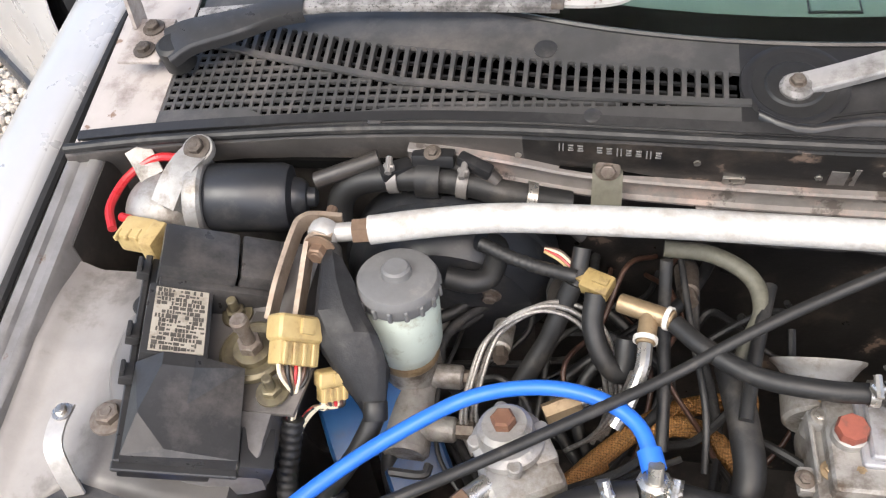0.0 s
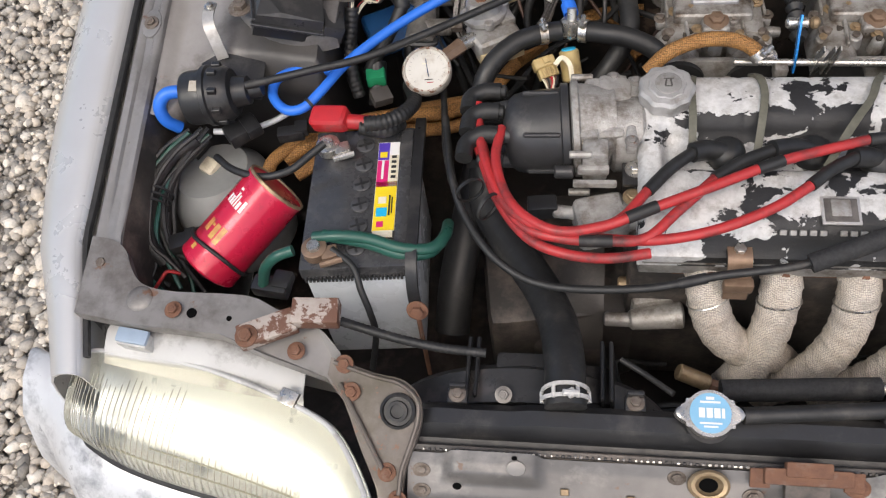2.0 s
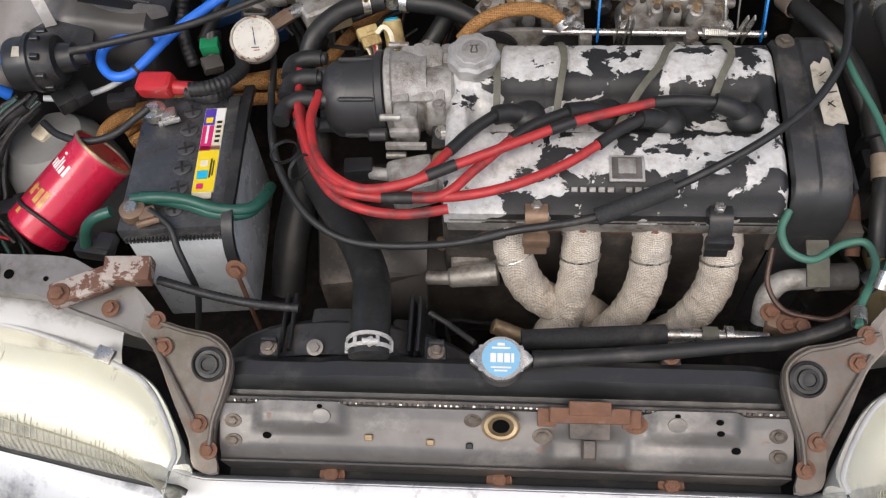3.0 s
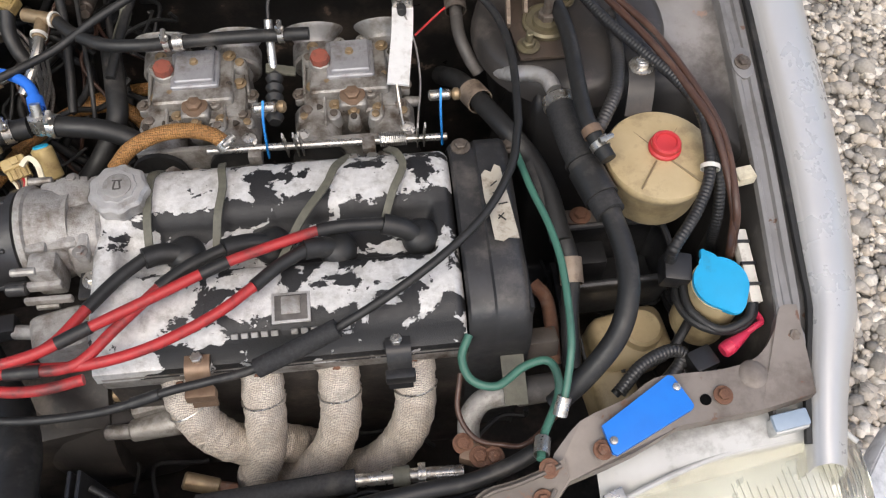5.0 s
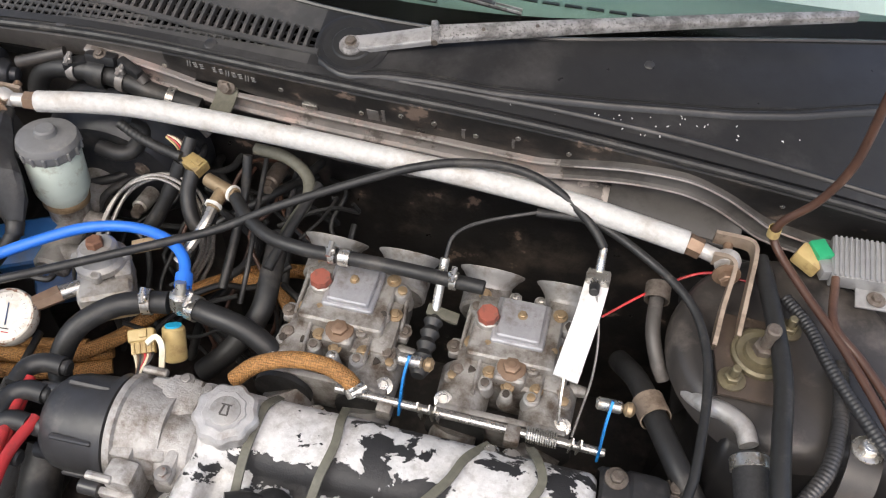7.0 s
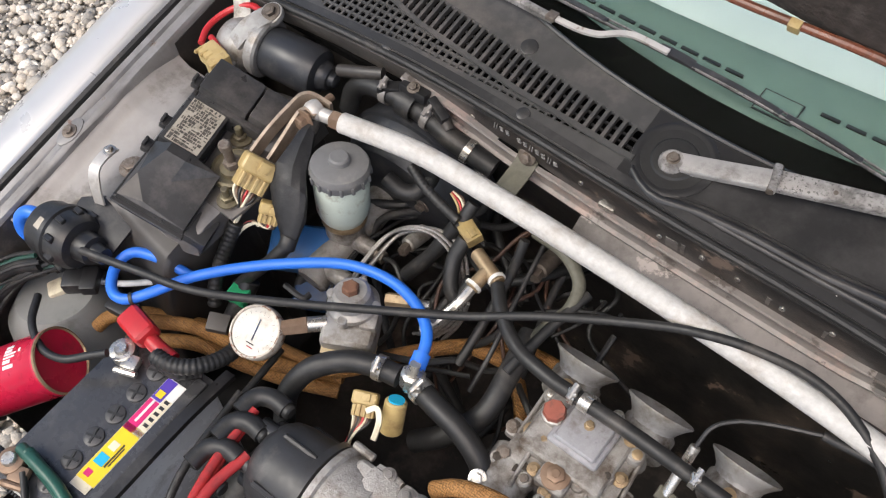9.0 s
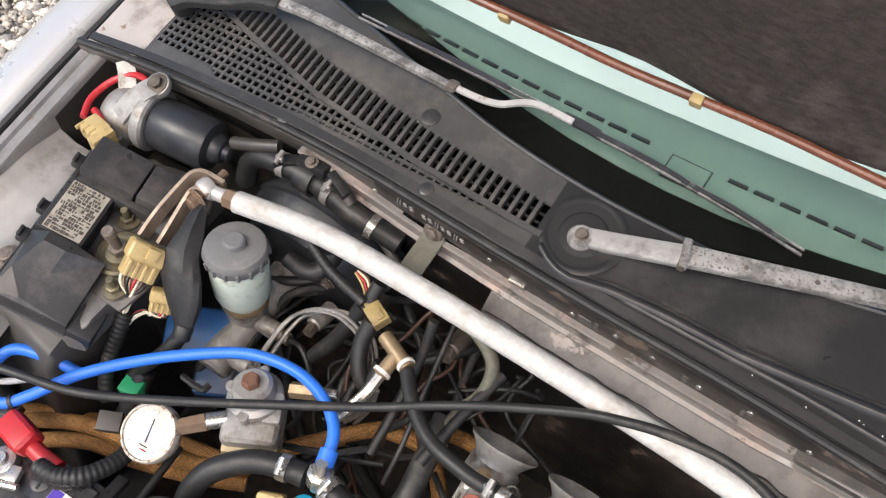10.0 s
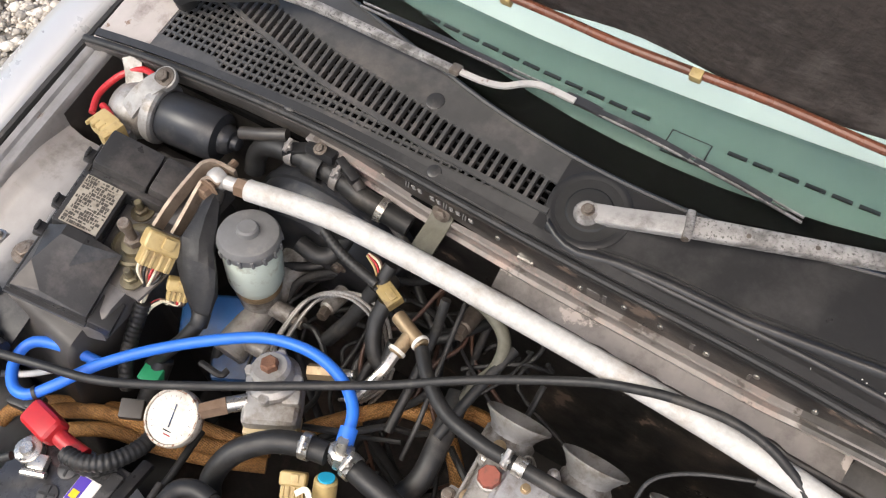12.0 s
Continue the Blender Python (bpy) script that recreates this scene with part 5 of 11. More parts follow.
def corner(side):
    c = thing("slam_panel_corner", (side * 0.45, 0.1, 0.63), "bare grey steel corner bracket, rusty bolts, above the headlamp", "corner bracket", "slam panel corners")
    flat_part("tie_plate", [(-side * x, y) for x, y in curve2(REAR, 3)] + [(across(side, -x), y) for x, y in FRONT] if side < 0 else [(-x, y) for x, y in curve2(REAR_RIGHT, 3)] + [(across(side, -x), y) for x, y in FRONT], "bare" if side < 0 else "stainbare", c, 0.0, 0.004, "", 0.012)
    flat_part("mount_plate", [(-side * x, y) for x, y in curve2(WING, 3)], "stainplate", c, 0.004, 0.004, "rust-stained triangular mounting plate", 0.004)
    for line_pts in ([(0.396, 0.094), (0.352, 0.082), (0.322, 0.076), (0.303, 0.062), (0.301, 0.044), (0.309, 0.018), (0.317, -0.004), (0.319, -0.030)], [(0.388, 0.074), (0.366, 0.040), (0.348, 0.012), (0.336, -0.006)]):
        bm = B()
        tube(bm, [(side * x, y, sup_z(y) + 0.0085) for x, y in line_pts], 0.0026, 8, 5)
        part("pressed_rim", bm, "stainplate", c)
    bm = B()
    at = Vector((side * 0.323, 0.052, sup_z(0.052) + 0.004))
    lathe(bm, [(0.0195, 0), (0.0195, 0.004), (0.0165, 0.006), (0.0155, 0.003), (0.0115, 0.003), (0.011, 0.007), (0.0075, 0.008), (0.007, 0.005), (0.003, 0.004)], at, (0, -0.55, 1), 30)
    part("rubber_mount", bm, "rubber", c, "round black rubber radiator mount")
    for x, y, m in ((0.595, 0.149, "rust"), (0.441, 0.106, "rust"), (0.384, 0.093, "rust"), (0.375, 0.067, "rust"), (0.333, -0.006, "rust"), (0.320, -0.032, "rust")):
        bolt_on(c, across(side, x), y, 0.0063, m, 0.003 if x > 0.39 else 0.007)
    bm = B()
    s = 0.12
    lathe(bm, [(0.016, 0), (0.015, 0.0015), (0.010, 0.0035), (0.002, 0.0042)], (across(side, 0.641), 0.163 if side < 0 else 0.169, sup_z(0.163)), (0, -s, 1), 24)
    part("pressed_boss", bm, "bare" if side < 0 else "stainbare", c)
    # Raised black discs paint the dark inside of the holes.
    for x, y, r in ((0.573, 0.147, 0.006), (0.527, 0.142, 0.003)):
        bm = B()
        lathe(bm, [(r, -0.001), (r, 0.0012)], (across(side, x), y, sup_z(y)), (0, -s, 1), 14)
        part("hole", bm, "recess_shade", c)
    return c


lc = corner(-1)
rc = corner(1)
clip = thing("rusty_bracket", (-0.46, 0.12, 0.67), "flaking rusty folded steel bracket bolted on the corner plate", "bracket")
bm = B()
box(bm, (-0.472, 0.122, 0.678), (0.066, 0.028, 0.016), (8, -4, 22), 0.003)
part("lower_arm", bm, "rustpaint", clip)
bm = B()
box(bm, (-0.418, 0.140, 0.686), (0.052, 0.030, 0.022), (8, 4, 4), 0.003)
part("upper_arm", bm, "rustpaint", clip)
bm = B()
hexbolt(bm, (-0.492, 0.110, 0.684), (0, -0.2, 1), 0.008)
part("bolt", bm, "rust", clip)
tag = thing("blue_plate", (0.49, 0.135, 0.67), "bright blue anodised plate with two silver rivets", "blue plate")
flat_part("plate_body", [(0.443, 0.128), (0.449, 0.100), (0.454, 0.098), (0.539, 0.136), (0.541, 0.140), (0.526, 0.172), (0.520, 0.173)], "bluep", tag, 0.009, 0.005)
for x, y in ((0.452, 0.112), (0.527, 0.160)):
    bm = B()
    lathe(bm, [(0.0045, 0), (0.004, 0.002), (0.0015, 0.0026)], (x, y, sup_z(y) + 0.009), (0, -0.1, 1), 14)
    part("rivet", bm, "zinc", tag)

slam = thing("slam_panel", (0, -0.02, 0.58), "bare grey pressed steel slam panel with latch hole", "slam panel")
bm = B()


def slam_z(x, y):
    z = sup_z(y) + 0.001
    e = ease(-0.024, -0.013, y)
    for a, b in ((-0.275, -0.165), (0.155, 0.262)):
        z += 0.013 * ease(a, a + 0.014, x) * (1 - ease(b - 0.014, b, x)) * e
    z -= 0.007 * (1 - ease(-0.052, -0.036, y))
    z -= 0.012 * (1 - ease(0.035, 0.05, abs(x - 0.095))) * (1 - ease(-0.02, 0.0, y))
    return z


grid_sheet(bm, lin(-0.312, 0.312, 90), lin(-0.056, 0.014, 24), slam_z)
part("slam_skin", bm, "slammetal", slam, angle=60)
# Both flanges are black to paint the shade in the gaps beside the panel.
bm = B()
box(bm, (0, 0.013, 0.595), (0.62, 0.003, 0.03), (-20, 0, 0))
part("back_flange", bm, "bay_dark", slam)
bm = B()
box(bm, (0, -0.057, 0.552), (0.62, 0.003, 0.05), (10, 0, 0))
part("front_flange", bm, "bay_dark", slam)
bm = B()
lathe(bm, [(0.021, -0.002), (0.021, 0.006), (0.018, 0.009), (0.014, 0.008), (0.012, 0.003), (0.009, 0.001), (0.009, -0.006)], (0.001, -0.007, 0.602), (0, -0.55, 1), 34)
ring = part("latch_ring", bm, "brass", slam, "brass-coloured latch ring")
# A black disc paints the depth of the latch hole.
bm = B()
lathe(bm, [(0.0095, -0.002), (0.0095, 0.0025)], (0.001, -0.007, 0.602), (0, -0.55, 1), 20)
part("hole", bm, "recess_shade", ring)
bm = B()
box(bm, (0.095, 0.004, 0.620), (0.085, 0.022, 0.012), (25, 0, 0), 0.003)
box(bm, (0.095, 0.012, 0.626), (0.045, 0.020, 0.014), (25, 0, 0), 0.003)
part("latch_bracket", bm, "rust", slam, "rusty bonnet latch bracket")
bm = B()
box(bm, (0.096, -0.010, 0.603), (0.044, 0.026, 0.012), (27, 0, 0), 0.003)
box(bm, (0.096, -0.034, 0.592), (0.018, 0.034, 0.010), (27, 0, 0), 0.003, 2, 0.7)
part("latch_tongue", bm, "deep", slam, "black greasy latch tongue")
for x in (0.050, 0.140):
    bm = B()
    box(bm, (x, 0.003, 0.614), (0.020, 0.026, 0.005), (27, 0, 0), 0.002)
    part("latch_ear", bm, "rust", slam)
for x, y, r, m in ((-0.195, -0.004, 0.0105, "bare"), (0.188, -0.003, 0.0105, "bare")):
    bm = B()
    lathe(bm, [(r, 0), (r * 0.95, 0.002), (r * 0.2, 0.003)], (x, y, slam_z(x, y)), (0, -0.55, 1), 20)
    part("plug", bm, m, slam)
for x, y, w in ((-0.144, -0.026, 0.009), (-0.076, -0.030, 0.009), (-0.033, -0.033, 0.008)):
    bm = B()
    box(bm, (x, y, slam_z(x, y) + 0.002), (w, w, 0.005), (29, 0, 0), 0.001, 1)
    part("square_clip", bm, "brass" if x < -0.05 else "ink", slam)
for x, y, r in ((-0.03, 0.001, 0.008), (0.046, -0.017, 0.009), (-0.297, -0.008, 0.008), (-0.296, -0.034, 0.008), (0.296, -0.008, 0.008), (0.296, -0.034, 0.008)):
    bm = B()
    hexbolt(bm, (x, y, slam_z(x, y)), (0, -0.55, 1), r * 0.75)
    part("bolt", bm, "bolt", slam)
bolt_on(slam, 0.146, 0.001, 0.008, "rust", 0.002)
# Black discs on the skin, painted in place of shaded holes.
for x, y, r in ((0.232, 0.002, 0.004), (0.233, -0.012, 0.004), (-0.258, -0.026, 0.005), (0.252, -0.028, 0.005), (-0.197, 0.008, 0.003), (0.188, 0.008, 0.003)):
    bm = B()
    lathe(bm, [(r, -0.001), (r, 0.0015)], (x, y, slam_z(x, y)), (0, -0.55, 1), 14)
    part("hole", bm, "recess_shade", slam)

slam.scale = (1, 0.714, 1)
slam.location.y = -0.0073
slam["kind"] = "structure"

# bumper cover and its lower rail
bumper = thing("bumper", (0, -0.1, 0.4), "silver front bumper cover with flaked grey patches", "bumper")
prof = [(-0.046, 0.500), (-0.047, 0.545), (-0.054, 0.553), (-0.078, 0.548), (-0.118, 0.520), (-0.150, 0.45), (-0.162, 0.35), (-0.150, 0.24)]
rows = []
for x in lin(-0.845, 0.845, 66):
    k = abs(x)
    back = 0.10 * ease(0.33, 0.80, k) + 0.09 * ease(0.72, 0.845, k)
    drop = 0.016 * ease(0.345, 0.375, k)
    rows.append([(x, y + back + (0.012 if j < 3 else 0) * ease(0.345, 0.375, k), z - drop * (1 if j > 0 else 0)) for j, (y, z) in enumerate(prof)])
part("bumper_cover", shell(B(), rows, (0, 0.003, -0.002)), "paint_worn", bumper, angle=60)
bm = B()
box(bm, (0, -0.036, 0.530), (0.62, 0.030, 0.012), (-10, 0, 0), 0.002)
lower = part("grille_rail", bm, "black_plastic", bumper)
for x in (-0.19, 0.0, 0.19):
    bm = B()
    hexbolt(bm, (x, -0.038, 0.538), (0, -0.2, 1), 0.009)
    part("bolt", bm, "rust", lower)

# radiator
radiator = thing("radiator", (0, 0.06, 0.4), "black radiator with crimped top tank under the slam panel", "radiator")
bm = B()
prof = [(0.028, 0.590), (0.028, 0.600), (0.036, 0.604), (0.038, 0.618), (0.046, 0.628), (0.062, 0.630), (0.072, 0.622), (0.076, 0.600), (0.076, 0.590)]
rings = []
for x in lin(-0.305, 0.305, 30):
    k = 0.012 * ease(0.27, 0.305, abs(x)) + 0.006 * (1 - ease(-0.20, -0.185, x)) * (1 - ease(0.26, 0.28, -x))
    rings.append([bm.verts.new((x, y, z - (k if z > 0.605 else 0))) for y, z in prof])
for a, b in zip(rings, rings[1:]):
    for i in range(len(prof) - 1):
        bm.faces.new((a[i], a[i + 1], b[i + 1], b[i]))
bm.faces.new(rings[0])
bm.faces.new(list(reversed(rings[-1])))
part("top_tank", bm, "black_plastic", radiator, angle=40)
bm = B()
box(bm, (0, 0.050, 0.42), (0.60, 0.032, 0.34))
part("core", bm, "deep", radiator)
bm = B()
box(bm, (0, 0.0235, 0.605), (0.612, 0.009, 0.010), (20, 0, 0), 0.001, 1)
crimp = part("crimp_strip", bm, "deep", radiator)
rng = random.Random(3)
tabs = []
# Bright tabs among dark ones imitate glints along the black crimped edge.
for m in ("zinc", "black_plastic", "bare"):
    bm = B()
    box(bm, (0, 0, 0), (0.0040, 0.0030, 0.0026), (30, 0, 0), 0.0006, 1)
    tabs.append(finish(bm, "crimp_tab", m))
for i in range(96):
    ob = new("crimp_tab", tabs[rng.choice((0, 0, 1, 1, 2))])
    ob.parent = crimp
    ob.location = Vector((-0.295 + i * 0.0062 + rng.uniform(-0.0006, 0.0006), 0.0205, 0.6105)) - radiator.location
    ob.scale = (rng.uniform(0.5, 1.0), 1, rng.uniform(0.6, 1.0))
bm = B()
lathe(bm, [(0.021, -0.02), (0.021, 0.012), (0.024, 0.014)], (0.0, 0.061, 0.622), (0, -0.15, 1), 24)
part("filler_neck", bm, "black_plastic", radiator)
for x in (-0.262, -0.072, 0.185):
    bm = B()
    box(bm, (x, 0.078, 0.620), (0.022, 0.018, 0.012), (0, 0, 0), 0.002)
    box(bm, (x, 0.086, 0.626), (0.018, 0.006, 0.020), (0, 0, 0), 0.002)
    bk = part("tank_bracket", bm, "black_plastic", radiator)
    bm = B()
    hexbolt(bm, (x, 0.078, 0.627), (0, 0, 1), 0.006)
    part("bolt", bm, "bolt" if x < 0.1 else "rust", bk)
bm = B()
out = []
for i in range(48):
    a = 2 * math.pi * i / 48
    r = 0.0245 + 0.0105 * max(0, math.cos(2 * a)) ** 5
    out.append((r * math.cos(a), r * 0.98 * math.sin(a)))
plate(bm, out, 0.012, (0, 0.061, 0.650), (0, -0.18, 1), (1, 0, 0), 0.003)
cap = part("cap", bm, "zinc", radiator, "silver pressure cap with a pale blue printed top")
bm = B()
lathe(bm, [(0.0205, 0), (0.0205, 0.0012)], (0, 0.061, 0.650), (0, -0.18, 1), 36)
part("printed_disc", bm, "print_blue", cap, "pale blue printed disc")
F = frame_of((0, -0.18, 1))
for x, y, w, h in ((-0.0085, 0, 0.006, 0.010), (-0.001, 0, 0.006, 0.010), (0.0065, 0, 0.006, 0.010), (0.0125, 0, 0.003, 0.010), (0, 0.011, 0.020, 0.002), (0, -0.0105, 0.022, 0.0018), (0, -0.014, 0.014, 0.0018), (0, 0.015, 0.008, 0.003)):
    bm = B()
    box(bm, Vector((0, 0.061, 0.650)) + F @ Vector((x, y, 0.0016)), (w, h, 0.0006), (10, 0, 0))
    part("print_bar", bm, "print_white", cap)

# fan shroud behind the radiator
shroud = thing("fan_shroud", (-0.17, 0.12, 0.5), "black plastic radiator fan shroud", "fan shroud")
bm = B()
lathe(bm, [(0.178, 0.0), (0.178, 0.040), (0.172, 0.048), (0.160, 0.052), (0.05, 0.056)], (-0.192, 0.080, 0.430), (0, 1, 0), 60)
part("shroud_ring", bm, "grey_plastic", shroud)
for x in (-0.260, -0.250, -0.101, -0.091):
    bm = B()
    box(bm, (x, 0.122, 0.560), (0.0045, 0.072, 0.100), (0, 6 if x < -0.17 else -6, 0), 0.0015, 1)
    part("rib", bm, "black_plastic", shroud)
bm = B()
box(bm, (-0.182, 0.114, 0.585), (0.085, 0.056, 0.040), (-8, 0, 0), 0.006)
box(bm, (-0.235, 0.112, 0.568), (0.012, 0.050, 0.030), (-8, -20, 0), 0.004)
box(bm, (-0.115, 0.112, 0.572), (0.034, 0.050, 0.034), (-8, 12, 0), 0.006)
part("top_box", bm, "grey_plastic", shroud)
bm = B()
hexbolt(bm, (-0.213, 0.086, 0.612), (0, -0.4, 1), 0.006)
part("bolt", bm, "bare", shroud)


def headlamp(side, label):
    h = thing("headlamp", (side * 0.53, 0.02, 0.55), label, "headlamp", "headlamps")
    top = [(0.722, 0.098), (0.704, 0.112), (0.645, 0.108), (0.572, 0.098), (0.500, 0.077), (0.440, 0.054), (0.400, 0.032), (0.372, -0.002), (0.348, -0.046), (0.350, -0.066)]
    bot = [(0.722, 0.030), (0.712, 0.022), (0.665, 0.000), (0.600, -0.018), (0.520, -0.034), (0.460, -0.046), (0.420, -0.053), (0.390, -0.058), (0.366, -0.061), (0.352, -0.066)]
    tp, bt = spline([(side * x, y, 0.617) for x, y in top], 3), spline([(side * x, y, 0.545) for x, y in bot], 3)

    def surf(u, k, bulge):
        a, b = tp[u], bt[u]
        p = a.lerp(b, k)
        w = math.sin(math.pi * min(1, max(0, k)))
        return p + Vector((0, -0.030, 0.022)) * w * bulge

    n = len(tp)
    rows = [[surf(u, k, 1.0) for k in lin(0, 1, 12)] for u in range(n)]
    lens = part("lens", shell(B(), rows, (0, 0.0025, -0.0025)), "lens", h, "ribbed glass lens, faintly yellow", 60)
    lens.visible_shadow = False
    rows = [[surf(u, k, -0.5) + Vector((0, 0.012, -0.014)) for k in lin(0.04, 0.96, 10)] for u in range(n)]
    part("reflector", shell(B(), rows, (0, 0.002, -0.002)), "reflector", h, "mirror-bright reflector", 60)
    for u in range(1, 3 * (n - 1)):
        k0, k1 = (0.16 if u < n else 0.52) + 0.04 * math.sin(u * 0.9), 0.95
        v = u / 3

        def edge(k):
            i = min(int(v), n - 2)
            return surf(i, k, 1.02).lerp(surf(i + 1, k, 1.02), v - i)

        bm = B()
        tube(bm, [edge(k) for k in lin(k0, k1, 5)], 0.0006, 4, 1, smooth=False)
        part("lens_flute", bm, "lens_line", lens)
    for k0, u0, u1 in ((0.60, 8, 24), (0.75, 5, 24)):
        bm = B()
        tube(bm, [surf(u, k0, 1.0) + Vector((0, 0.004, -0.004)) for u in range(u0, u1, 3)], 0.0012, 6, 3)
        part("lens_rib", bm, "lens_line", lens)
    bm = B()
    tube(bm, [p + Vector((0, 0.003, 0.0)) for p in tp[::3]], 0.0032, 8, 4)
    part("lens_rim", bm, "housing", h, "pale plastic rim")
    bm = B()
    tube(bm, [p + Vector((0, 0.0, -0.002)) for p in bt[::3]], 0.004, 8, 4)
    part("lens_rim", bm, "rubber", h, "dark lower gasket")
    bm = B()
    body = [[(side * (0.69 - 0.25 * i / 12), 0.105 - 0.040 * i / 12 + dy, z - 0.012 * (i / 12)) for dy, z in ((0.0, 0.612), (0.012, 0.622), (0.032, 0.628 + 0.012 * math.sin(math.pi * i / 12)), (0.055, 0.622 + 0.012 * math.sin(math.pi * i / 12)), (0.072, 0.59), (0.076, 0.48))] for i in range(13)]
    shell(bm, body, (0, -0.003, -0.003))
    part("lamp_housing", bm, "housing", h, "dull grey lamp housing", 60)
    bm = B()
    box(bm, (side * 0.645, 0.122, 0.630), (0.040, 0.018, 0.030), (10, 0, side * 8), 0.004)
    sp = part("adjuster", bm, "housing", h)
    bm = B()
    box(bm, (side * 0.645, 0.122, 0.646), (0.040, 0.018, 0.007), (10, 0, side * 8), 0.003)
    part("adjuster_cap", bm, "adj_blue", sp, "pale blue adjuster cap")
    bm = B()
    box(bm, (side * 0.452, 0.066, 0.622), (0.022, 0.018, 0.006), (12, 0, side * 20), 0.0015)
    part("lens_clip", bm, "zinc", h)
    return h


headlamp(-1, "ribbed glass headlamp, yellowed, bright with reflected sky")
headlamp(1, "ribbed glass headlamp, yellowed, beside the blue plate")

# ---- engine ----
engine = thing("engine_block", (0.12, 0.35, 0.3), "dirty aluminium engine block and head under the cover", "engine")
bm = B()
box(bm, (0.125, 0.345, 0.50), (0.40, 0.20, 0.32), (0, 0, 0), 0.01)
part("block", bm, "deep", engine)
bm = B()
box(bm, (0.125, 0.345, 0.655), (0.385, 0.225, 0.03), (3, 0, 0), 0.004)
part("cylinder_head", bm, "alu", engine)
bm = B()
box(bm, (-0.16, 0.33, 0.42), (0.20, 0.20, 0.20), (0, 0, 8), 0.02)
lathe(bm, [(0.11, 0), (0.11, 0.06), (0.09, 0.10)], (-0.10, 0.32, 0.44), (-1, 0, 0), 30)
part("gearbox", bm, "deep", engine)
bm = B()
cyl(bm, (-0.07, 0.225, 0.535), (-0.005, 0.232, 0.54), 0.013, 0.017, 20, 0.003)
cyl(bm, (-0.10, 0.228, 0.53), (-0.06, 0.225, 0.535), 0.009, 0.009, 16, 0.002)
box(bm, (-0.045, 0.262, 0.53), (0.05, 0.045, 0.05), (0, 0, 10), 0.005)
part("water_outlet", bm, "alu", engine)
bm = B()
cyl(bm, (-0.085, 0.262, 0.560), (-0.025, 0.258, 0.565), 0.009, 0.011, 12, 0.002)
part("brass_sender", bm, "brass", engine)

cover = thing("valve_cover", (0.125, 0.35, 0.66), "aluminium valve cover with flaking black paint", "valve cover")
CV = [(0.232, 0.655), (0.233, 0.672), (0.240, 0.676), (0.246, 0.690), (0.254, 0.700), (0.266, 0.706), (0.290, 0.711), (0.312, 0.714), (0.320, 0.713), (0.326, 0.708), (0.330, 0.700), (0.345, 0.698), (0.362, 0.699),
      (0.374, 0.702), (0.380, 0.712), (0.386, 0.722), (0.396, 0.727), (0.415, 0.730), (0.435, 0.730), (0.448, 0.726), (0.457, 0.717), (0.461, 0.705), (0.462, 0.665)]


def cover_z(x, y):
    for (a, p), (b, q) in zip(CV, CV[1:]):
        if a <= y <= b:
            z = p + (q - p) * (y - a) / (b - a)
            break
    else:
        z = 0.66
    if 0.318 < y < 0.39:
        hump = 0.714 + (0.722 - 0.714) * (y - 0.318) / 0.072
        k = ease(-0.048, -0.036, x) * (1 - ease(0.288, 0.300, x))
        z = hump + (z - hump) * k
    for c in (-0.015, 0.048, 0.125, 0.205, 0.265):
        z -= 0.0016 * max(0, 1 - abs(x - c) / 0.004) * (1 if y > 0.25 else 0)
    return z


rows = []
for x in lin(-0.070, 0.320, 130):
    e = 0.010 * (1 - min(1, min(x + 0.070, 0.320 - x) / 0.010)) ** 2
    rows.append([Vector((x, y, (cover_z(x, y) if 0.234 < y < 0.460 else z) - (e if z > 0.68 else 0))) for y, z in CV])
bm = B()
vs = [[bm.verts.new(p) for p in r] for r in rows]
for a, b in zip(vs, vs[1:]):
    for j in range(len(CV) - 1):
        bm.faces.new((a[j], a[j + 1], b[j + 1], b[j]))
bm.faces.new(vs[0])
bm.faces.new(list(reversed(vs[-1])))
shell_ob = part("cover_shell", bm, "cover", cover, "bare metal showing through torn black paint", 50)
bm = B()
box(bm, (0.139, 0.2725, 0.7085), (0.040, 0.034, 0.003), (7, 0, 0), 0.001)
em = part("emblem", bm, "alu_clean", cover, "plain raised emblem plate")
bm = B()
box(bm, (0.139, 0.2725, 0.7095), (0.034, 0.028, 0.0026), (7, 0, 0), 0.001)
part("emblem_recess", bm, "tower", em)
bm = B()
box(bm, (0.139, 0.2745, 0.711), (0.020, 0.020, 0.0026), (7, 0, 0), 0.003)
part("emblem_mark", bm, "oxide", em)
for i in range(12):
    if i in (5, 10):
        continue
    bm = B()
    box(bm, (0.080 + i * 0.0102, 0.2495, 0.6995), (0.0072, 0.006, 0.003), (48, 0, 0), 0.0006, 1)
    part("letter_bar", bm, "oxide", cover)
for x in (0.038, 0.244):
    bm = B()
    lathe(bm, [(0.014, -0.01), (0.014, 0.004), (0.012, 0.006)], (x, 0.238, 0.672), (0, -0.1, 1), 20)
    part("boss", bm, "cover", cover)
for x, y, z in ((-0.068, 0.345, 0.690), (-0.056, 0.298, 0.690), (0.038, 0.238, 0.678), (0.244, 0.238, 0.678), (0.035, 0.455, 0.708), (0.140, 0.345, 0.700), (0.235, 0.455, 0.712), (0.214, 0.455, 0.712)):
    bm = B()
    hexbolt(bm, (x, y, z), (0, 0, 1), 0.0065, True, 0.007)
    part("cover_bolt", bm, "zinc", cover)
oil = thing("oil_filler_cap", (-0.039, 0.417, 0.73), "fluted cast aluminium oil filler cap", "oil cap")
bm = B()
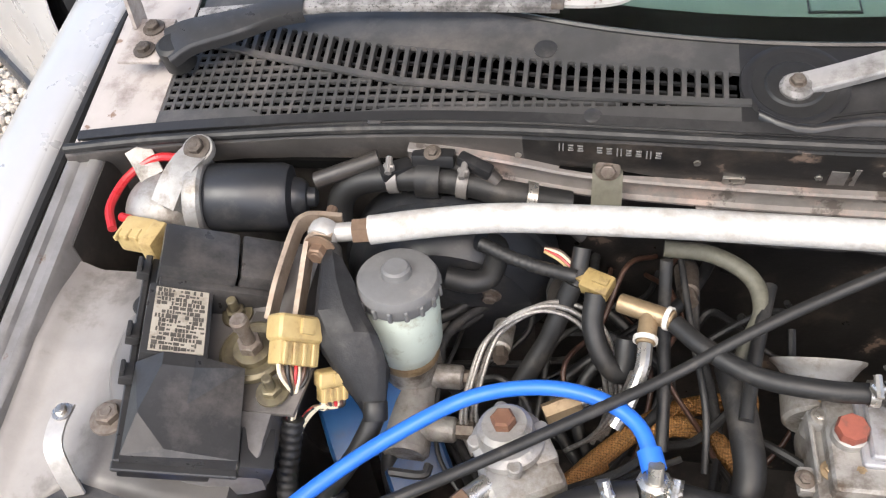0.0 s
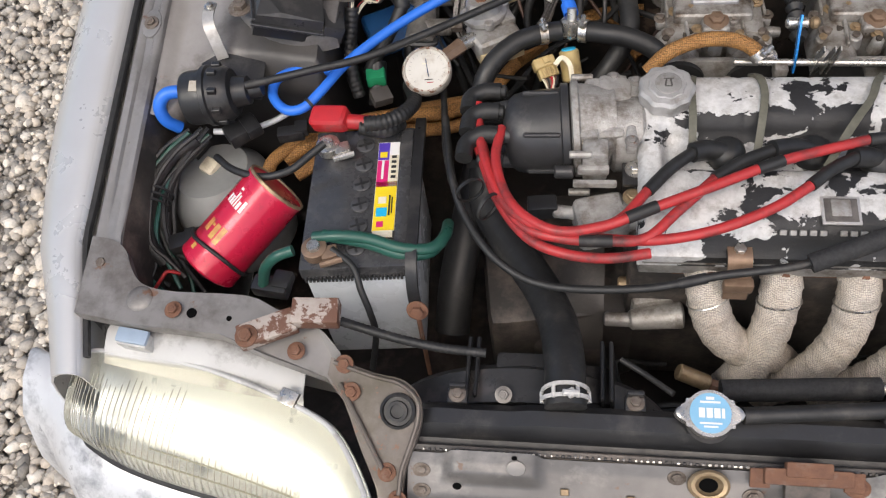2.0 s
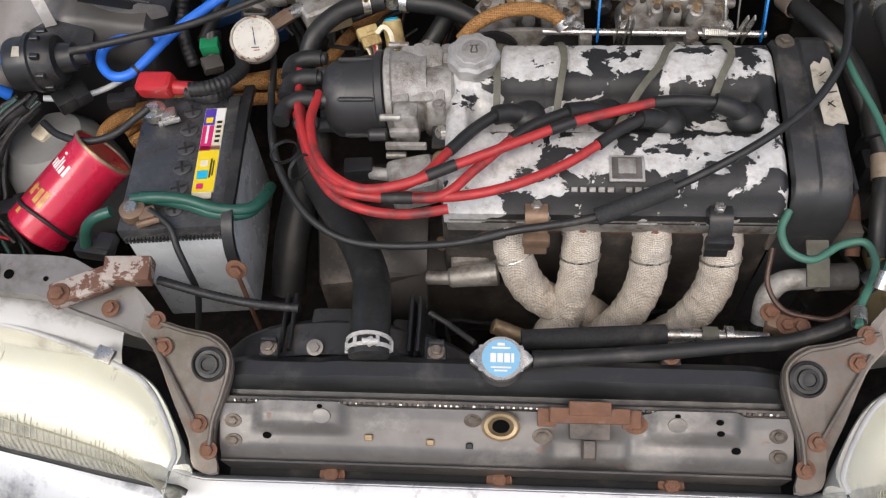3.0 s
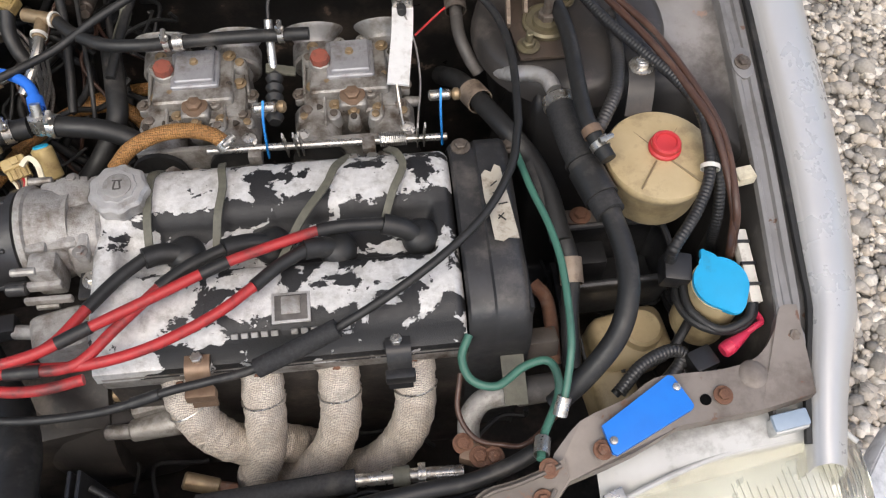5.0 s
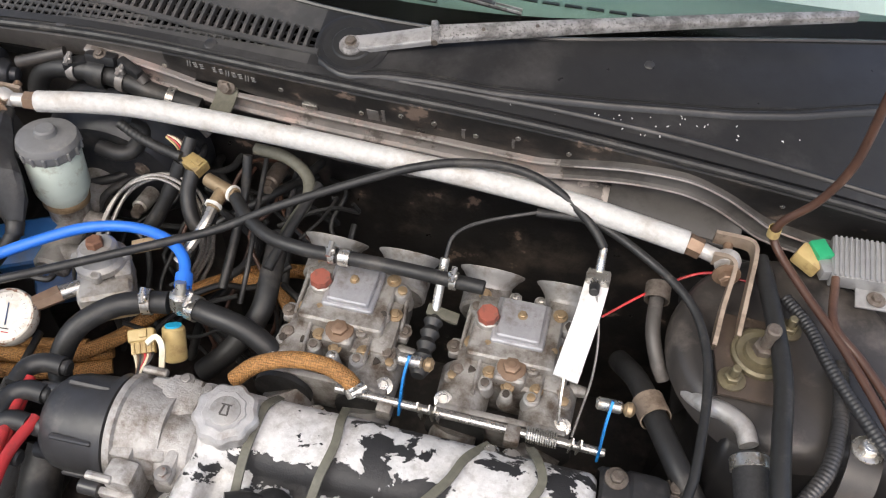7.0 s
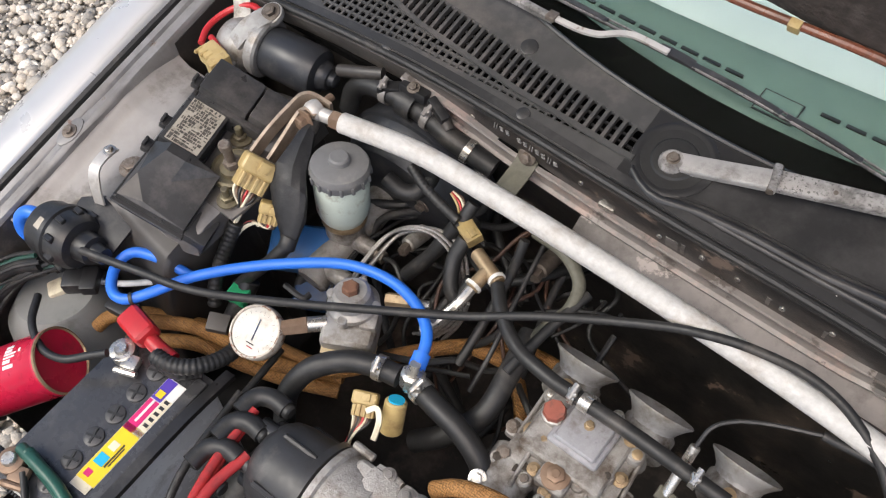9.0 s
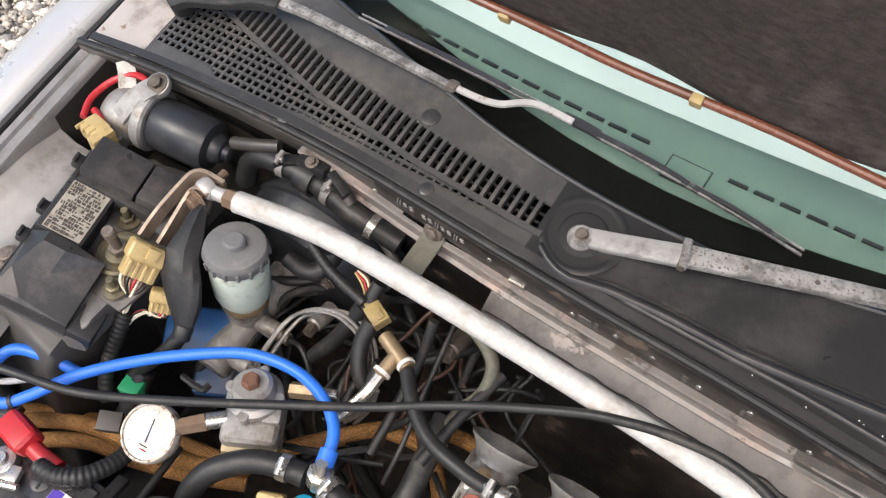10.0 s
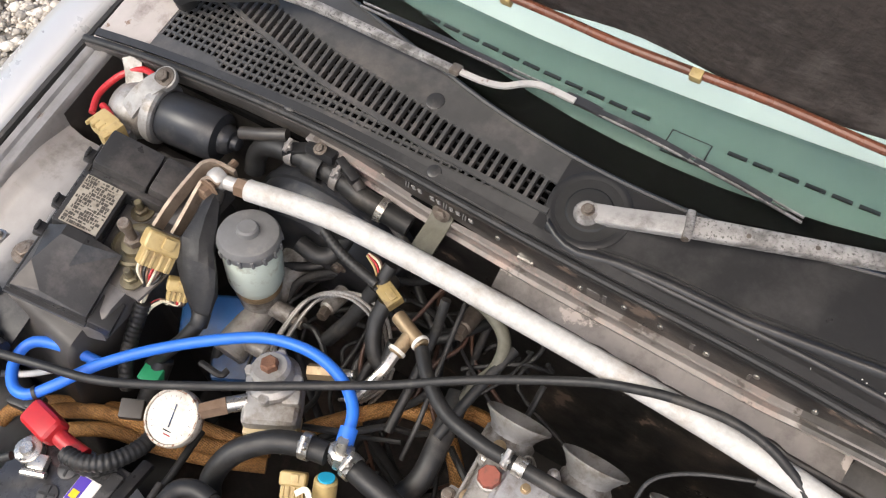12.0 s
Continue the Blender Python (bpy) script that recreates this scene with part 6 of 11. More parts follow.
lathe(bm, [(0.030, 0), (0.031, 0.004), (0.031, 0.016), (0.028, 0.020), (0.021, 0.021), (0.020, 0.0225), (0.0, 0.0225)][:-1] + [(0.004, 0.0225)], (-0.039, 0.417, 0.729), (0, -0.06, 1), 72, True, (1, 0, 0), (9, 0.045))
part("cap_body", bm, "alu_clean", oil, angle=30)
bm = B()
lathe(bm, [(0.015, 0.0), (0.015, 0.0015), (0.0135, 0.002)], (-0.038, 0.4156, 0.7512), (0, -0.06, 1), 30)
dd = part("cap_disc", bm, "oxide", oil, "plain grey disc on the cap")
bm = B()
box(bm, (-0.041, 0.4156, 0.7535), (0.002, 0.010, 0.0008), (3, 0, -10), 0.0003, 1)
box(bm, (-0.035, 0.4156, 0.7535), (0.002, 0.010, 0.0008), (3, 0, 10), 0.0003, 1)
box(bm, (-0.038, 0.4210, 0.7538), (0.011, 0.0016, 0.0008), (3, 0, 0), 0.0003, 1)
box(bm, (-0.038, 0.4102, 0.7532), (0.008, 0.0016, 0.0008), (3, 0, 0), 0.0003, 1)
part("cap_mark", bm, "tower", dd)

gear = thing("cam_belt_cover", (0.36, 0.34, 0.5), "black plastic cam belt cover with scuffs", "belt cover")
bm = B()
prof = [(0.246, 0.40), (0.240, 0.610), (0.236, 0.655), (0.238, 0.680), (0.246, 0.700), (0.262, 0.711), (0.30, 0.718), (0.40, 0.730), (0.445, 0.731), (0.465, 0.722), (0.478, 0.700), (0.480, 0.40)]
rows = [[(x, y, z - d) for y, z in prof] for x, d in ((0.322, 0.010), (0.325, 0.004), (0.350, 0.004), (0.3525, 0.0), (0.380, 0.0), (0.386, 0.003), (0.390, 0.012))]
part("cover_shell", shell(bm, rows, (0, 0, -0.003)), "dist_cap", gear, angle=40)
for x, y, z in ((0.336, 0.452, 0.728), (0.395, 0.465, 0.706)):
    bm = B()
    hexbolt(bm, (x, y, z), (0, 0, 1), 0.007)
    part("bolt", bm, "bolt", gear)
bm = B()
box(bm, (0.389, 0.362, 0.55), (0.004, 0.225, 0.31))
part("side_wall", bm, "black_plastic", gear)
lab = thing("paper_label", (0.362, 0.36, 0.73), "torn cream paper label on the belt cover", "paper label")
bm = B()
out = [(0.352, 0.398), (0.357, 0.404), (0.363, 0.400), (0.368, 0.410), (0.374, 0.406), (0.379, 0.36), (0.383, 0.318), (0.372, 0.320), (0.366, 0.316), (0.357, 0.319), (0.355, 0.35), (0.352, 0.37)]
hi = [bm.verts.new((x, y, 0.7335 + (y - 0.31) * 0.115)) for x, y in out]
lo = [bm.verts.new((x, y, 0.7320 + (y - 0.31) * 0.115)) for x, y in out]
bm.faces.new(hi)
for i in range(len(out)):
    bm.faces.new((lo[i], lo[(i + 1) % len(out)], hi[(i + 1) % len(out)], hi[i]))
pl = part("paper", bm, "paper", lab)
for x, y, a in ((0.364, 0.385, 40), (0.366, 0.372, -30), (0.367, 0.345, 45), (0.368, 0.343, -45), (0.371, 0.36, 10)):
    bm = B()
    box(bm, (x, y, 0.7345 + (y - 0.31) * 0.115), (0.010, 0.0014, 0.0006), (6, 0, a))
    part("ink_stroke", bm, "ink", pl)

dist = thing("distributor", (-0.15, 0.39, 0.66), "distributor with black cap and cast aluminium body", "distributor")
dc = Vector((-0.146, 0.401, 0.688))
bm = B()
lathe(bm, [(0.050, 0.0), (0.056, 0.002), (0.056, 0.010), (0.051, 0.012), (0.050, 0.052), (0.047, 0.066), (0.040, 0.075), (0.026, 0.080), (0.010, 0.081)], dc, (-1, -0.06, -0.05), 44)
part("cap", bm, "dist_cap", dist, "dull black domed distributor cap")
for k in range(5):
    a = 0.5 + k * 1.2566
    F = frame_of((-1, -0.06, -0.05), (0, 0, 1))
    q = dc + F @ Vector((0.032 * math.cos(a), 0.032 * math.sin(a), 0.070))
    bm = B()
    cyl(bm, q, q + F @ Vector((0, 0, 0.024)), 0.0105, 0.009, 16, 0.002)
    part("cap_tower", bm, "dist_cap", dist)
for a in (0.35, 1.6, 2.9, 4.4, 5.5):
    F = frame_of((-1, -0.06, -0.05), (0, 0, 1))
    q = dc + F @ Vector((0.051 * math.cos(a), 0.051 * math.sin(a), 0.034))
    bm = B()
    box(bm, q, (0.044, 0.006, 0.006), (math.degrees(-a), 3, 3), 0.002, 1)
    part("cap_rib", bm, "dist_cap", dist)
for y, z in ((0.447, 0.700), (0.335, 0.690)):
    bm = B()
    cyl(bm, (-0.165, y, z), (-0.142, y, z), 0.008, 0.008, 12, 0.002)
    part("cap_lug", bm, "grey_plastic", dist)
bm = B()
lathe(bm, [(0.052, 0), (0.058, 0.002), (0.058, 0.009), (0.054, 0.011), (0.052, 0.026), (0.046, 0.046), (0.046, 0.052)], (-0.146, 0.401, 0.688), (1, 0.06, 0.05), 44)
box(bm, (-0.108, 0.408, 0.694), (0.046, 0.088, 0.066), (4, 0, 3), 0.010, 3)
box(bm, (-0.100, 0.430, 0.705), (0.040, 0.040, 0.050), (0, 10, 0), 0.008)
box(bm, (-0.118, 0.345, 0.700), (0.030, 0.026, 0.050), (0, 0, 0), 0.006)
cyl(bm, (-0.10, 0.395, 0.685), (-0.062, 0.397, 0.685), 0.045, 0.045, 28, 0.004)
part("body", bm, "rough_cast", dist, "dirty cast aluminium distributor body")
for c, sz, rot in (((-0.098, 0.448, 0.716), (0.034, 0.016, 0.018), (0, 0, 0)), ((-0.126, 0.372, 0.722), (0.022, 0.030, 0.012), (4, 0, 0)), ((-0.104, 0.404, 0.722), (0.036, 0.020, 0.010), (6, 8, 12)), ((-0.078, 0.372, 0.716), (0.012, 0.05, 0.018), (4, 0, 0)), ((-0.072, 0.440, 0.712), (0.020, 0.034, 0.022), (0, 0, 0)), ((-0.120, 0.330, 0.700), (0.036, 0.008, 0.012), (0, 0, 0)), ((-0.118, 0.318, 0.690), (0.050, 0.006, 0.010), (0, 0, 0))):
    bm = B()
    box(bm, c, sz, rot, min(sz) * 0.35, 2)
    part("cast_rib", bm, "rough_cast", dist)
for x, y, z in ((-0.098, 0.450, 0.726), (-0.072, 0.445, 0.724), (-0.078, 0.352, 0.726)):
    bm = B()
    hexbolt(bm, (x, y, z), (0, 0, 1), 0.005)
    part("bolt", bm, "bare", dist)
for y, z in ((0.455, 0.72), (0.335, 0.722), (0.335, 0.65)):
    bm = B()
    cyl(bm, (-0.148, y, z), (-0.122, y, z), 0.0045, 0.0045, 10, 0.001)
    part("screw", bm, "alu", dist)
for i, (y, z) in enumerate(((0.440, 0.712), (0.405, 0.715), (0.372, 0.712), (0.340, 0.705), (0.42, 0.685))):
    bm = B()
    cyl(bm, (-0.225, y, z), (-0.255, y, z), 0.0085, 0.0075, 14, 0.002)
    part("terminal", bm, "rubber", dist)
bm = B()
box(bm, (-0.072, 0.330, 0.692), (0.030, 0.032, 0.006), (0, 0, 0), 0.002)
br = part("side_bracket", bm, "black_plastic", dist)
bm = B()
hexbolt(bm, (-0.072, 0.336, 0.695), (0, 0, 1), 0.0075)
part("bolt", bm, "zinc", br)
th = thing("thermostat_housing", (-0.11, 0.28, 0.62), "cast aluminium coolant housing below the distributor", "coolant housing")
bm = B()
box(bm, (-0.110, 0.290, 0.655), (0.060, 0.050, 0.05), (0, 0, 14), 0.012, 3)
cyl(bm, (-0.105, 0.292, 0.66), (-0.060, 0.296, 0.66), 0.020, 0.018, 18, 0.003)
cyl(bm, (-0.165, 0.300, 0.66), (-0.13, 0.296, 0.66), 0.008, 0.008, 12, 0.002)
part("body", bm, "rough_cast", th)
bm = B()
hexbolt(bm, (-0.075, 0.305, 0.683), (0, 0, 1), 0.007)
part("bolt", bm, "brass", th)
bm = B()
box(bm, (-0.178, 0.305, 0.66), (0.035, 0.022, 0.022), (0, 0, 5), 0.003)
part("plug", bm, "black_plastic", th)

# ---- exhaust headers ----
PIPES = [[(0.010, 0.262, 0.632), (0.012, 0.225, 0.612), (0.028, 0.205, 0.565), (0.058, 0.200, 0.525), (0.10, 0.21, 0.49), (0.13, 0.22, 0.44)],
         [(0.094, 0.262, 0.630), (0.094, 0.228, 0.608), (0.090, 0.205, 0.560), (0.080, 0.190, 0.510), (0.064, 0.180, 0.47), (0.06, 0.19, 0.42)],
         [(0.178, 0.262, 0.630), (0.178, 0.228, 0.608), (0.174, 0.205, 0.560), (0.158, 0.190, 0.510), (0.132, 0.182, 0.47), (0.10, 0.19, 0.42)],
         [(0.262, 0.262, 0.630), (0.262, 0.228, 0.606), (0.258, 0.205, 0.560), (0.240, 0.190, 0.512), (0.210, 0.182, 0.47), (0.17, 0.19, 0.42)]]
ex = thing("exhaust_header", (0.13, 0.2, 0.5), "exhaust header of four pipes in pale heat wrap", "exhaust header")
bm = B()
box(bm, (0.136, 0.257, 0.635), (0.33, 0.012, 0.045), (-20, 0, 0), 0.003)
part("flange", bm, "rust", ex)
for p in PIPES:
    bm = B()
    wrapped(bm, p, 0.0225)
    pipe = part("wrapped_pipe", bm, "wrap", ex, angle=30)
    path = spline(p, 10)
    for k in (12,):
        bm = B()
        t = (path[k + 1] - path[k - 1]).normalized() + Vector((0.12, 0, 0.1))
        F = frame_of(t)
        pts = [path[k] + F @ Vector((0.0245 * math.cos(a), 0.0245 * math.sin(a), 0)) for a in lin(0, 2 * math.pi, 16)]
        tube(bm, pts, 0.0011, 5, 1, smooth=False)
        part("wire_tie", bm, "zinc", pipe)
    bm = B()
    box(bm, p[1] + Vector((0, 0.012, 0.012)) if isinstance(p[1], Vector) else (p[1][0], p[1][1] + 0.014, p[1][2] + 0.020), (0.030, 0.020, 0.014), (-30, 0, 0), 0.003)
    hexbolt(bm, (p[1][0], p[1][1] + 0.006, p[1][2] + 0.026), (0, -0.8, 0.6), 0.006)
    part("stud", bm, "rust", pipe)
sensor = thing("exhaust_sensor", (0.01, 0.165, 0.5), "steel sensor screwed into the exhaust header", "sensor")
bm = B()
cyl(bm, (-0.012, 0.168, 0.515), (0.026, 0.160, 0.500), 0.0105, 0.0105, 16, 0.002)
part("sensor_body", bm, "brass", sensor)
bm = B()
cyl(bm, (0.026, 0.160, 0.500), (0.045, 0.157, 0.494), 0.008, 0.008, 6)
part("hex", bm, "rust", sensor)


# ---- carburettors ----
def carburettor(cx):
    """A twin-choke side-draught carburettor: two barrels, two trumpets, a lid, jets, screws and flanges."""
    c = thing("carburettor", (cx, 0.58, 0.64), "grey cast twin-choke side-draught carburettor with brass screws", "carburettor", "carburettors")

    def P(x, y, z):
        return (cx + x, y, z)

    bm = B()
    box(bm, P(0, 0.590, 0.676), (0.118, 0.105, 0.060), (0, 0, 0), 0.008, 3)
    box(bm, P(-0.003, 0.598, 0.712), (0.096, 0.080, 0.018), (0, 0, 0), 0.006, 3)
    box(bm, P(0.0, 0.555, 0.706), (0.034, 0.036, 0.024), (0, 0, 0), 0.007, 3)
    box(bm, P(-0.045, 0.560, 0.692), (0.030, 0.040, 0.030), (0, 0, 0), 0.008, 2)
    box(bm, P(0.046, 0.565, 0.695), (0.028, 0.050, 0.030), (0, 0, 0), 0.008, 2)
    part("body", bm, "alu", c, "grimy cast alloy body")
    for s in (-1, 1):
        bm = B()
        cyl(bm, P(s * 0.045, 0.495, 0.676), P(s * 0.045, 0.560, 0.678), 0.027, 0.029, 22, 0.003)
        part("barrel", bm, "alu", c)
        bm = B()
        cyl(bm, P(s * 0.045, 0.635, 0.684), P(s * 0.045, 0.668, 0.688), 0.029, 0.029, 22, 0.003)
        part("barrel", bm, "alu", c)
    bm = B()
    box(bm, P(0, 0.500, 0.676), (0.135, 0.008, 0.056), (0, 0, 0), 0.003)
    part("mount_flange", bm, "alu", c)
    bm = B()
    box(bm, P(0.0, 0.606, 0.722), (0.058, 0.058, 0.010), (2, 0, 0), 0.004, 3)
    box(bm, P(0.0, 0.606, 0.728), (0.048, 0.050, 0.010), (2, 0, 0), 0.004, 3)
    lid = part("lid", bm, "lid_alloy", c, "smooth bluish-grey rectangular lid")
    # cast bosses, webs and lugs
    rng = random.Random(int(cx * 1000))
    for x, y, z, r, h in ((-0.052, 0.625, 0.690, 0.009, 0.026), (0.052, 0.622, 0.690, 0.010, 0.028), (-0.040, 0.572, 0.695, 0.008, 0.020), (0.040, 0.585, 0.698, 0.0075, 0.020), (-0.020, 0.566, 0.700, 0.007, 0.014), (0.022, 0.562, 0.700, 0.0075, 0.014), (-0.024, 0.536, 0.690, 0.0085, 0.018), (0.026, 0.530, 0.690, 0.0085, 0.018), (-0.060, 0.540, 0.680, 0.009, 0.022), (0.060, 0.538, 0.680, 0.009, 0.022), (0.0, 0.527, 0.690, 0.007, 0.020), (-0.012, 0.641, 0.706, 0.007, 0.018), (0.016, 0.643, 0.706, 0.0065, 0.018)):
        bm = B()
        lathe(bm, [(r * 1.25, 0), (r * 1.05, h * 0.55), (r, h * 0.9), (r * 0.8, h)], P(x, y, z), (0.05 * rng.uniform(-1, 1), -0.1, 1), 14)
        bs = part("cast_boss", bm, "alu" if rng.random() < 0.6 else "oxide", c)
        bm = B()
        lathe(bm, [(r * 0.55, 0), (r * 0.55, 0.0025), (r * 0.42, 0.003)], P(x, y - h * 0.1, z + h), (0, -0.1, 1), 10 if rng.random() < 0.5 else 6)
        part("jet_screw", bm, ("brass", "bolt", "zinc", "grime")[rng.randrange(4)], bs)
    for x, y, w, d in ((-0.034, 0.545, 0.004, 0.050), (0.034, 0.548, 0.004, 0.046), (-0.012, 0.580, 0.003, 0.022), (0.012, 0.580, 0.003, 0.022), (-0.058, 0.600, 0.004, 0.06), (0.060, 0.600, 0.004, 0.05)):
        bm = B()
        box(bm, P(x, y, 0.703), (w, d, 0.016), (4, 0, rng.uniform(-6, 6)), 0.0014, 1)
        part("cast_web", bm, "alu", c)
    for s, k in ((-1, 0.0), (1, 0.004)):
        bm = B()
        box(bm, P(s * 0.064, 0.575 + k, 0.696), (0.014, 0.022, 0.012), (0, 0, 0), 0.004, 2)
        lg = part("side_lug", bm, "oxide", c)
        bm = B()
        hexbolt(bm, P(s * 0.066, 0.574 + k, 0.702), (0, -0.1, 1), 0.0048)
        part("bolt", bm, "bolt", lg)
    for k in range(7):
        bm = B()
        x, y = rng.uniform(-0.05, 0.05), rng.uniform(0.53, 0.585)
        lathe(bm, [(0.0042, 0), (0.004, 0.0012), (0.002, 0.0016)], P(x, y, 0.7065), (0, -0.05, 1), 9, waves=(3, 0.25))
        part("oil_crust", bm, "grime", c, "lump of dried oily dirt")
    bm = B()
    hexbolt(bm, P(0.0, 0.611, 0.732), (0, 0, 1), 0.0045)
    part("screw", bm, "brass", lid)
    bm = B()
    lathe(bm, [(0.013, -0.01), (0.013, 0.012), (0.010, 0.014)], P(-0.036, 0.602, 0.716), (0, 0, 1), 16)
    cp = part("inlet", bm, "alu", c)
    bm = B()
    lathe(bm, [(0.0115, 0), (0.0125, 0.006), (0.011, 0.010)], P(-0.036, 0.602, 0.729), (0, -0.1, 1), 8)
    part("inlet_cap", bm, "red_paint_cap", cp, "brick-red hexagonal cap")
    bm = B()
    hexbolt(bm, P(0.0, 0.553, 0.717), (0, -0.1, 1), 0.0095, True, 0.006)
    part("centre_bolt", bm, "copper", c, "brown brass hexagon bolt")
    for x, y, z, r in ((-0.030, 0.575, 0.716, 0.005), (0.036, 0.570, 0.714, 0.005), (0.040, 0.628, 0.722, 0.005), (-0.022, 0.548, 0.708, 0.0045), (0.030, 0.540, 0.706, 0.0045), (-0.048, 0.580, 0.708, 0.005), (0.052, 0.590, 0.712, 0.005), (-0.046, 0.640, 0.716, 0.0045), (0.0, 0.535, 0.708, 0.0045), (-0.055, 0.545, 0.703, 0.006), (0.055, 0.545, 0.703, 0.006)):
        bm = B()
        hexbolt(bm, P(x, y, z), (0, -0.1, 1), r)
        part("screw", bm, "brass" if r < 0.006 else "bolt", c)
    for s in (-1, 1):
        bm = B()
        at = P(s * 0.045, 0.658, 0.690)
        lathe(bm, [(0.0245, -0.012), (0.0245, 0.004), (0.0265, 0.016), (0.031, 0.025), (0.0365, 0.029), (0.038, 0.0285), (0.0375, 0.0265), (0.033, 0.0225), (0.0265, 0.014), (0.0225, 0.0), (0.021, -0.02)], at, (0, 1, 0.62), 34, False)
        part("trumpet", bm, "oxide", c, "flared dull alloy intake trumpet")
        bm = B()
        lathe(bm, [(0.022, -0.004), (0.022, 0.0)], at, (0, 1, 0.62), 24)
        part("bore", bm, "ink", c)
        bm = B()
        hexbolt(bm, P(s * 0.045, 0.664, 0.716), (0, 0.2, 1), 0.004)
        part("clamp_screw", bm, "zinc", c)
    bm = B()
    for s in (-1, 1):
        lathe(bm, [(0.032, 0), (0.032, 0.006)], P(s * 0.045, 0.488, 0.675), (0, 1, 0), 22)
    part("gasket_ring", bm, "rubber", c, "dark rubber mounting rings")
    for s in (-1, 1):
        bm = B()
        cyl(bm, P(s * 0.062, 0.515, 0.690), P(s * 0.062, 0.545, 0.690), 0.006, 0.006, 10, 0.001)
        hexbolt(bm, P(s * 0.062, 0.508, 0.700), (0, -0.4, 1), 0.006)
        part("stud", bm, "zinc", c)
    bm = B()
    cyl(bm, P(0.062, 0.560, 0.690), P(0.082, 0.560, 0.690), 0.008, 0.006, 14, 0.001)
    part("spindle_end", bm, "alu", c)
    return c


carburettor(0.029)
carburettor(0.217)
man = thing("intake_manifold", (0.12, 0.47, 0.6), "cast aluminium intake manifold under the linkage", "intake manifold")
for x in (-0.016, 0.074, 0.172, 0.262):
    bm = B()
    tube(bm, [(x + 0.25 * (0.13 - x), 0.455, 0.63), (x + 0.1 * (0.13 - x), 0.475, 0.65), (x, 0.495, 0.672)], 0.025, 16, 5)
    part("runner", bm, "alu", man)
link = thing("throttle_linkage", (0.19, 0.49, 0.7), "steel throttle shaft with levers, springs and blue arms", "throttle linkage")
bm = B()
cyl(bm, (0.045, 0.487, 0.712), (0.325, 0.487, 0.706), 0.0045, 0.0045, 12, 0.001)
part("shaft", bm, "zinc", link)
for x in (0.115, 0.318):
    bm = B()
    strip(bm, [(x, 0.482, 0.700), (x, 0.486, 0.716), (x, 0.500, 0.742), (x + 0.002, 0.516, 0.758)], 0.008, 0.0025, (1, 0, 0), 3)
    lv = part("blue_arm", bm, "blue_anod", link, "blue anodised lever arm")
    bm = B()
    cyl(bm, (x - 0.012, 0.520, 0.742), (x + 0.014, 0.520, 0.742), 0.0065, 0.0065, 12, 0.002)
    part("ball_joint", bm, "zinc", lv)
    bm = B()
    lathe(bm, [(0.004, -0.005), (0.0075, -0.002), (0.0075, 0.003), (0.004, 0.006)], (x + 0.020, 0.520, 0.742), (1, 0, 0), 14)
    part("ball", bm, "brass", lv)
for x in (0.138, 0.150, 0.156, 0.290, 0.298):
    bm = B()
    plate(bm, [(-0.006, -0.008), (0.006, -0.008), (0.005, 0.03), (0.003, 0.055), (-0.003, 0.055), (-0.005, 0.03)], 0.0016, (x, 0.487, 0.702), (1, 0, 0), (0, 0.5, 0.2))
    part("link_plate", bm, "zinc", link)
bm = B()
pts = [(0.245 + i * 0.00035, 0.487 + 0.008 * math.cos(i * 0.9), 0.709 + 0.008 * math.sin(i * 0.9)) for i in range(90)]
tube(bm, pts, 0.0009, 5, 1, smooth=False)
part("return_spring", bm, "zinc", link)
for x in (0.10, 0.232):
    bm = B()
    box(bm, (x, 0.482, 0.704), (0.016, 0.020, 0.018), (0, 0, 0), 0.003)
    part("pillow_block", bm, "alu", link)
arm = thing("cable_bracket", (0.28, 0.6, 0.74), "bent bright aluminium strip carrying the throttle cable", "cable bracket")
bm = B()
strip(bm, [(0.272, 0.535, 0.748), (0.277, 0.57, 0.752), (0.283, 0.61, 0.757), (0.287, 0.650, 0.762)], 0.026, 0.003, (0.1, -0.1, 1), 3)
part("strip", bm, "alu_strip", arm, "scuffed pale aluminium strip")
bm = B()
box(bm, (0.287, 0.655, 0.766), (0.026, 0.016, 0.014), (0, 0, 0), 0.003)
part("clamp_block", bm, "zinc", arm)
bm = B()
cyl(bm, (0.285, 0.645, 0.766), (0.285, 0.633, 0.768), 0.006, 0.0055, 12, 0.001)
part("rubber_end", bm, "rubber", arm)
bm = B()
cyl(bm, (0.287, 0.660, 0.770), (0.287, 0.684, 0.784), 0.005, 0.0042, 12, 0.001)
part("cable_ferrule", bm, "zinc", arm)
bm = B()
tube(bm, [(0.287, 0.640, 0.765), (0.298, 0.60, 0.745), (0.300, 0.56, 0.725), (0.294, 0.52, 0.712), (0.290, 0.495, 0.708)], 0.0013, 6, 5)
part("inner_wire", bm, "wire_steel", arm)
bm = B()
strip(bm, [(0.270, 0.537, 0.746), (0.271, 0.520, 0.735), (0.274, 0.505, 0.712)], 0.010, 0.002, (1, 0.2, 0), 3)
part("lower_leg", bm, "zinc", arm)
act = thing("vacuum_actuator", (0.125, 0.58, 0.7), "ribbed black rubber gaiter on a steel cable stop", "cable gaiter")
bm = B()
lathe(bm, [(0.007 + 0.004 * (i % 2), 0.0075 * i) for i in range(11)], (0.124, 0.520, 0.715), (0, 1, 0.05), 18)
part("gaiter", bm, "rubber", act)
bm = B()
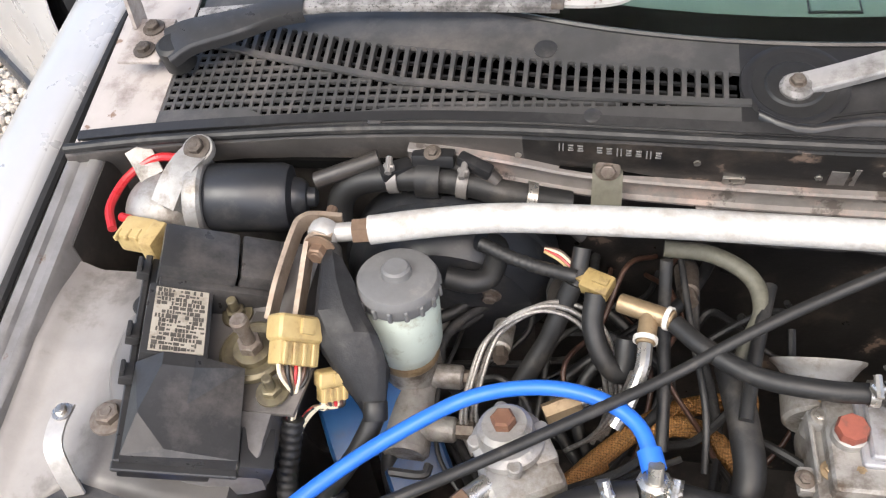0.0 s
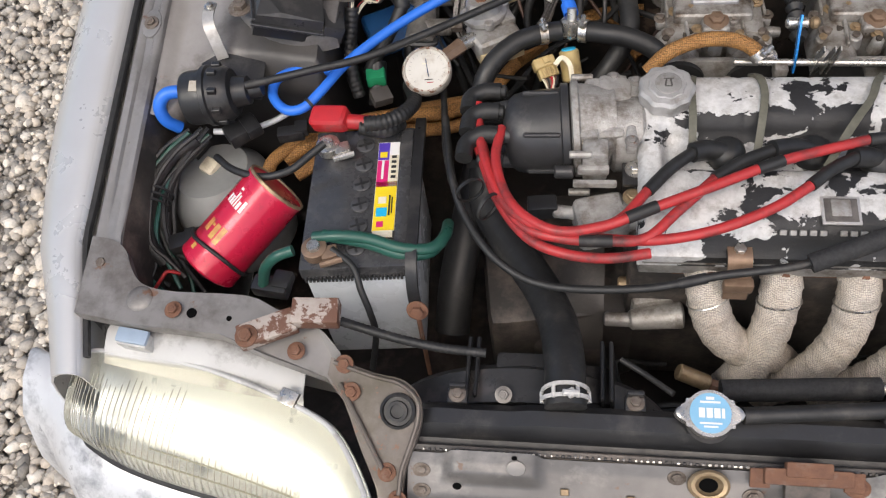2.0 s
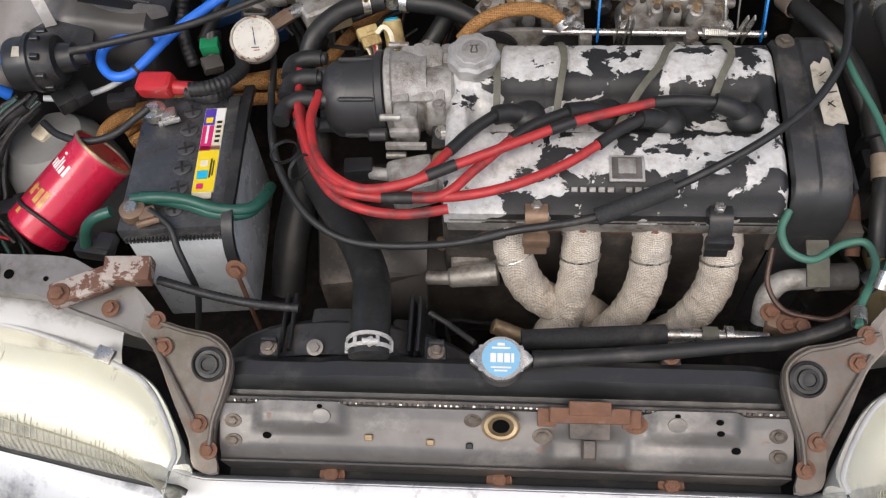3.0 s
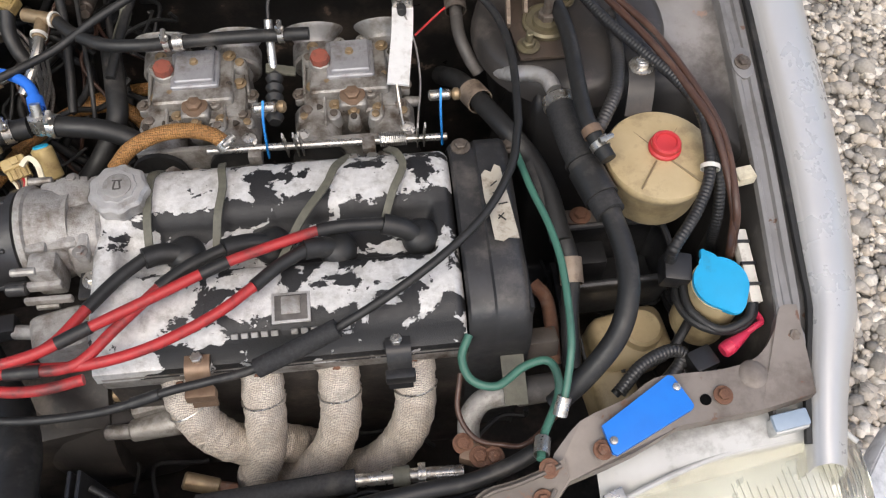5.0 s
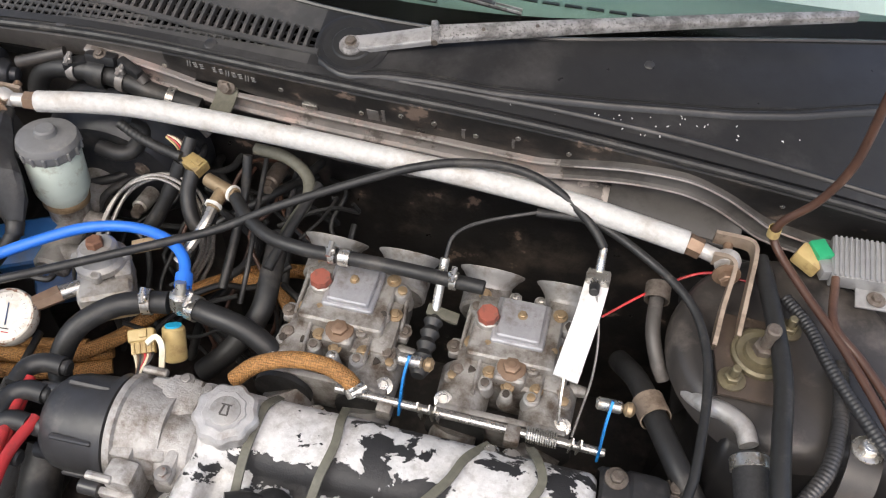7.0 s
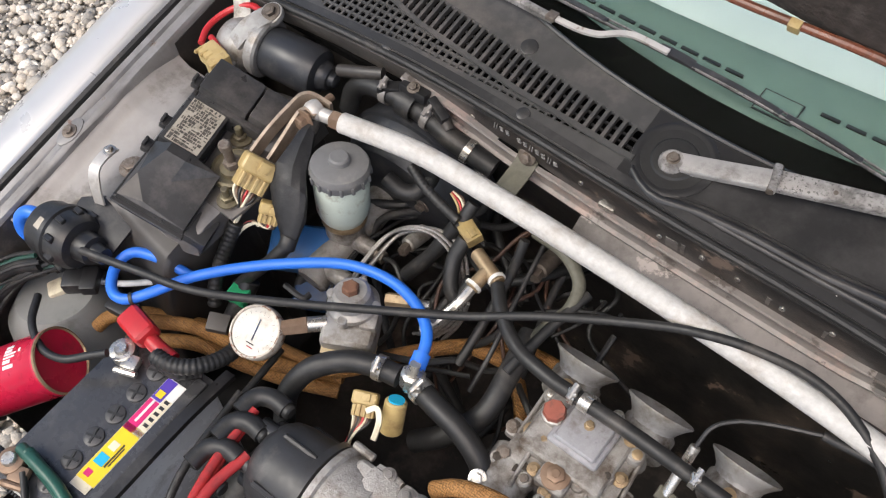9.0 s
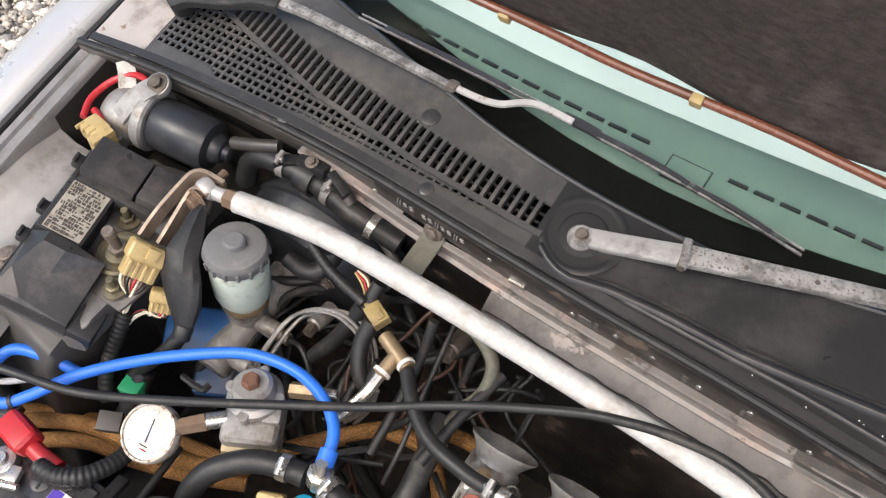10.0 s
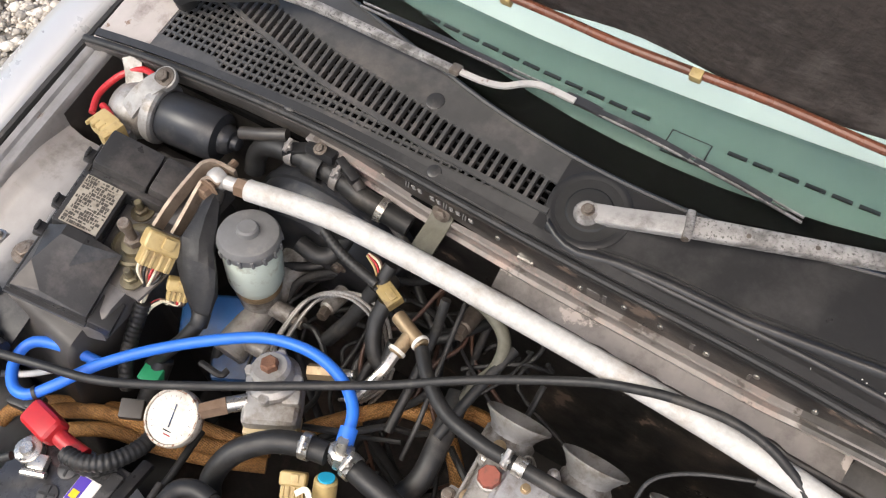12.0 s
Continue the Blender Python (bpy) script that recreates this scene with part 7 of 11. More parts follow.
cyl(bm, (0.123, 0.600, 0.722), (0.123, 0.642, 0.764), 0.0052, 0.0052, 12, 0.001)
part("ferrule", bm, "zinc", act, "grey steel cable ferrule")
bm = B()
box(bm, (0.132, 0.598, 0.722), (0.036, 0.014, 0.004), (0, 15, 0), 0.001)
part("stop_plate", bm, "olive", act)

# ---- strut brace ----
brace = thing("strut_brace", (0, 0.73, 0.8), "silver wrapped strut brace on rusty steel brackets", "strut brace")
bm = B()
tube(bm, [(-0.394, 0.721, 0.798), (-0.33, 0.731, 0.802), (-0.272, 0.737, 0.804), (-0.18, 0.738, 0.804), (-0.09, 0.737, 0.804), (0.1, 0.731, 0.804), (0.23, 0.722, 0.803), (0.30, 0.713, 0.800), (0.371, 0.702, 0.797)], 0.0128, 20, 8)
part("tube", bm, "bracepaint", brace, "chalky white painted tube")
for s, p0, p1 in ((-1, (-0.394, 0.721, 0.798), (-0.434, 0.7155, 0.797)), (1, (0.371, 0.702, 0.797), (0.415, 0.693, 0.790))):
    bm = B()
    cyl(bm, p0, Vector(p0).lerp(Vector(p1), 0.35), 0.0115, 0.0115, 6)
    part("lock_nut", bm, "copper", brace, "rust-brown lock nut")
    bm = B()
    cyl(bm, Vector(p0).lerp(Vector(p1), 0.3), p1, 0.0085, 0.0085, 14)
    lathe(bm, [(0.012, -0.008), (0.014, -0.004), (0.014, 0.004), (0.012, 0.008)], p1, (0.2, 1, 0), 18)
    part("rod_end", bm, "chrome", brace)
    bm = B()
    hexbolt(bm, Vector(p1) + Vector((0, -0.016, -0.002)), (0.1 * s, -1, 0.1), 0.009, True, 0.009)
    cyl(bm, Vector(p1) + Vector((0, -0.02, 0)), Vector(p1) + Vector((0, 0.03, 0)), 0.005, 0.005, 10)
    part("pivot_bolt", bm, "copper", brace)
    bx = p1[0]
    off = 0.0 if s < 0 else -0.026
    if s < 0:
        arms = ([(0.421, 0.731, 0.797), (0.445, 0.729, 0.800), (0.455, 0.722, 0.801), (0.459, 0.710, 0.798), (0.465, 0.670, 0.783), (0.468, 0.640, 0.768)],
                [(0.424, 0.708, 0.796), (0.436, 0.709, 0.797), (0.443, 0.704, 0.796), (0.4445, 0.692, 0.790), (0.4455, 0.670, 0.777), (0.446, 0.645, 0.764)])
    else:
        arms = ([(0.425, 0.733, 0.797), (0.456, 0.732, 0.797), (0.466, 0.727, 0.796), (0.4675, 0.712, 0.794), (0.463, 0.67, 0.783), (0.459, 0.628, 0.768)],
                [(0.424, 0.703, 0.796), (0.438, 0.703, 0.796), (0.446, 0.697, 0.794), (0.4455, 0.682, 0.790), (0.440, 0.65, 0.779), (0.436, 0.612, 0.766)])
    for arm_pts in arms:
        bm = B()
        strip(bm, [(s * (x + off), y - (0.014 if s > 0 else 0), z) for x, y, z in arm_pts], 0.0045, 0.018, (0, -0.1, 1), 6)
        part("bracket_arm", bm, "tanpaint", brace, "tan rust-stained folded bracket arm")
    bm = B()
    plate(bm, [(-0.03, -0.05), (0.03, -0.05), (0.036, 0.0), (0.03, 0.045), (-0.03, 0.045), (-0.036, 0.0)], 0.004, (s * (0.458 + off * 0.4), 0.598 + 0.012 * (s < 0), 0.765 - 0.0075 * (s < 0)), (0, -0.05, 1), (1, 0, 0), 0.001)
    part("foot_plate", bm, "sootplate" if s > 0 else "tower", brace, "grimy brown foot plate")


def strut_top(side):
    """The damper's top nut and two studs on the tower."""
    t = thing("strut_mount", (side * 0.47, 0.63, 0.765), "yellow-brown strut mount washer with nuts", "strut mount", "strut mounts")
    c = Vector((-0.4755, 0.612, 0.7585)) if side < 0 else Vector((0.456, 0.600, 0.766))
    bm = B()
    lathe(bm, [(0.029, 0), (0.029, 0.005), (0.026, 0.0075), (0.024, 0.005), (0.017, 0.004), (0.016, 0.009), (0.012, 0.010)], c, (0, -0.05, 1), 32)
    part("washer_cup", bm, "oldzinc", t, "yellow-passivated steel cup")
    bm = B()
    lathe(bm, [(0.0105, 0), (0.0105, 0.009), (0.0095, 0.010)], c + Vector((0, 0, 0.009)), (0, -0.05, 1), 6)
    lathe(bm, [(0.0058, 0), (0.0058, 0.024), (0.0075, 0.025), (0.0075, 0.033), (0.006, 0.035)], c + Vector((0, 0, 0.015)), (0, -0.05, 1), 12)
    part("damper_nut", bm, "bolt", t)
    for dx, dy in ((0.028 * side, 0.038), (-0.027 * side, -0.036)):
        bm = B()
        p = c + Vector((dx, dy, 0.001))
        hexbolt(bm, p, (0, 0, 1), 0.0085)
        lathe(bm, [(0.0045, 0), (0.0045, 0.020), (0.0036, 0.021)], p, (0, 0, 1), 12)
        part("stud_nut", bm, "oldzinc", t)
    return t


strut_top(-1)
strut_top(1)

# ---- fuse box ----
fuse = thing("fuse_box", (-0.52, 0.6, 0.76), "black plastic fuse box with a printed fuse chart", "fuse box")
FR = (0, 26, 15.6)
RF = Euler([radians(a) for a in FR]).to_matrix()
fo = Vector((-0.5295, 0.6127, 0.798))


def fp(x, y, z):
    return fo + RF @ Vector((x, y, z))


def facets(corners, faces, skirt):
    """A faceted moulding in the fuse box's own frame: top faces, and walls down to the skirt's depth round its rim."""
    bm = B()
    vs = [bm.verts.new(fp(*c)) for c in corners]
    for f in faces:
        bm.faces.new([vs[i] for i in f])
    rim = [e for e in bm.edges if len(e.link_faces) == 1]
    g = bmesh.ops.extrude_edge_only(bm, edges=rim)
    for v in g["geom"]:
        if isinstance(v, bmesh.types.BMVert):
            q = RF.transposed() @ (v.co - fo)
            v.co = fp(q.x, q.y, skirt)
    return bm


bm = B()
box(bm, fp(0.010, 0.065, -0.006), (0.064, 0.050, 0.048), FR, 0.0035)
part("rear_cover", bm, "grey_plastic", fuse)
bm = B()
box(bm, fp(0.0610, 0.066, -0.0065), (0.034, 0.049, 0.047), FR, 0.0035)
part("end_cover", bm, "grey_plastic", fuse)
bm = B()
box(bm, fp(0.028, 0.0375, -0.012), (0.096, 0.008, 0.032), FR, 0.002)
part("ledge", bm, "grey_plastic", fuse)
bm = B()
box(bm, fp(-0.001, 0.001, -0.0165), (0.052, 0.072, 0.031), FR, 0.002)
part("chart_panel", bm, "grey_plastic", fuse)
bm = facets([(-0.009, -0.037, 0.006), (0.0155, -0.037, 0.006), (0.0155, -0.049, 0.006), (-0.009, -0.049, 0.006), (-0.0217, -0.085, -0.0065), (0.013, -0.074, -0.0085),
             (0.001, -0.109, -0.0155), (0.0555, -0.037, -0.005), (0.0555, -0.1135, -0.0165), (-0.028, -0.037, -0.012), (-0.029, -0.1135, -0.021)],
            [(0, 3, 2, 1), (3, 4, 5, 2), (2, 7, 1), (2, 5, 7), (5, 8, 7), (5, 6, 8), (5, 4, 6), (0, 4, 3), (0, 9, 4), (9, 10, 4), (4, 10, 6), (6, 10, 8)], -0.034)
part("front_cover", bm, "grey_plastic", fuse, "faceted black front cover with a raised hump", 12)
bm = B()
box(bm, fp(0.012, -0.1155, -0.0335), (0.092, 0.008, 0.004), FR, 0.001, 1)
box(bm, fp(-0.0305, -0.012, -0.0295), (0.006, 0.205, 0.005), FR, 0.001, 1)
part("cover_lip", bm, "grey_plastic", fuse)
bm = B()
box(bm, fp(0.071, -0.098, -0.034), (0.027, 0.036, 0.026), FR, 0.002)
part("side_box", bm, "grey_plastic", fuse)
bm = B()
box(bm, fp(0.066, -0.078, -0.028), (0.018, 0.006, 0.010), FR, 0.001)
part("latch", bm, "black_plastic", fuse)
bm = B()
box(bm, fp(0.012, -0.074, -0.044), (0.082, 0.078, 0.022), FR, 0.003)
box(bm, fp(0.000, 0.02, -0.042), (0.056, 0.14, 0.024), FR, 0.003)
box(bm, fp(0.040, 0.065, -0.040), (0.080, 0.05, 0.026), FR, 0.003)
part("tray", bm, "black_plastic", fuse)
bm = B()
box(bm, fp(0, 0, -0.0004), (0.0425, 0.0645, 0.0012), FR)
chart = part("fuse_chart", bm, "paper", fuse, "aged printed fuse chart")
rng = random.Random(5)
for i in range(14):
    y = 0.0292 - i * 0.0045
    x = -0.0195
    while x < 0.0185:
        w = rng.choice((0.0015, 0.002, 0.003, 0.0045))
        h = rng.choice((0.0016, 0.0028, 0.0038, 0.0040))
        if rng.random() < 0.84 and x + w < 0.0205:
            bm = B()
            box(bm, fp(x + w / 2, y, 0.0004), (w, h, 0.0005), FR)
            part("print_bar", bm, "ink_worn", chart)
        x += w + rng.choice((0.0004, 0.0007, 0.0011))
for y in (0.0635, -0.006, -0.0445):
    bm = B()
    box(bm, fp(-0.0335, y, -0.018), (0.011, 0.016, 0.010), FR, 0.002)
    box(bm, fp(-0.037, y, -0.013), (0.004, 0.012, 0.012), FR, 0.0015)
    part("latch_tab", bm, "grey_plastic", fuse)

# ---- wiper motor ----
wm = thing("wiper_motor", (-0.55, 0.78, 0.76), "black wiper motor on an aluminium gear housing", "wiper motor")
ax = Vector((0.99, 0.14, -0.08)).normalized()
p0 = Vector((-0.562, 0.766, 0.784))
bm = B()
lathe(bm, [(0.030, 0), (0.0325, 0.004), (0.0325, 0.070), (0.030, 0.077), (0.019, 0.080), (0.0185, 0.086), (0.014, 0.092), (0.010, 0.093), (0.009, 0.100), (0.006, 0.102)], p0, ax, 36)
part("motor_can", bm, "motor_black", wm, "glossy black motor can")
bm = B()
lathe(bm, [(0.037, -0.016), (0.039, -0.012), (0.039, -0.003), (0.036, 0.0)], p0, ax, 30)
g0 = p0 + Vector((-0.052, -0.006, -0.012))
lathe(bm, [(0.033, -0.02), (0.036, -0.004), (0.036, 0.006), (0.030, 0.016), (0.017, 0.024), (0.010, 0.026)], g0, (-0.15, -0.45, 1), 30)
box(bm, p0 + Vector((-0.030, 0.004, 0.0)), (0.034, 0.052, 0.044), (0, 4, 10), 0.012, 3)
part("gear_housing", bm, "oxide", wm)
for a, r in ((0.5, 0.034), (2.1, 0.035), (3.9, 0.034), (5.2, 0.034)):
    bm = B()
    p = g0 + Vector((r * math.cos(a), r * math.sin(a), 0.004 + 0.45 * r * math.sin(a)))
    cyl(bm, p - Vector((0, 0, 0.010)), p + Vector((0, -0.003, 0.010)), 0.0065, 0.006, 12, 0.0015)
    part("screw_boss", bm, "oxide", wm)
bm = B()
strip(bm, [p0 + Vector((-0.030, -0.030, 0.018)), p0 + Vector((-0.022, -0.014, 0.032)), p0 + Vector((-0.014, 0.004, 0.040)), p0 + Vector((-0.006, 0.020, 0.042))], 0.028, 0.004, (0, -0.2, 1), 5)
part("mount_strap", bm, "oxide", wm)
bm = B()
lathe(bm, [(0.015, -0.004), (0.016, 0.0), (0.015, 0.004), (0.011, 0.005)], p0 + Vector((-0.006, 0.020, 0.041)), (0, -0.4, 1), 22)
part("mount_eye", bm, "oxide", wm)
bm = B()
hexbolt(bm, p0 + Vector((-0.006, 0.019, 0.045)), (0, -0.4, 1), 0.008)
part("bolt", bm, "bolt", wm)
bm = B()
strip(bm, [p0 + Vector((-0.060, 0.012, 0.012)), p0 + Vector((-0.072, 0.026, 0.022)), p0 + Vector((-0.080, 0.034, 0.030))], 0.024, 0.004, (0, -0.4, 1), 4)
part("mount_lug", bm, "alu", wm)
bm = B()
tube(bm, [p0 + Vector((-0.034, 0.026, 0.026)), p0 + Vector((-0.060, 0.028, 0.022)), p0 + Vector((-0.086, 0.012, 0.012)), p0 + Vector((-0.094, -0.020, 0.004)), p0 + Vector((-0.082, -0.046, 0.000))], 0.0043, 10, 6)
tube(bm, [p0 + Vector((-0.080, -0.030, 0.000)), p0 + Vector((-0.062, -0.036, 0.000)), p0 + Vector((-0.046, -0.044, -0.004))], 0.0044, 8, 5)
part("red_lead", bm, "red", wm, "red sleeved lead")
ycon = thing("yellow_plug", (-0.60, 0.715, 0.785), "dirty yellow wiring plug beside the wiper motor", "wiring plug", "yellow plugs")
bm = B()
box(bm, (-0.612, 0.713, 0.786), (0.032, 0.026, 0.022), (0, 0, -8), 0.003)
box(bm, (-0.593, 0.706, 0.785), (0.014, 0.030, 0.026), (0, 0, -8), 0.0025)
part("plug_body", bm, "connector", ycon)
for dx in (-0.022, -0.012, -0.002):
    bm = B()
    box(bm, (-0.604 + dx, 0.704, 0.795), (0.0035, 0.012, 0.006), (0, 0, -8), 0.001, 1)
    part("plug_rib", bm, "connector", ycon)

# ---- brake fluid reservoir and master cylinder ----
res = thing("brake_reservoir", (-0.36, 0.67, 0.68), "milky brake fluid reservoir with a grey screw cap", "fluid reservoir")
rt = Vector((-0.363, 0.681, 0.799))
axr = Vector((0.02, 0.09, 1)).normalized()
bm = B()
lathe(bm, [(0.0335, 0), (0.0345, 0.002), (0.0345, 0.010), (0.036, 0.0115), (0.036, 0.015), (0.0335, 0.020), (0.030, 0.0215), (0.013, 0.023), (0.012, 0.029), (0.010, 0.031)], rt - axr * 0.031, axr, 48)
capo = part("cap", bm, "capgrey", res, "dusty grey ribbed screw cap")
bm = B()
for i in range(16):
    a = 2 * math.pi * i / 16
    F = frame_of(axr)
    p = rt - axr * 0.027 + F @ Vector((0.0352 * math.cos(a), 0.0352 * math.sin(a), 0.002))
    box(bm, p, (0.004, 0.004, 0.012), (0, 0, math.degrees(a)), 0.001, 1)
part("cap_ribs", bm, "capgrey", capo)
bm = B()
lathe(bm, [(0.0265, -0.106), (0.028, -0.100), (0.0315, -0.092), (0.033, -0.086), (0.0335, -0.060), (0.0335, -0.040), (0.031, -0.034)], rt, axr, 40)
part("tank", bm, "milk", res, "milky translucent tank, half full")
bm = B()
lathe(bm, [(0.0275, -0.112), (0.0285, -0.110), (0.0285, -0.104), (0.0275, -0.102)], rt, axr, 32)
part("clamp_band", bm, "brass", res, "brass-coloured clamp band")
bm = B()
lathe(bm, [(0.025, -0.16), (0.025, -0.112)], rt, axr, 28)
m0 = rt - axr * 0.15
cyl(bm, m0 + Vector((0.005, -0.075, -0.008)), m0 + Vector((0, 0.14, 0.010)), 0.022, 0.024, 24, 0.004)
master = part("master_cylinder", bm, "alu", res, "dirty alloy master cylinder")
for y, z in ((0.0, 0.011), (-0.05, 0.002)):
    bm = B()
    cyl(bm, m0 + Vector((0, y, z)), m0 + Vector((0.05, y, z)), 0.0125, 0.0115, 14, 0.002)
    part("outlet", bm, "alu", master)
for dy in (0.0, -0.05):
    bm = B()
    cyl(bm, m0 + Vector((0.05, dy, 0.010 + dy * 0.15)), m0 + Vector((0.066, dy, 0.011 + dy * 0.15)), 0.008, 0.008, 6)
    nut = part("pipe_nut", bm, "bolt", res)
    bm = B()
    q = m0 + Vector((0.066, dy, 0.011 + dy * 0.15))
    tube(bm, [q, q + Vector((0.02, -0.002, 0.004)), q + Vector((0.045, -0.02, -0.01)), q + Vector((0.05, -0.05, -0.05)), q + Vector((0.03, -0.06, -0.10))], 0.0035, 8, 5)
    part("brake_pipe", bm, "rubber", nut)
bst = thing("brake_servo", (-0.35, 0.78, 0.66), "round black brake servo on the bulkhead", "brake servo")
bm = B()
lathe(bm, [(0.04, -0.055), (0.085, -0.045), (0.105, -0.02), (0.108, 0.01), (0.105, 0.03)], (-0.345, 0.795, 0.665), (0, 1, 0.1), 44)
part("servo_shell", bm, "motor_black", bst)
bm = B()
lathe(bm, [(0.106, -0.006), (0.111, -0.004), (0.111, 0.004), (0.106, 0.006)], (-0.345, 0.795, 0.665), (0, 1, 0.1), 44, False)
part("crimped_rim", bm, "motor_black", bst)
for a in (0.6, 2.5):
    bm = B()
    p = Vector((-0.345 + 0.055 * math.cos(a), 0.742, 0.660 + 0.055 * math.sin(a)))
    hexbolt(bm, p, (0, -1, -0.1), 0.007)
    part("stud_nut", bm, "bolt", bst)

# ---- battery ----
bat = thing("battery", (-0.41, 0.31, 0.45), "grey car battery with black top and bright label", "battery")
bx = Vector((-0.3985, 0.312, 0.666))
BR = (-2.5, 0, 4.5)
RB = Euler([radians(a) for a in BR]).to_matrix()


def bp(x, y, z=0.0):
    return bx + RB @ Vector((x, y, z))


bm = B()
box(bm, bp(0, 0, -0.109), (0.122, 0.208, 0.178), BR, 0.004, 2)
part("case", bm, "bat_case", bat, "grey polypropylene case")
bm = B()
box(bm, bp(0, 0, -0.008), (0.128, 0.214, 0.024), BR, 0.004, 2)
box(bm, bp(0.055, 0.004, 0.003), (0.016, 0.190, 0.012), BR, 0.003, 2)
part("top", bm, "bat_top", bat, "dusty black plastic battery top")
for i in range(26):
    bm = B()
    box(bm, bp(-0.058 + i * 0.0045, -0.108, -0.015), (0.0026, 0.004, 0.008), BR)
    part("rib", bm, "grey_plastic", bat)
for i in range(6):
    bm = B()
    p = bp(0.002, 0.078 - i * 0.0315, 0.004)
    lathe(bm, [(0.0115, 0), (0.0115, 0.002), (0.010, 0.003)], p, RB @ Vector((0, 0, 1)), 24)
    plug = part("vent_plug", bm, "plug_grey", bat)
    for a in (20, 110):
        bm = B()
        box(bm, p + Vector((0, 0, 0.0034)), (0.018, 0.0026, 0.0012), (BR[0], BR[1], a))
        part("cross_slot", bm, "ink", plug)
bm = B()
box(bm, bp(0.0325, 0.012, 0.0048), (0.027, 0.138, 0.0012), BR)
bl = part("label", bm, "print_white", bat, "yellow, magenta and violet printed label")
for x, y, w, h, m in ((0.0325, -0.020, 0.026, 0.074, "yellow"), (0.0265, 0.030, 0.014, 0.042, "pink"), (0.040, 0.034, 0.011, 0.050, "cream"), (0.0265, 0.066, 0.014, 0.028, "violet"), (0.040, 0.070, 0.011, 0.020, "print_white"),
                      (0.0325, 0.013, 0.026, 0.005, "pink"), (0.032, -0.062, 0.024, 0.010, "cream")):
    bm = B()
    box(bm, bp(x, y, 0.0056), (w, h, 0.0006), BR)
    part("label_patch", bm, m, bl)
for x, y, w, h, m in ((0.0265, 0.060, 0.009, 0.009, "yellow"), (0.0265, 0.036, 0.003, 0.030, "print_white"), (0.040, 0.056, 0.006, 0.004, "ink"), (0.040, 0.048, 0.006, 0.004, "ink"), (0.040, 0.040, 0.006, 0.004, "ink"), (0.040, 0.032, 0.006, 0.004, "ink"),
                      (0.040, 0.024, 0.006, 0.004, "ink"), (0.029, -0.030, 0.013, 0.013, "cyan"), (0.029, -0.012, 0.010, 0.010, "cream"), (0.038, -0.020, 0.002, 0.030, "ink"), (0.041, -0.020, 0.0015, 0.024, "ink"), (0.028, -0.048, 0.008, 0.008, "pink")):
    bm = B()
    box(bm, bp(x, y, 0.0062), (w, h, 0.0005), BR)
    part("label_mark", bm, m, bl)
for y, label in ((0.074, "battery post and clamp"), (-0.085, "battery post and clamp")):
    bm = B()
    lathe(bm, [(0.012, 0), (0.009, 0.004), (0.008, 0.020), (0.007, 0.022)], bp(-0.044, y, 0.002), (0, 0, 1), 20)
    post = part("post", bm, "zinc", bat)
    bm = B()
    lathe(bm, [(0.015, 0.004), (0.015, 0.016), (0.013, 0.017)], bp(-0.044, y, 0.002), (0, 0, 1), 20)
    box(bm, bp(-0.026, y - 0.006, 0.012), (0.020, 0.018, 0.010), (0, 0, 20), 0.003)
    cyl(bm, bp(-0.036, y - 0.022, 0.012), bp(-0.010, y - 0.014, 0.012), 0.004, 0.004, 8)
    part("clamp", bm, "zinc" if y > 0 else "copper", post)
hold = thing("battery_clamp", (-0.34, 0.33, 0.67), "black steel battery hold-down bar with rusty hook", "battery clamp")
bm = B()
strip(bm, [bp(0.070, 0.125, -0.004), bp(0.070, 0.05, 0.007), bp(0.069, -0.05, 0.008), bp(0.068, -0.10, 0.006), bp(0.067, -0.122, -0.02), bp(0.067, -0.128, -0.05), bp(0.067, -0.132, -0.062)], 0.013, 0.008, (0, -0.2, 1), 6)
part("bar", bm, "black_plastic", hold)
bm = B()
hexbolt(bm, bp(0.070, -0.137, -0.045), (0, -1, 0.5), 0.008)
part("bolt", bm, "rust", hold)
bm = B()
cyl(bm, bp(0.070, -0.140, -0.05), bp(0.066, -0.140, -0.20), 0.003, 0.003, 8)
part("hook_rod", bm, "rust", hold)

# ---- red tin and pocket ----
can = thing("red_can", (-0.55, 0.29, 0.58), "scratched red oil can with printed bars, lying slantwise", "can")
c0, c1 = Vector((-0.603, 0.247, 0.597)), Vector((-0.512, 0.331, 0.655))
cx = (c1 - c0).normalized()
bm = B()
lathe(bm, [(0.037, 0), (0.0402, 0.002), (0.0411, 0.004), (0.0402, 0.007), (0.0402, 0.131), (0.0411, 0.134), (0.0398, 0.138), (0.037, 0.137)], c0, cx, 44)
part("tin", bm, "can", can)
bm = B()
lathe(bm, [(0.0409, 0.136), (0.0412, 0.1395), (0.0393, 0.1405), (0.038, 0.138)], c0, cx, 44, False)
part("rim", bm, "brass", can, "brass-coloured rim")
FC = frame_of(cx, (0, 0, 1))


def on_can(a, h, r=0.0407):
    return c0 + FC @ Vector((r * math.cos(a), r * math.sin(a), h))


def can_bar(a0, a1, h0, h1, m, name="print_bar"):
    bm = B()
    rows = [[on_can(a, h * 0.81) for h in (h0, h1)] for a in lin(a0, a1, 5)]
    shell(bm, rows, FC @ Vector((-0.001, 0, 0)))
    part(name, bm, m, can)


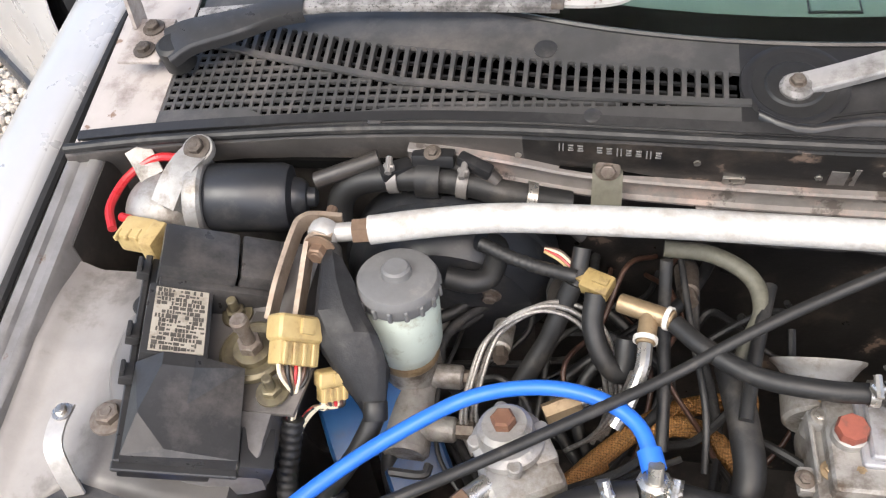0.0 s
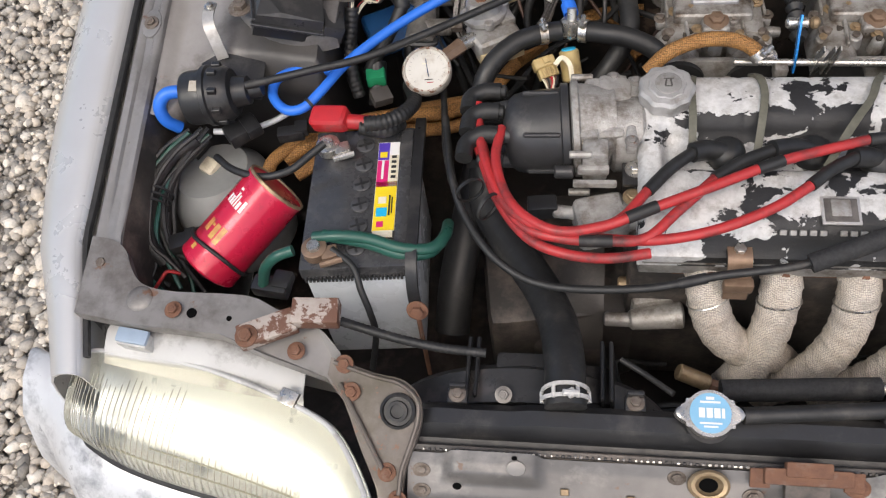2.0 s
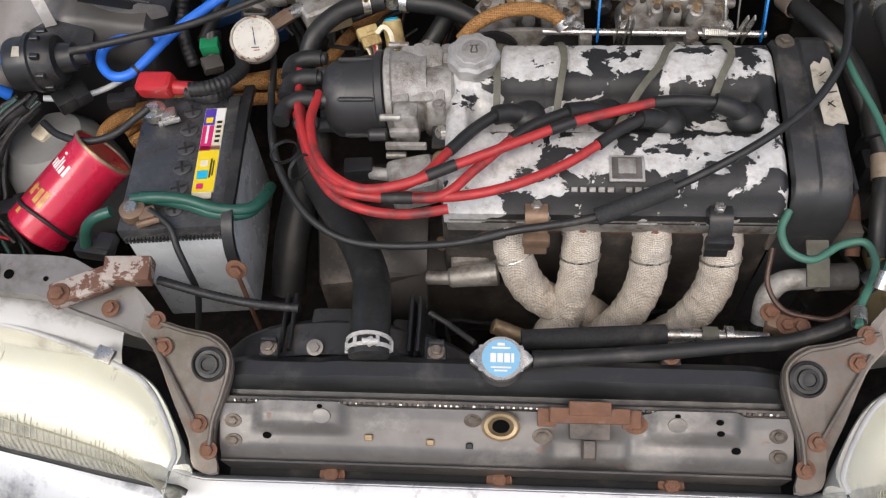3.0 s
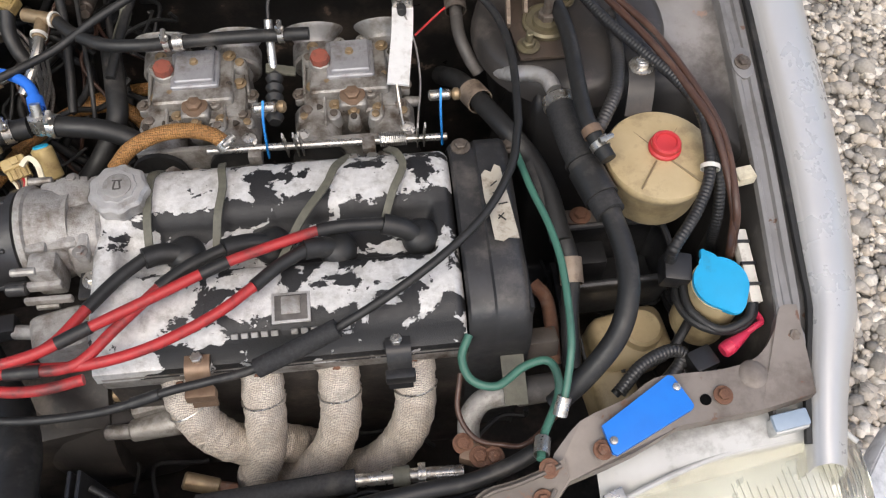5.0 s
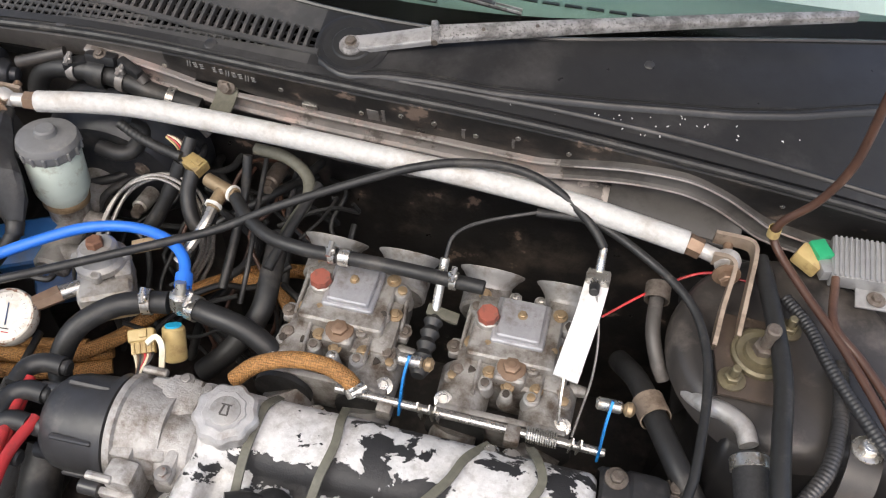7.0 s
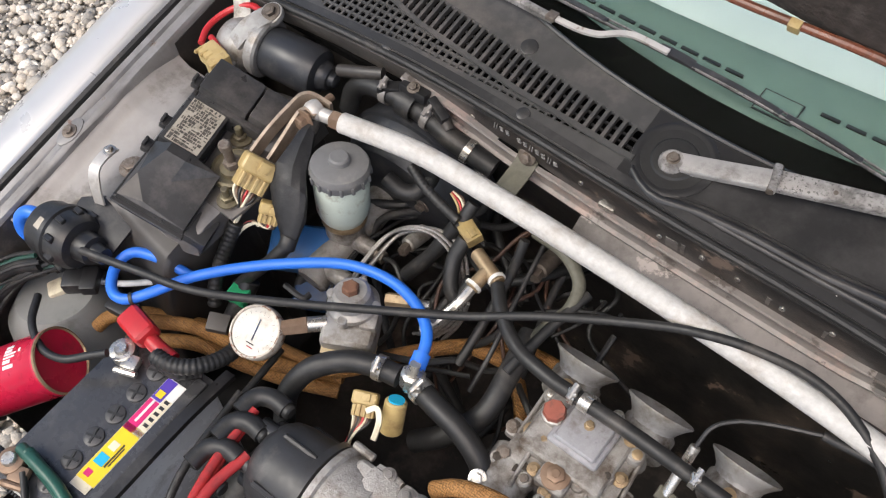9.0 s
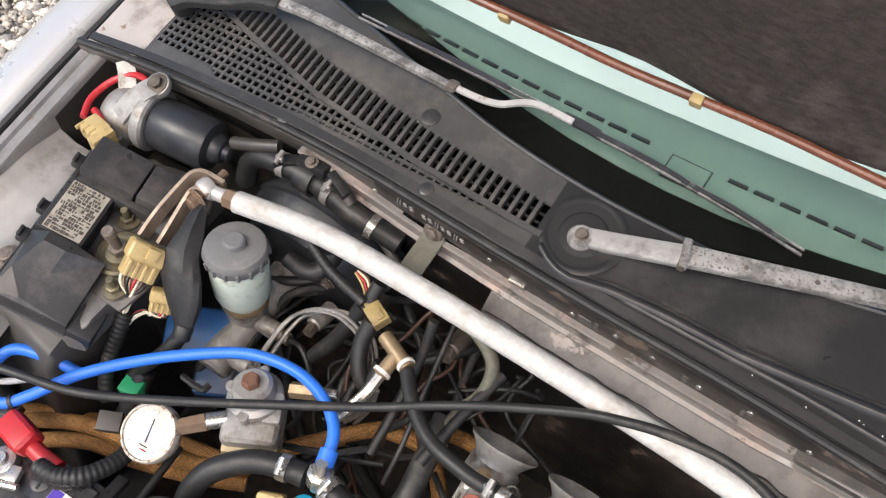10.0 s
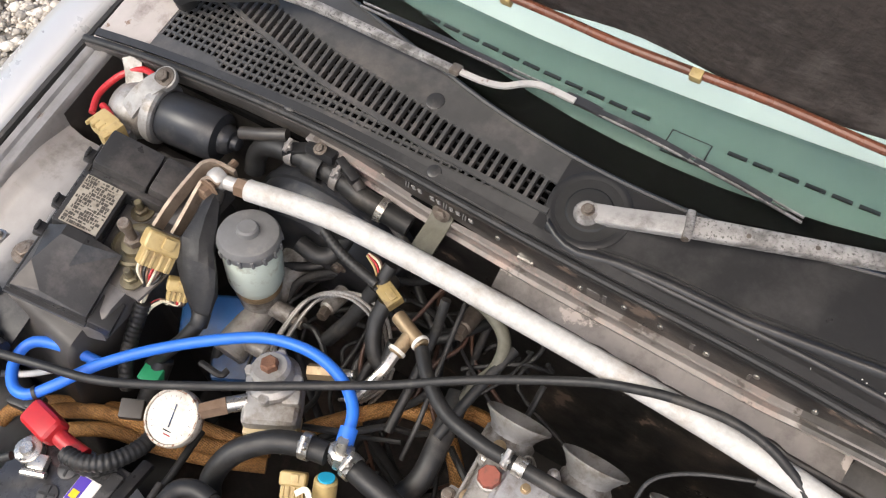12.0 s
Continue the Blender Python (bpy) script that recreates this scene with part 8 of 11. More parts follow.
for a0, a1, h0, h1 in ((-0.52, -0.42, 0.112, 0.132), (-0.36, -0.26, 0.112, 0.126), (-0.21, -0.16, 0.112, 0.134), (-0.11, -0.05, 0.112, 0.136), (-0.02, 0.08, 0.112, 0.126), (0.12, 0.22, 0.112, 0.126), (-0.10, 0.02, 0.140, 0.144)):
    can_bar(-a1 - 0.15, -a0 - 0.15, h0, h1, "print_white")
for a0, a1, h0, h1 in ((-0.45, -0.28, 0.050, 0.080), (-0.22, -0.05, 0.052, 0.078), (0.12, 0.30, 0.056, 0.078), (0.05, 0.2, 0.020, 0.030), (0.0, 0.1, 0.070, 0.074)):
    can_bar(-a1, -a0, h0, h1, "gold", "worn_bar")
horn = thing("grey_tank", (-0.62, 0.37, 0.52), "dull grey plastic tank in the corner of the bay", "tank")
bm = B()
lathe(bm, [(0.01, -0.02), (0.055, -0.015), (0.075, 0.01), (0.080, 0.06), (0.070, 0.12), (0.05, 0.145)], (-0.612, 0.375, 0.47), (-0.1, 0.1, 1), 36)
part("tank_body", bm, "tank_grey", horn)
bm = B()
box(bm, (-0.630, 0.395, 0.615), (0.024, 0.022, 0.012), (10, 0, -30), 0.004)
part("tank_tab", bm, "cream", horn)

# ---- vacuum canister ----
vac = thing("vacuum_canister", (-0.60, 0.44, 0.70), "black round vacuum valve with blue hose fitted", "vacuum valve")
v0, v1 = Vector((-0.640, 0.432, 0.708)), Vector((-0.547, 0.444, 0.714))
va = (v1 - v0).normalized()
bm = B()
lathe(bm, [(0.024, 0), (0.033, 0.004), (0.035, 0.010), (0.035, 0.030), (0.039, 0.032), (0.039, 0.038), (0.036, 0.040), (0.035, 0.058), (0.030, 0.066), (0.020, 0.068), (0.018, 0.086), (0.012, 0.088), (0.010, 0.104)], v0, va, 40)
part("body", bm, "black_plastic", vac)
for i in range(9):
    a = i * 0.7
    bm = B()
    F = frame_of(va)
    box(bm, v0 + va * 0.050 + F @ Vector((0.0365 * math.cos(a), 0.0365 * math.sin(a), 0)), (0.012, 0.007, 0.008), (0, 0, 0), 0.001, 1)
    part("lug", bm, "black_plastic", vac)
bm = B()
box(bm, v0 + va * 0.024 + Vector((0.004, -0.012, 0.0325)), (0.016, 0.014, 0.002), (18, 0, 0))
part("paper_patch", bm, "paper", vac)
bm = B()
plate(bm, [(-0.05, -0.03), (0.03, -0.035), (0.035, 0.03), (-0.02, 0.038), (-0.05, 0.02)], 0.003, (-0.575, 0.470, 0.712), (0.1, -0.3, 1), (1, 0.1, 0), 0.001)
part("bracket", bm, "black_plastic", vac)
tab = thing("steel_tab", (-0.60, 0.51, 0.755), "bent pale aluminium tab bolted on the inner wing", "metal tab")
bm = B()
strip(bm, [(-0.613, 0.545, 0.766), (-0.612, 0.525, 0.766), (-0.608, 0.508, 0.762), (-0.602, 0.497, 0.745), (-0.598, 0.490, 0.722)], 0.015, 0.0025, (0, -0.3, 1), 5)
part("strip", bm, "chrome", tab)
bm = B()
hexbolt(bm, (-0.612, 0.537, 0.768), (0, 0, 1), 0.005)
part("bolt", bm, "zinc", tab)
tb = thing("tower_bolt", (-0.572, 0.538, 0.76), "rusty flanged bolt on the dusty inner wing", "bolt")
bm = B()
hexbolt(bm, (-0.572, 0.538, 0.764), (0, 0, 1), 0.010)
part("head", bm, "bolt", tb)
for s in (-1, 1):
    bp_ = thing("rubber_bung", (s * 0.62, 0.655, 0.758), "round black rubber bung in the inner wing", "rubber bung", "rubber bungs")
    bm = B()
    lathe(bm, [(0.012, -0.004), (0.012, 0.003), (0.010, 0.0045)], (s * (0.592 if s < 0 else 0.622), 0.655, 0.757), (0, -0.1, 1), 22)
    part("bung", bm, "rubber", bp_)

# ---- power steering tank, washer filler, side boxes ----
ps = thing("steering_fluid_tank", (0.565, 0.42, 0.6), "yellowed round power steering tank with red cap", "fluid tank")
pt = Vector((0.557, 0.410, 0.738))
bm = B()
lathe(bm, [(0.046, -0.070), (0.052, -0.066), (0.0545, -0.058), (0.0575, -0.020), (0.0605, -0.012), (0.0625, -0.008), (0.0625, -0.002), (0.0605, 0.0012), (0.056, 0.0022), (0.020, 0.0026)], pt, (0, -0.04, 1), 56)
part("tank", bm, "ivory", ps)
for a in (0.9, 2.2, 4.1, 5.4):
    bm = B()
    box(bm, pt + Vector((0.034 * math.cos(a), 0.034 * math.sin(a), 0.002)), (0.044, 0.0018, 0.0034), (0, 0, math.degrees(a)), 0.0006, 1)
    part("lid_rib", bm, "ivory_dirty", ps)
bm = B()
lathe(bm, [(0.017, 0), (0.0185, 0.002), (0.0185, 0.005), (0.0165, 0.007), (0.0165, 0.013), (0.015, 0.015), (0.012, 0.015), (0.011, 0.0125), (0.004, 0.012)], pt + Vector((0.005, 0.006, 0.002)), (0, -0.04, 1), 30)
part("cap", bm, "red_knob", ps, "red screw cap")
wash = thing("washer_filler", (0.605, 0.27, 0.6), "washer bottle filler with a light blue flip cap", "washer filler")
wc = Vector((0.604, 0.272, 0.682))
bm = B()
out = []
for i in range(80):
    a = 2 * math.pi * i / 80
    r = 0.0305 + 0.0085 * max(0, math.cos(a + 1.25)) ** 12 + 0.014 * max(0, math.cos(a - 1.85)) ** 70
    out.append((r * math.cos(a), r * math.sin(a)))
plate(bm, out, 0.006, wc, (0, -0.12, 1), (1, 0, 0), 0.002)
part("cap", bm, "sky_cap", wash, "light blue plastic cap")
bm = B()
lathe(bm, [(0.033, -0.10), (0.032, -0.006)], wc, (0, -0.05, 1), 28)
part("neck", bm, "ivory", wash)
bm = B()
tube(bm, [wc + Vector((0.043 * math.cos(a), 0.044 * math.sin(a) - 0.004, -0.030 - 0.006 * math.sin(a))) for a in lin(2.4, 6.2, 12)], 0.0048, 10, 4)
part("neck_hose", bm, "rubber", wash)
cream = thing("overflow_tank", (0.53, 0.27, 0.48), "yellowed plastic overflow tank low in the bay", "overflow tank")
bm = B()
box(bm, (0.530, 0.285, 0.515), (0.095, 0.070, 0.09), (8, 0, 10), 0.022, 4)
box(bm, (0.505, 0.230, 0.490), (0.055, 0.070, 0.08), (8, 0, 10), 0.02, 4)
cyl(bm, (0.540, 0.282, 0.550), (0.540, 0.280, 0.575), 0.026, 0.025, 24, 0.004)
part("tank_body", bm, "ivory", cream)
tray = thing("black_tray", (0.52, 0.36, 0.56), "open black plastic tray bracket beside the steering tank", "tray")
RIM = [(0.452, 0.398), (0.558, 0.400), (0.574, 0.396), (0.582, 0.386), (0.583, 0.345), (0.578, 0.328), (0.566, 0.320), (0.452, 0.316)]
edge = [(p.x, p.y) for p in spline([(x, y, 0) for x, y in RIM], 4)]
rows = [[(x, y, 0.622), (x, y, 0.600), (0.515 + (x - 0.515) * 0.93, 0.358 + (y - 0.358) * 0.90, 0.545)] for x, y in edge]
part("tray_wall", shell(B(), rows, (0, 0, -0.002)), "black_plastic", tray, angle=50)
bm = B()
tube(bm, [(x, y, 0.622) for x, y in edge], 0.0042, 8, 1, smooth=False)
part("rolled_rim", bm, "grey_plastic", tray)
bm = B()
box(bm, (0.512, 0.358, 0.548), (0.125, 0.072, 0.006), (0, 0, 0), 0.002)
part("tray_floor", bm, "black_plastic", tray)
bm = B()
box(bm, (0.482, 0.372, 0.580), (0.055, 0.034, 0.050), (0, 0, 0), 0.006)
part("inner_box", bm, "black_plastic", tray)
bm = B()
box(bm, (0.478, 0.412, 0.622), (0.050, 0.020, 0.006), (0, 0, -6), 0.002)
lug = part("mount_lug", bm, "stainplate", tray, "rust-stained lug with a bolt")
bm = B()
hexbolt(bm, (0.482, 0.412, 0.626), (0, 0, 1), 0.008)
part("bolt", bm, "rust", lug)
strip_f = thing("fuse_strip", (0.636, 0.29, 0.66), "narrow white label strip on the bay wall", "label strip")
bm = B()
box(bm, (0.6465, 0.300, 0.662), (0.015, 0.088, 0.012), (12, 10, 2), 0.002)
fs = part("strip_body", bm, "white", strip_f)
for y in (0.276, 0.300, 0.326):
    bm = B()
    box(bm, (0.6465 - (y - 0.300) * 0.035, y, 0.6685 + (y - 0.300) * 0.21), (0.018, 0.0035, 0.004), (12, 10, 2))
    part("band", bm, "black_plastic", fs)
ign = thing("ignition_module", (0.59, 0.73, 0.78), "grey ribbed aluminium ignition module on the wing", "ignition module")
io = Vector((0.568, 0.730, 0.786))
IR = (8, -6, -2)
RI = Euler([radians(a) for a in IR]).to_matrix()
bm = B()
box(bm, io, (0.088, 0.052, 0.022), IR, 0.003)
part("body", bm, "gunmetal", ign)
for i in range(17):
    bm = B()
    box(bm, io + RI @ Vector((-0.0405 + i * 0.0051, 0, 0.0115)), (0.0024, 0.050, 0.0034), IR)
    part("fin", bm, "gunmetal", ign)
bm = B()
box(bm, io + Vector((0.004, -0.034, -0.012)), (0.040, 0.026, 0.003), IR, 0.001)
part("mount_lug", bm, "gunmetal", ign)
bm = B()
hexbolt(bm, io + Vector((0.004, -0.036, -0.010)), (0, 0, 1), 0.006)
part("bolt", bm, "bolt", ign)
gp = thing("green_plug", (0.525, 0.745, 0.785), "bright green wiring plug beside the ignition module", "wiring plug")
bm = B()
box(bm, (0.513, 0.736, 0.786), (0.018, 0.024, 0.016), (0, 0, 25), 0.002)
part("plug_body", bm, "greencon", gp)
bm = B()
box(bm, (0.521, 0.717, 0.782), (0.018, 0.018, 0.015), (0, 0, 15), 0.002)
part("plug_latch", bm, "gunmetal", gp)
yp = thing("yellow_plug", (0.505, 0.725, 0.78), "dirty yellow wiring plug beside the ignition module", "wiring plug", "yellow plugs")
bm = B()
box(bm, (0.503, 0.728, 0.780), (0.030, 0.022, 0.018), (0, 10, -30), 0.003)
part("plug_body", bm, "connector", yp)
rb = thing("wing_bracket", (0.55, 0.49, 0.75), "small dark steel bracket with a silver bolt", "bracket")
bm = B()
strip(bm, [(0.556, 0.530, 0.764), (0.552, 0.505, 0.766), (0.548, 0.485, 0.756), (0.545, 0.470, 0.735)], 0.030, 0.003, (0, -0.2, 1), 4)
part("strip", bm, "bay_dark", rb)
bm = B()
hexbolt(bm, (0.554, 0.518, 0.768), (0, 0, 1), 0.009)
part("bolt", bm, "zinc", rb)


# ---- hoses, cables and wiring ----
def hose(name, label, category, pts, r, material, ribs=0, group="", part_name="tube", seg=10, wave=0.0):
    t = thing(name, pts[len(pts) // 2], label, category, group)
    bm = B()
    tube(bm, pts, r, seg, 7, ribs, True, wave)
    part(part_name, bm, material, t, angle=50)
    return t


def band(t, pts, k, r, w=0.008, material="zinc", screw=True, name="hose_clamp"):
    """A clamp round a hose, k of the way along it."""
    path = spline(pts, 8)
    i = min(len(path) - 2, max(1, int(k * (len(path) - 1))))
    d = (path[i + 1] - path[i - 1]).normalized()
    bm = B()
    lathe(bm, [(r * 1.02, -w / 2), (r * 1.12, -w / 2), (r * 1.12, w / 2), (r * 1.02, w / 2)], path[i], d, 20, False)
    if screw:
        u = frame_of(d, (0.2, -0.3, 1)) @ Vector((1, 0, 0))
        box(bm, path[i] + u * (r * 1.2 + 0.003), (0.009, 0.009, 0.008), (0, 0, 30), 0.0015, 1)
        cyl(bm, path[i] + u * (r * 1.2 + 0.005) + d.cross(u) * 0.008, path[i] + u * (r * 1.2 + 0.005) - d.cross(u) * 0.009, 0.0032, 0.0032, 8)
    return part(name, bm, material, t)


BLUE = [(-0.149, 0.554, 0.728), (-0.162, 0.588, 0.735), (-0.194, 0.610, 0.735), (-0.241, 0.619, 0.730), (-0.295, 0.608, 0.725), (-0.346, 0.576, 0.720), (-0.396, 0.534, 0.715), (-0.437, 0.490, 0.710), (-0.463, 0.448, 0.705), (-0.484, 0.424, 0.700), (-0.508, 0.424, 0.698), (-0.528, 0.447, 0.700), (-0.523, 0.472, 0.705), (-0.489, 0.486, 0.705), (-0.450, 0.496, 0.690)]
ob = hose("blue_hose", "bright blue silicone vacuum hose, looped and tied", "hose", BLUE, 0.0065, "blue", seg=14)
band(ob, BLUE, 0.02, 0.0085, 0.016, "blue", False, "cuff")
band(ob, BLUE, 0.62, 0.0072, 0.004, "rubber", False, "cable_tie")
BLUE2 = [(-0.633, 0.435, 0.720), (-0.659, 0.429, 0.722), (-0.671, 0.419, 0.710), (-0.669, 0.413, 0.690), (-0.658, 0.417, 0.670)]
ob = hose("blue_hose", "short bright blue hose bent from the vacuum valve", "hose", BLUE2, 0.0085, "blue", seg=14)
LONG = [(-0.550, 0.430, 0.735), (-0.47, 0.452, 0.738), (-0.40, 0.473, 0.740), (-0.31, 0.522, 0.742), (-0.20, 0.590, 0.744), (-0.136, 0.630, 0.747), (-0.084, 0.657, 0.766), (-0.034, 0.682, 0.780), (0.036, 0.711, 0.801), (0.077, 0.721, 0.815), (0.117, 0.728, 0.824), (0.168, 0.733, 0.826), (0.211, 0.728, 0.820), (0.252, 0.711, 0.805), (0.275, 0.695, 0.793), (0.287, 0.682, 0.785)]
ob = hose("throttle_cable", "long black cable arching over the engine bay", "cable", LONG, 0.0050, "rubber", group="cables")
THIN = [(0.123, 0.641, 0.763), (0.126, 0.660, 0.778), (0.140, 0.676, 0.783), (0.168, 0.693, 0.785), (0.209, 0.709, 0.790)]
ob = hose("choke_wire", "thin bare wire from the carburettor linkage", "wire", THIN, 0.0022, "conduit", group="wires", seg=7)
CLUTCH = [(0.209, 0.709, 0.790), (0.271, 0.711, 0.790), (0.335, 0.678, 0.785), (0.381, 0.638, 0.780), (0.401, 0.591, 0.775), (0.406, 0.535, 0.770), (0.401, 0.463, 0.765), (0.397, 0.440, 0.762), (0.383, 0.393, 0.758), (0.343, 0.334, 0.752), (0.272, 0.277, 0.745), (0.184, 0.236, 0.722), (0.103, 0.213, 0.698), (0.052, 0.209, 0.685), (0.013, 0.205, 0.680), (-0.066, 0.195, 0.665), (-0.167, 0.201, 0.655), (-0.225, 0.228, 0.660), (-0.265, 0.279, 0.670), (-0.287, 0.336, 0.680), (-0.304, 0.430, 0.675)]
ob = hose("control_cable", "thin black control cable looped round the engine", "cable", CLUTCH, 0.0048, "rubber", group="cables")
band(ob, CLUTCH, 0.72, 0.0055, 0.03, "rubber", False, "joint_sleeve")
SLEEVE = [(0.187, 0.236, 0.724), (0.147, 0.224, 0.712), (0.103, 0.211, 0.700)]
ob = hose("cable_sleeve", "thick black foam sleeve round the control cable", "cable sleeve", SLEEVE, 0.0105, "foam", seg=14)
LEAD_W1 = [(-0.259, 0.420, 0.712), (-0.254, 0.373, 0.712), (-0.239, 0.317, 0.715), (-0.217, 0.268, 0.718), (-0.182, 0.237, 0.722), (-0.137, 0.227, 0.726), (-0.094, 0.242, 0.728), (-0.063, 0.282, 0.726)]
ob = hose("ignition_lead", "red silicone ignition lead with black heat sleeve", "ignition lead", LEAD_W1, 0.0058, "red_wire", group="ignition leads", seg=12)
bm = B()
tube(bm, [(-0.063, 0.282, 0.726), (-0.037, 0.315, 0.724), (-0.012, 0.339, 0.722)], 0.0072, 12, 7)
part("sleeve", bm, "rubber", ob)
BOOT = [(-0.012, 0.339, 0.722), (0.004, 0.346, 0.718), (0.024, 0.348, 0.712)]
bm = B()
tube(bm, BOOT, 0.0115, 14, 7)
lathe(bm, [(0.020, -0.012), (0.021, -0.003), (0.019, 0.004), (0.012, 0.010), (0.005, 0.012)], Vector(BOOT[-1]) + Vector((0.004, 0.002, -0.001)), (0, 0, 1), 24)
part("plug_boot", bm, "rubber", ob, "black rubber spark plug boot")
LEAD_W2 = [(-0.260, 0.412, 0.705), (-0.248, 0.354, 0.708), (-0.226, 0.289, 0.712), (-0.197, 0.241, 0.716), (-0.157, 0.223, 0.720), (-0.112, 0.219, 0.722), (-0.067, 0.222, 0.724), (-0.032, 0.255, 0.728), (0.008, 0.297, 0.730)]
ob = hose("ignition_lead", "red silicone ignition lead with black heat sleeve", "ignition lead", LEAD_W2, 0.0058, "red_wire", group="ignition leads", seg=12)
bm = B()
tube(bm, [(0.008, 0.297, 0.730), (0.036, 0.319, 0.730), (0.072, 0.339, 0.727)], 0.0072, 12, 7)
part("sleeve", bm, "rubber", ob)
BOOT = [(0.072, 0.339, 0.727), (0.095, 0.348, 0.720), (0.116, 0.351, 0.712)]
bm = B()
tube(bm, BOOT, 0.0115, 14, 7)
lathe(bm, [(0.020, -0.012), (0.021, -0.003), (0.019, 0.004), (0.012, 0.010), (0.005, 0.012)], Vector(BOOT[-1]) + Vector((0.004, 0.002, -0.001)), (0, 0, 1), 24)
part("plug_boot", bm, "rubber", ob, "black rubber spark plug boot")
band(ob, LEAD_W2, 0.62, 0.0062, 0.035, "rubber", False, "heat_sleeve")
LEAD_W3 = [(-0.228, 0.380, 0.715), (-0.231, 0.327, 0.718), (-0.209, 0.265, 0.722), (-0.163, 0.229, 0.726), (-0.112, 0.232, 0.730), (-0.063, 0.252, 0.734), (-0.000, 0.279, 0.738), (0.060, 0.308, 0.738), (0.095, 0.322, 0.738), (0.171, 0.348, 0.735)]
ob = hose("ignition_lead", "red silicone ignition lead with black heat sleeve", "ignition lead", LEAD_W3, 0.0058, "red_wire", group="ignition leads", seg=12)
bm = B()
tube(bm, [(0.171, 0.348, 0.735), (0.201, 0.352, 0.734), (0.241, 0.353, 0.730)], 0.0072, 12, 7)
part("sleeve", bm, "rubber", ob)
BOOT = [(0.241, 0.353, 0.730), (0.262, 0.349, 0.724), (0.276, 0.345, 0.714)]
bm = B()
tube(bm, BOOT, 0.0115, 14, 7)
lathe(bm, [(0.020, -0.012), (0.021, -0.003), (0.019, 0.004), (0.012, 0.010), (0.005, 0.012)], Vector(BOOT[-1]) + Vector((0.004, 0.002, -0.001)), (0, 0, 1), 24)
part("plug_boot", bm, "rubber", ob, "black rubber spark plug boot")
band(ob, LEAD_W3, 0.55, 0.0062, 0.035, "rubber", False, "heat_sleeve")
band(ob, LEAD_W3, 0.80, 0.0060, 0.030, "ink", False, "printed_sleeve")
LEAD_W4B = [(-0.176, 0.233, 0.714), (-0.132, 0.226, 0.718), (-0.061, 0.221, 0.722), (0.002, 0.232, 0.726), (0.064, 0.259, 0.730), (0.105, 0.288, 0.732)]
ob = hose("ignition_lead", "red silicone ignition lead with black heat sleeve", "ignition lead", LEAD_W4B, 0.0058, "red_wire", group="ignition leads", seg=12)
bm = B()
tube(bm, [(0.105, 0.288, 0.732), (0.131, 0.312, 0.730), (0.161, 0.332, 0.727)], 0.0072, 12, 7)
part("sleeve", bm, "rubber", ob)
BOOT = [(0.155, 0.331, 0.726), (0.172, 0.336, 0.720), (0.186, 0.339, 0.712)]
bm = B()
tube(bm, BOOT, 0.0115, 14, 7)
lathe(bm, [(0.020, -0.012), (0.021, -0.003), (0.019, 0.004), (0.012, 0.010), (0.005, 0.012)], Vector(BOOT[-1]) + Vector((0.004, 0.002, -0.001)), (0, 0, 1), 24)
part("plug_boot", bm, "rubber", ob, "black rubber spark plug boot")
band(ob, LEAD_W4B, 0.2, 0.0062, 0.035, "rubber", False, "heat_sleeve")
LEAD_KING = [(-0.254, 0.356, 0.705), (-0.228, 0.284, 0.708), (-0.192, 0.229, 0.712), (-0.150, 0.207, 0.714), (-0.104, 0.202, 0.715), (-0.061, 0.209, 0.716)]
ob = hose("ignition_lead", "red silicone ignition lead hanging under the bundle", "ignition lead", LEAD_KING, 0.0058, "red_wire", group="ignition leads", seg=12)
for a, b in (((-0.252, 0.440, 0.712), (-0.268, 0.430, 0.712)), ((-0.252, 0.405, 0.715), (-0.266, 0.395, 0.714)), ((-0.252, 0.372, 0.712), (-0.268, 0.360, 0.710))):
    t = thing("lead_boot", a, "black rubber boot on the distributor", "rubber boot", "lead boots")
    bm = B()
    tube(bm, [(-0.232, a[1], a[2]), a, b, (b[0] - 0.002, b[1] - 0.022, b[2])], 0.0105, 12, 5)
    part("boot", bm, "rubber", t)
for k, (x, y) in enumerate(((-0.258, 0.290), (-0.236, 0.268))):
    t = thing("cable_tie", (x, y, 0.72), "black plastic tie round the ignition leads", "cable tie", "cable ties")
    bm = B()
    lathe(bm, [(0.016, -0.002), (0.0175, -0.002), (0.0175, 0.002), (0.016, 0.002)], (x, y, 0.712), (0.5, -0.85, 0.05) if k == 0 else (0.75, -0.6, 0), 20, False)
    part("tie", bm, "rubber", t)
GND1 = [(-0.439, 0.239, 0.685), (-0.407, 0.239, 0.690), (-0.373, 0.237, 0.688), (-0.334, 0.230, 0.680), (-0.302, 0.238, 0.670), (-0.290, 0.262, 0.660), (-0.291, 0.292, 0.640)]
ob = hose("earth_cable", "green sleeved battery earth cable", "cable", GND1, 0.0072, "green", group="earth cables", seg=12)
GND2 = [(-0.428, 0.241, 0.688), (-0.375, 0.235, 0.682), (-0.335, 0.226, 0.674), (-0.306, 0.235, 0.665), (-0.294, 0.257, 0.655)]
ob = hose("earth_cable", "green sleeved battery earth cable", "cable", GND2, 0.0072, "green", group="earth cables", seg=12)
GND3 = [(-0.461, 0.221, 0.685), (-0.481, 0.215, 0.680), (-0.499, 0.211, 0.660), (-0.509, 0.204, 0.630)]
ob = hose("earth_cable", "green sleeved cable hanging off the battery clamp", "cable", GND3, 0.0068, "green", group="earth cables", seg=12)
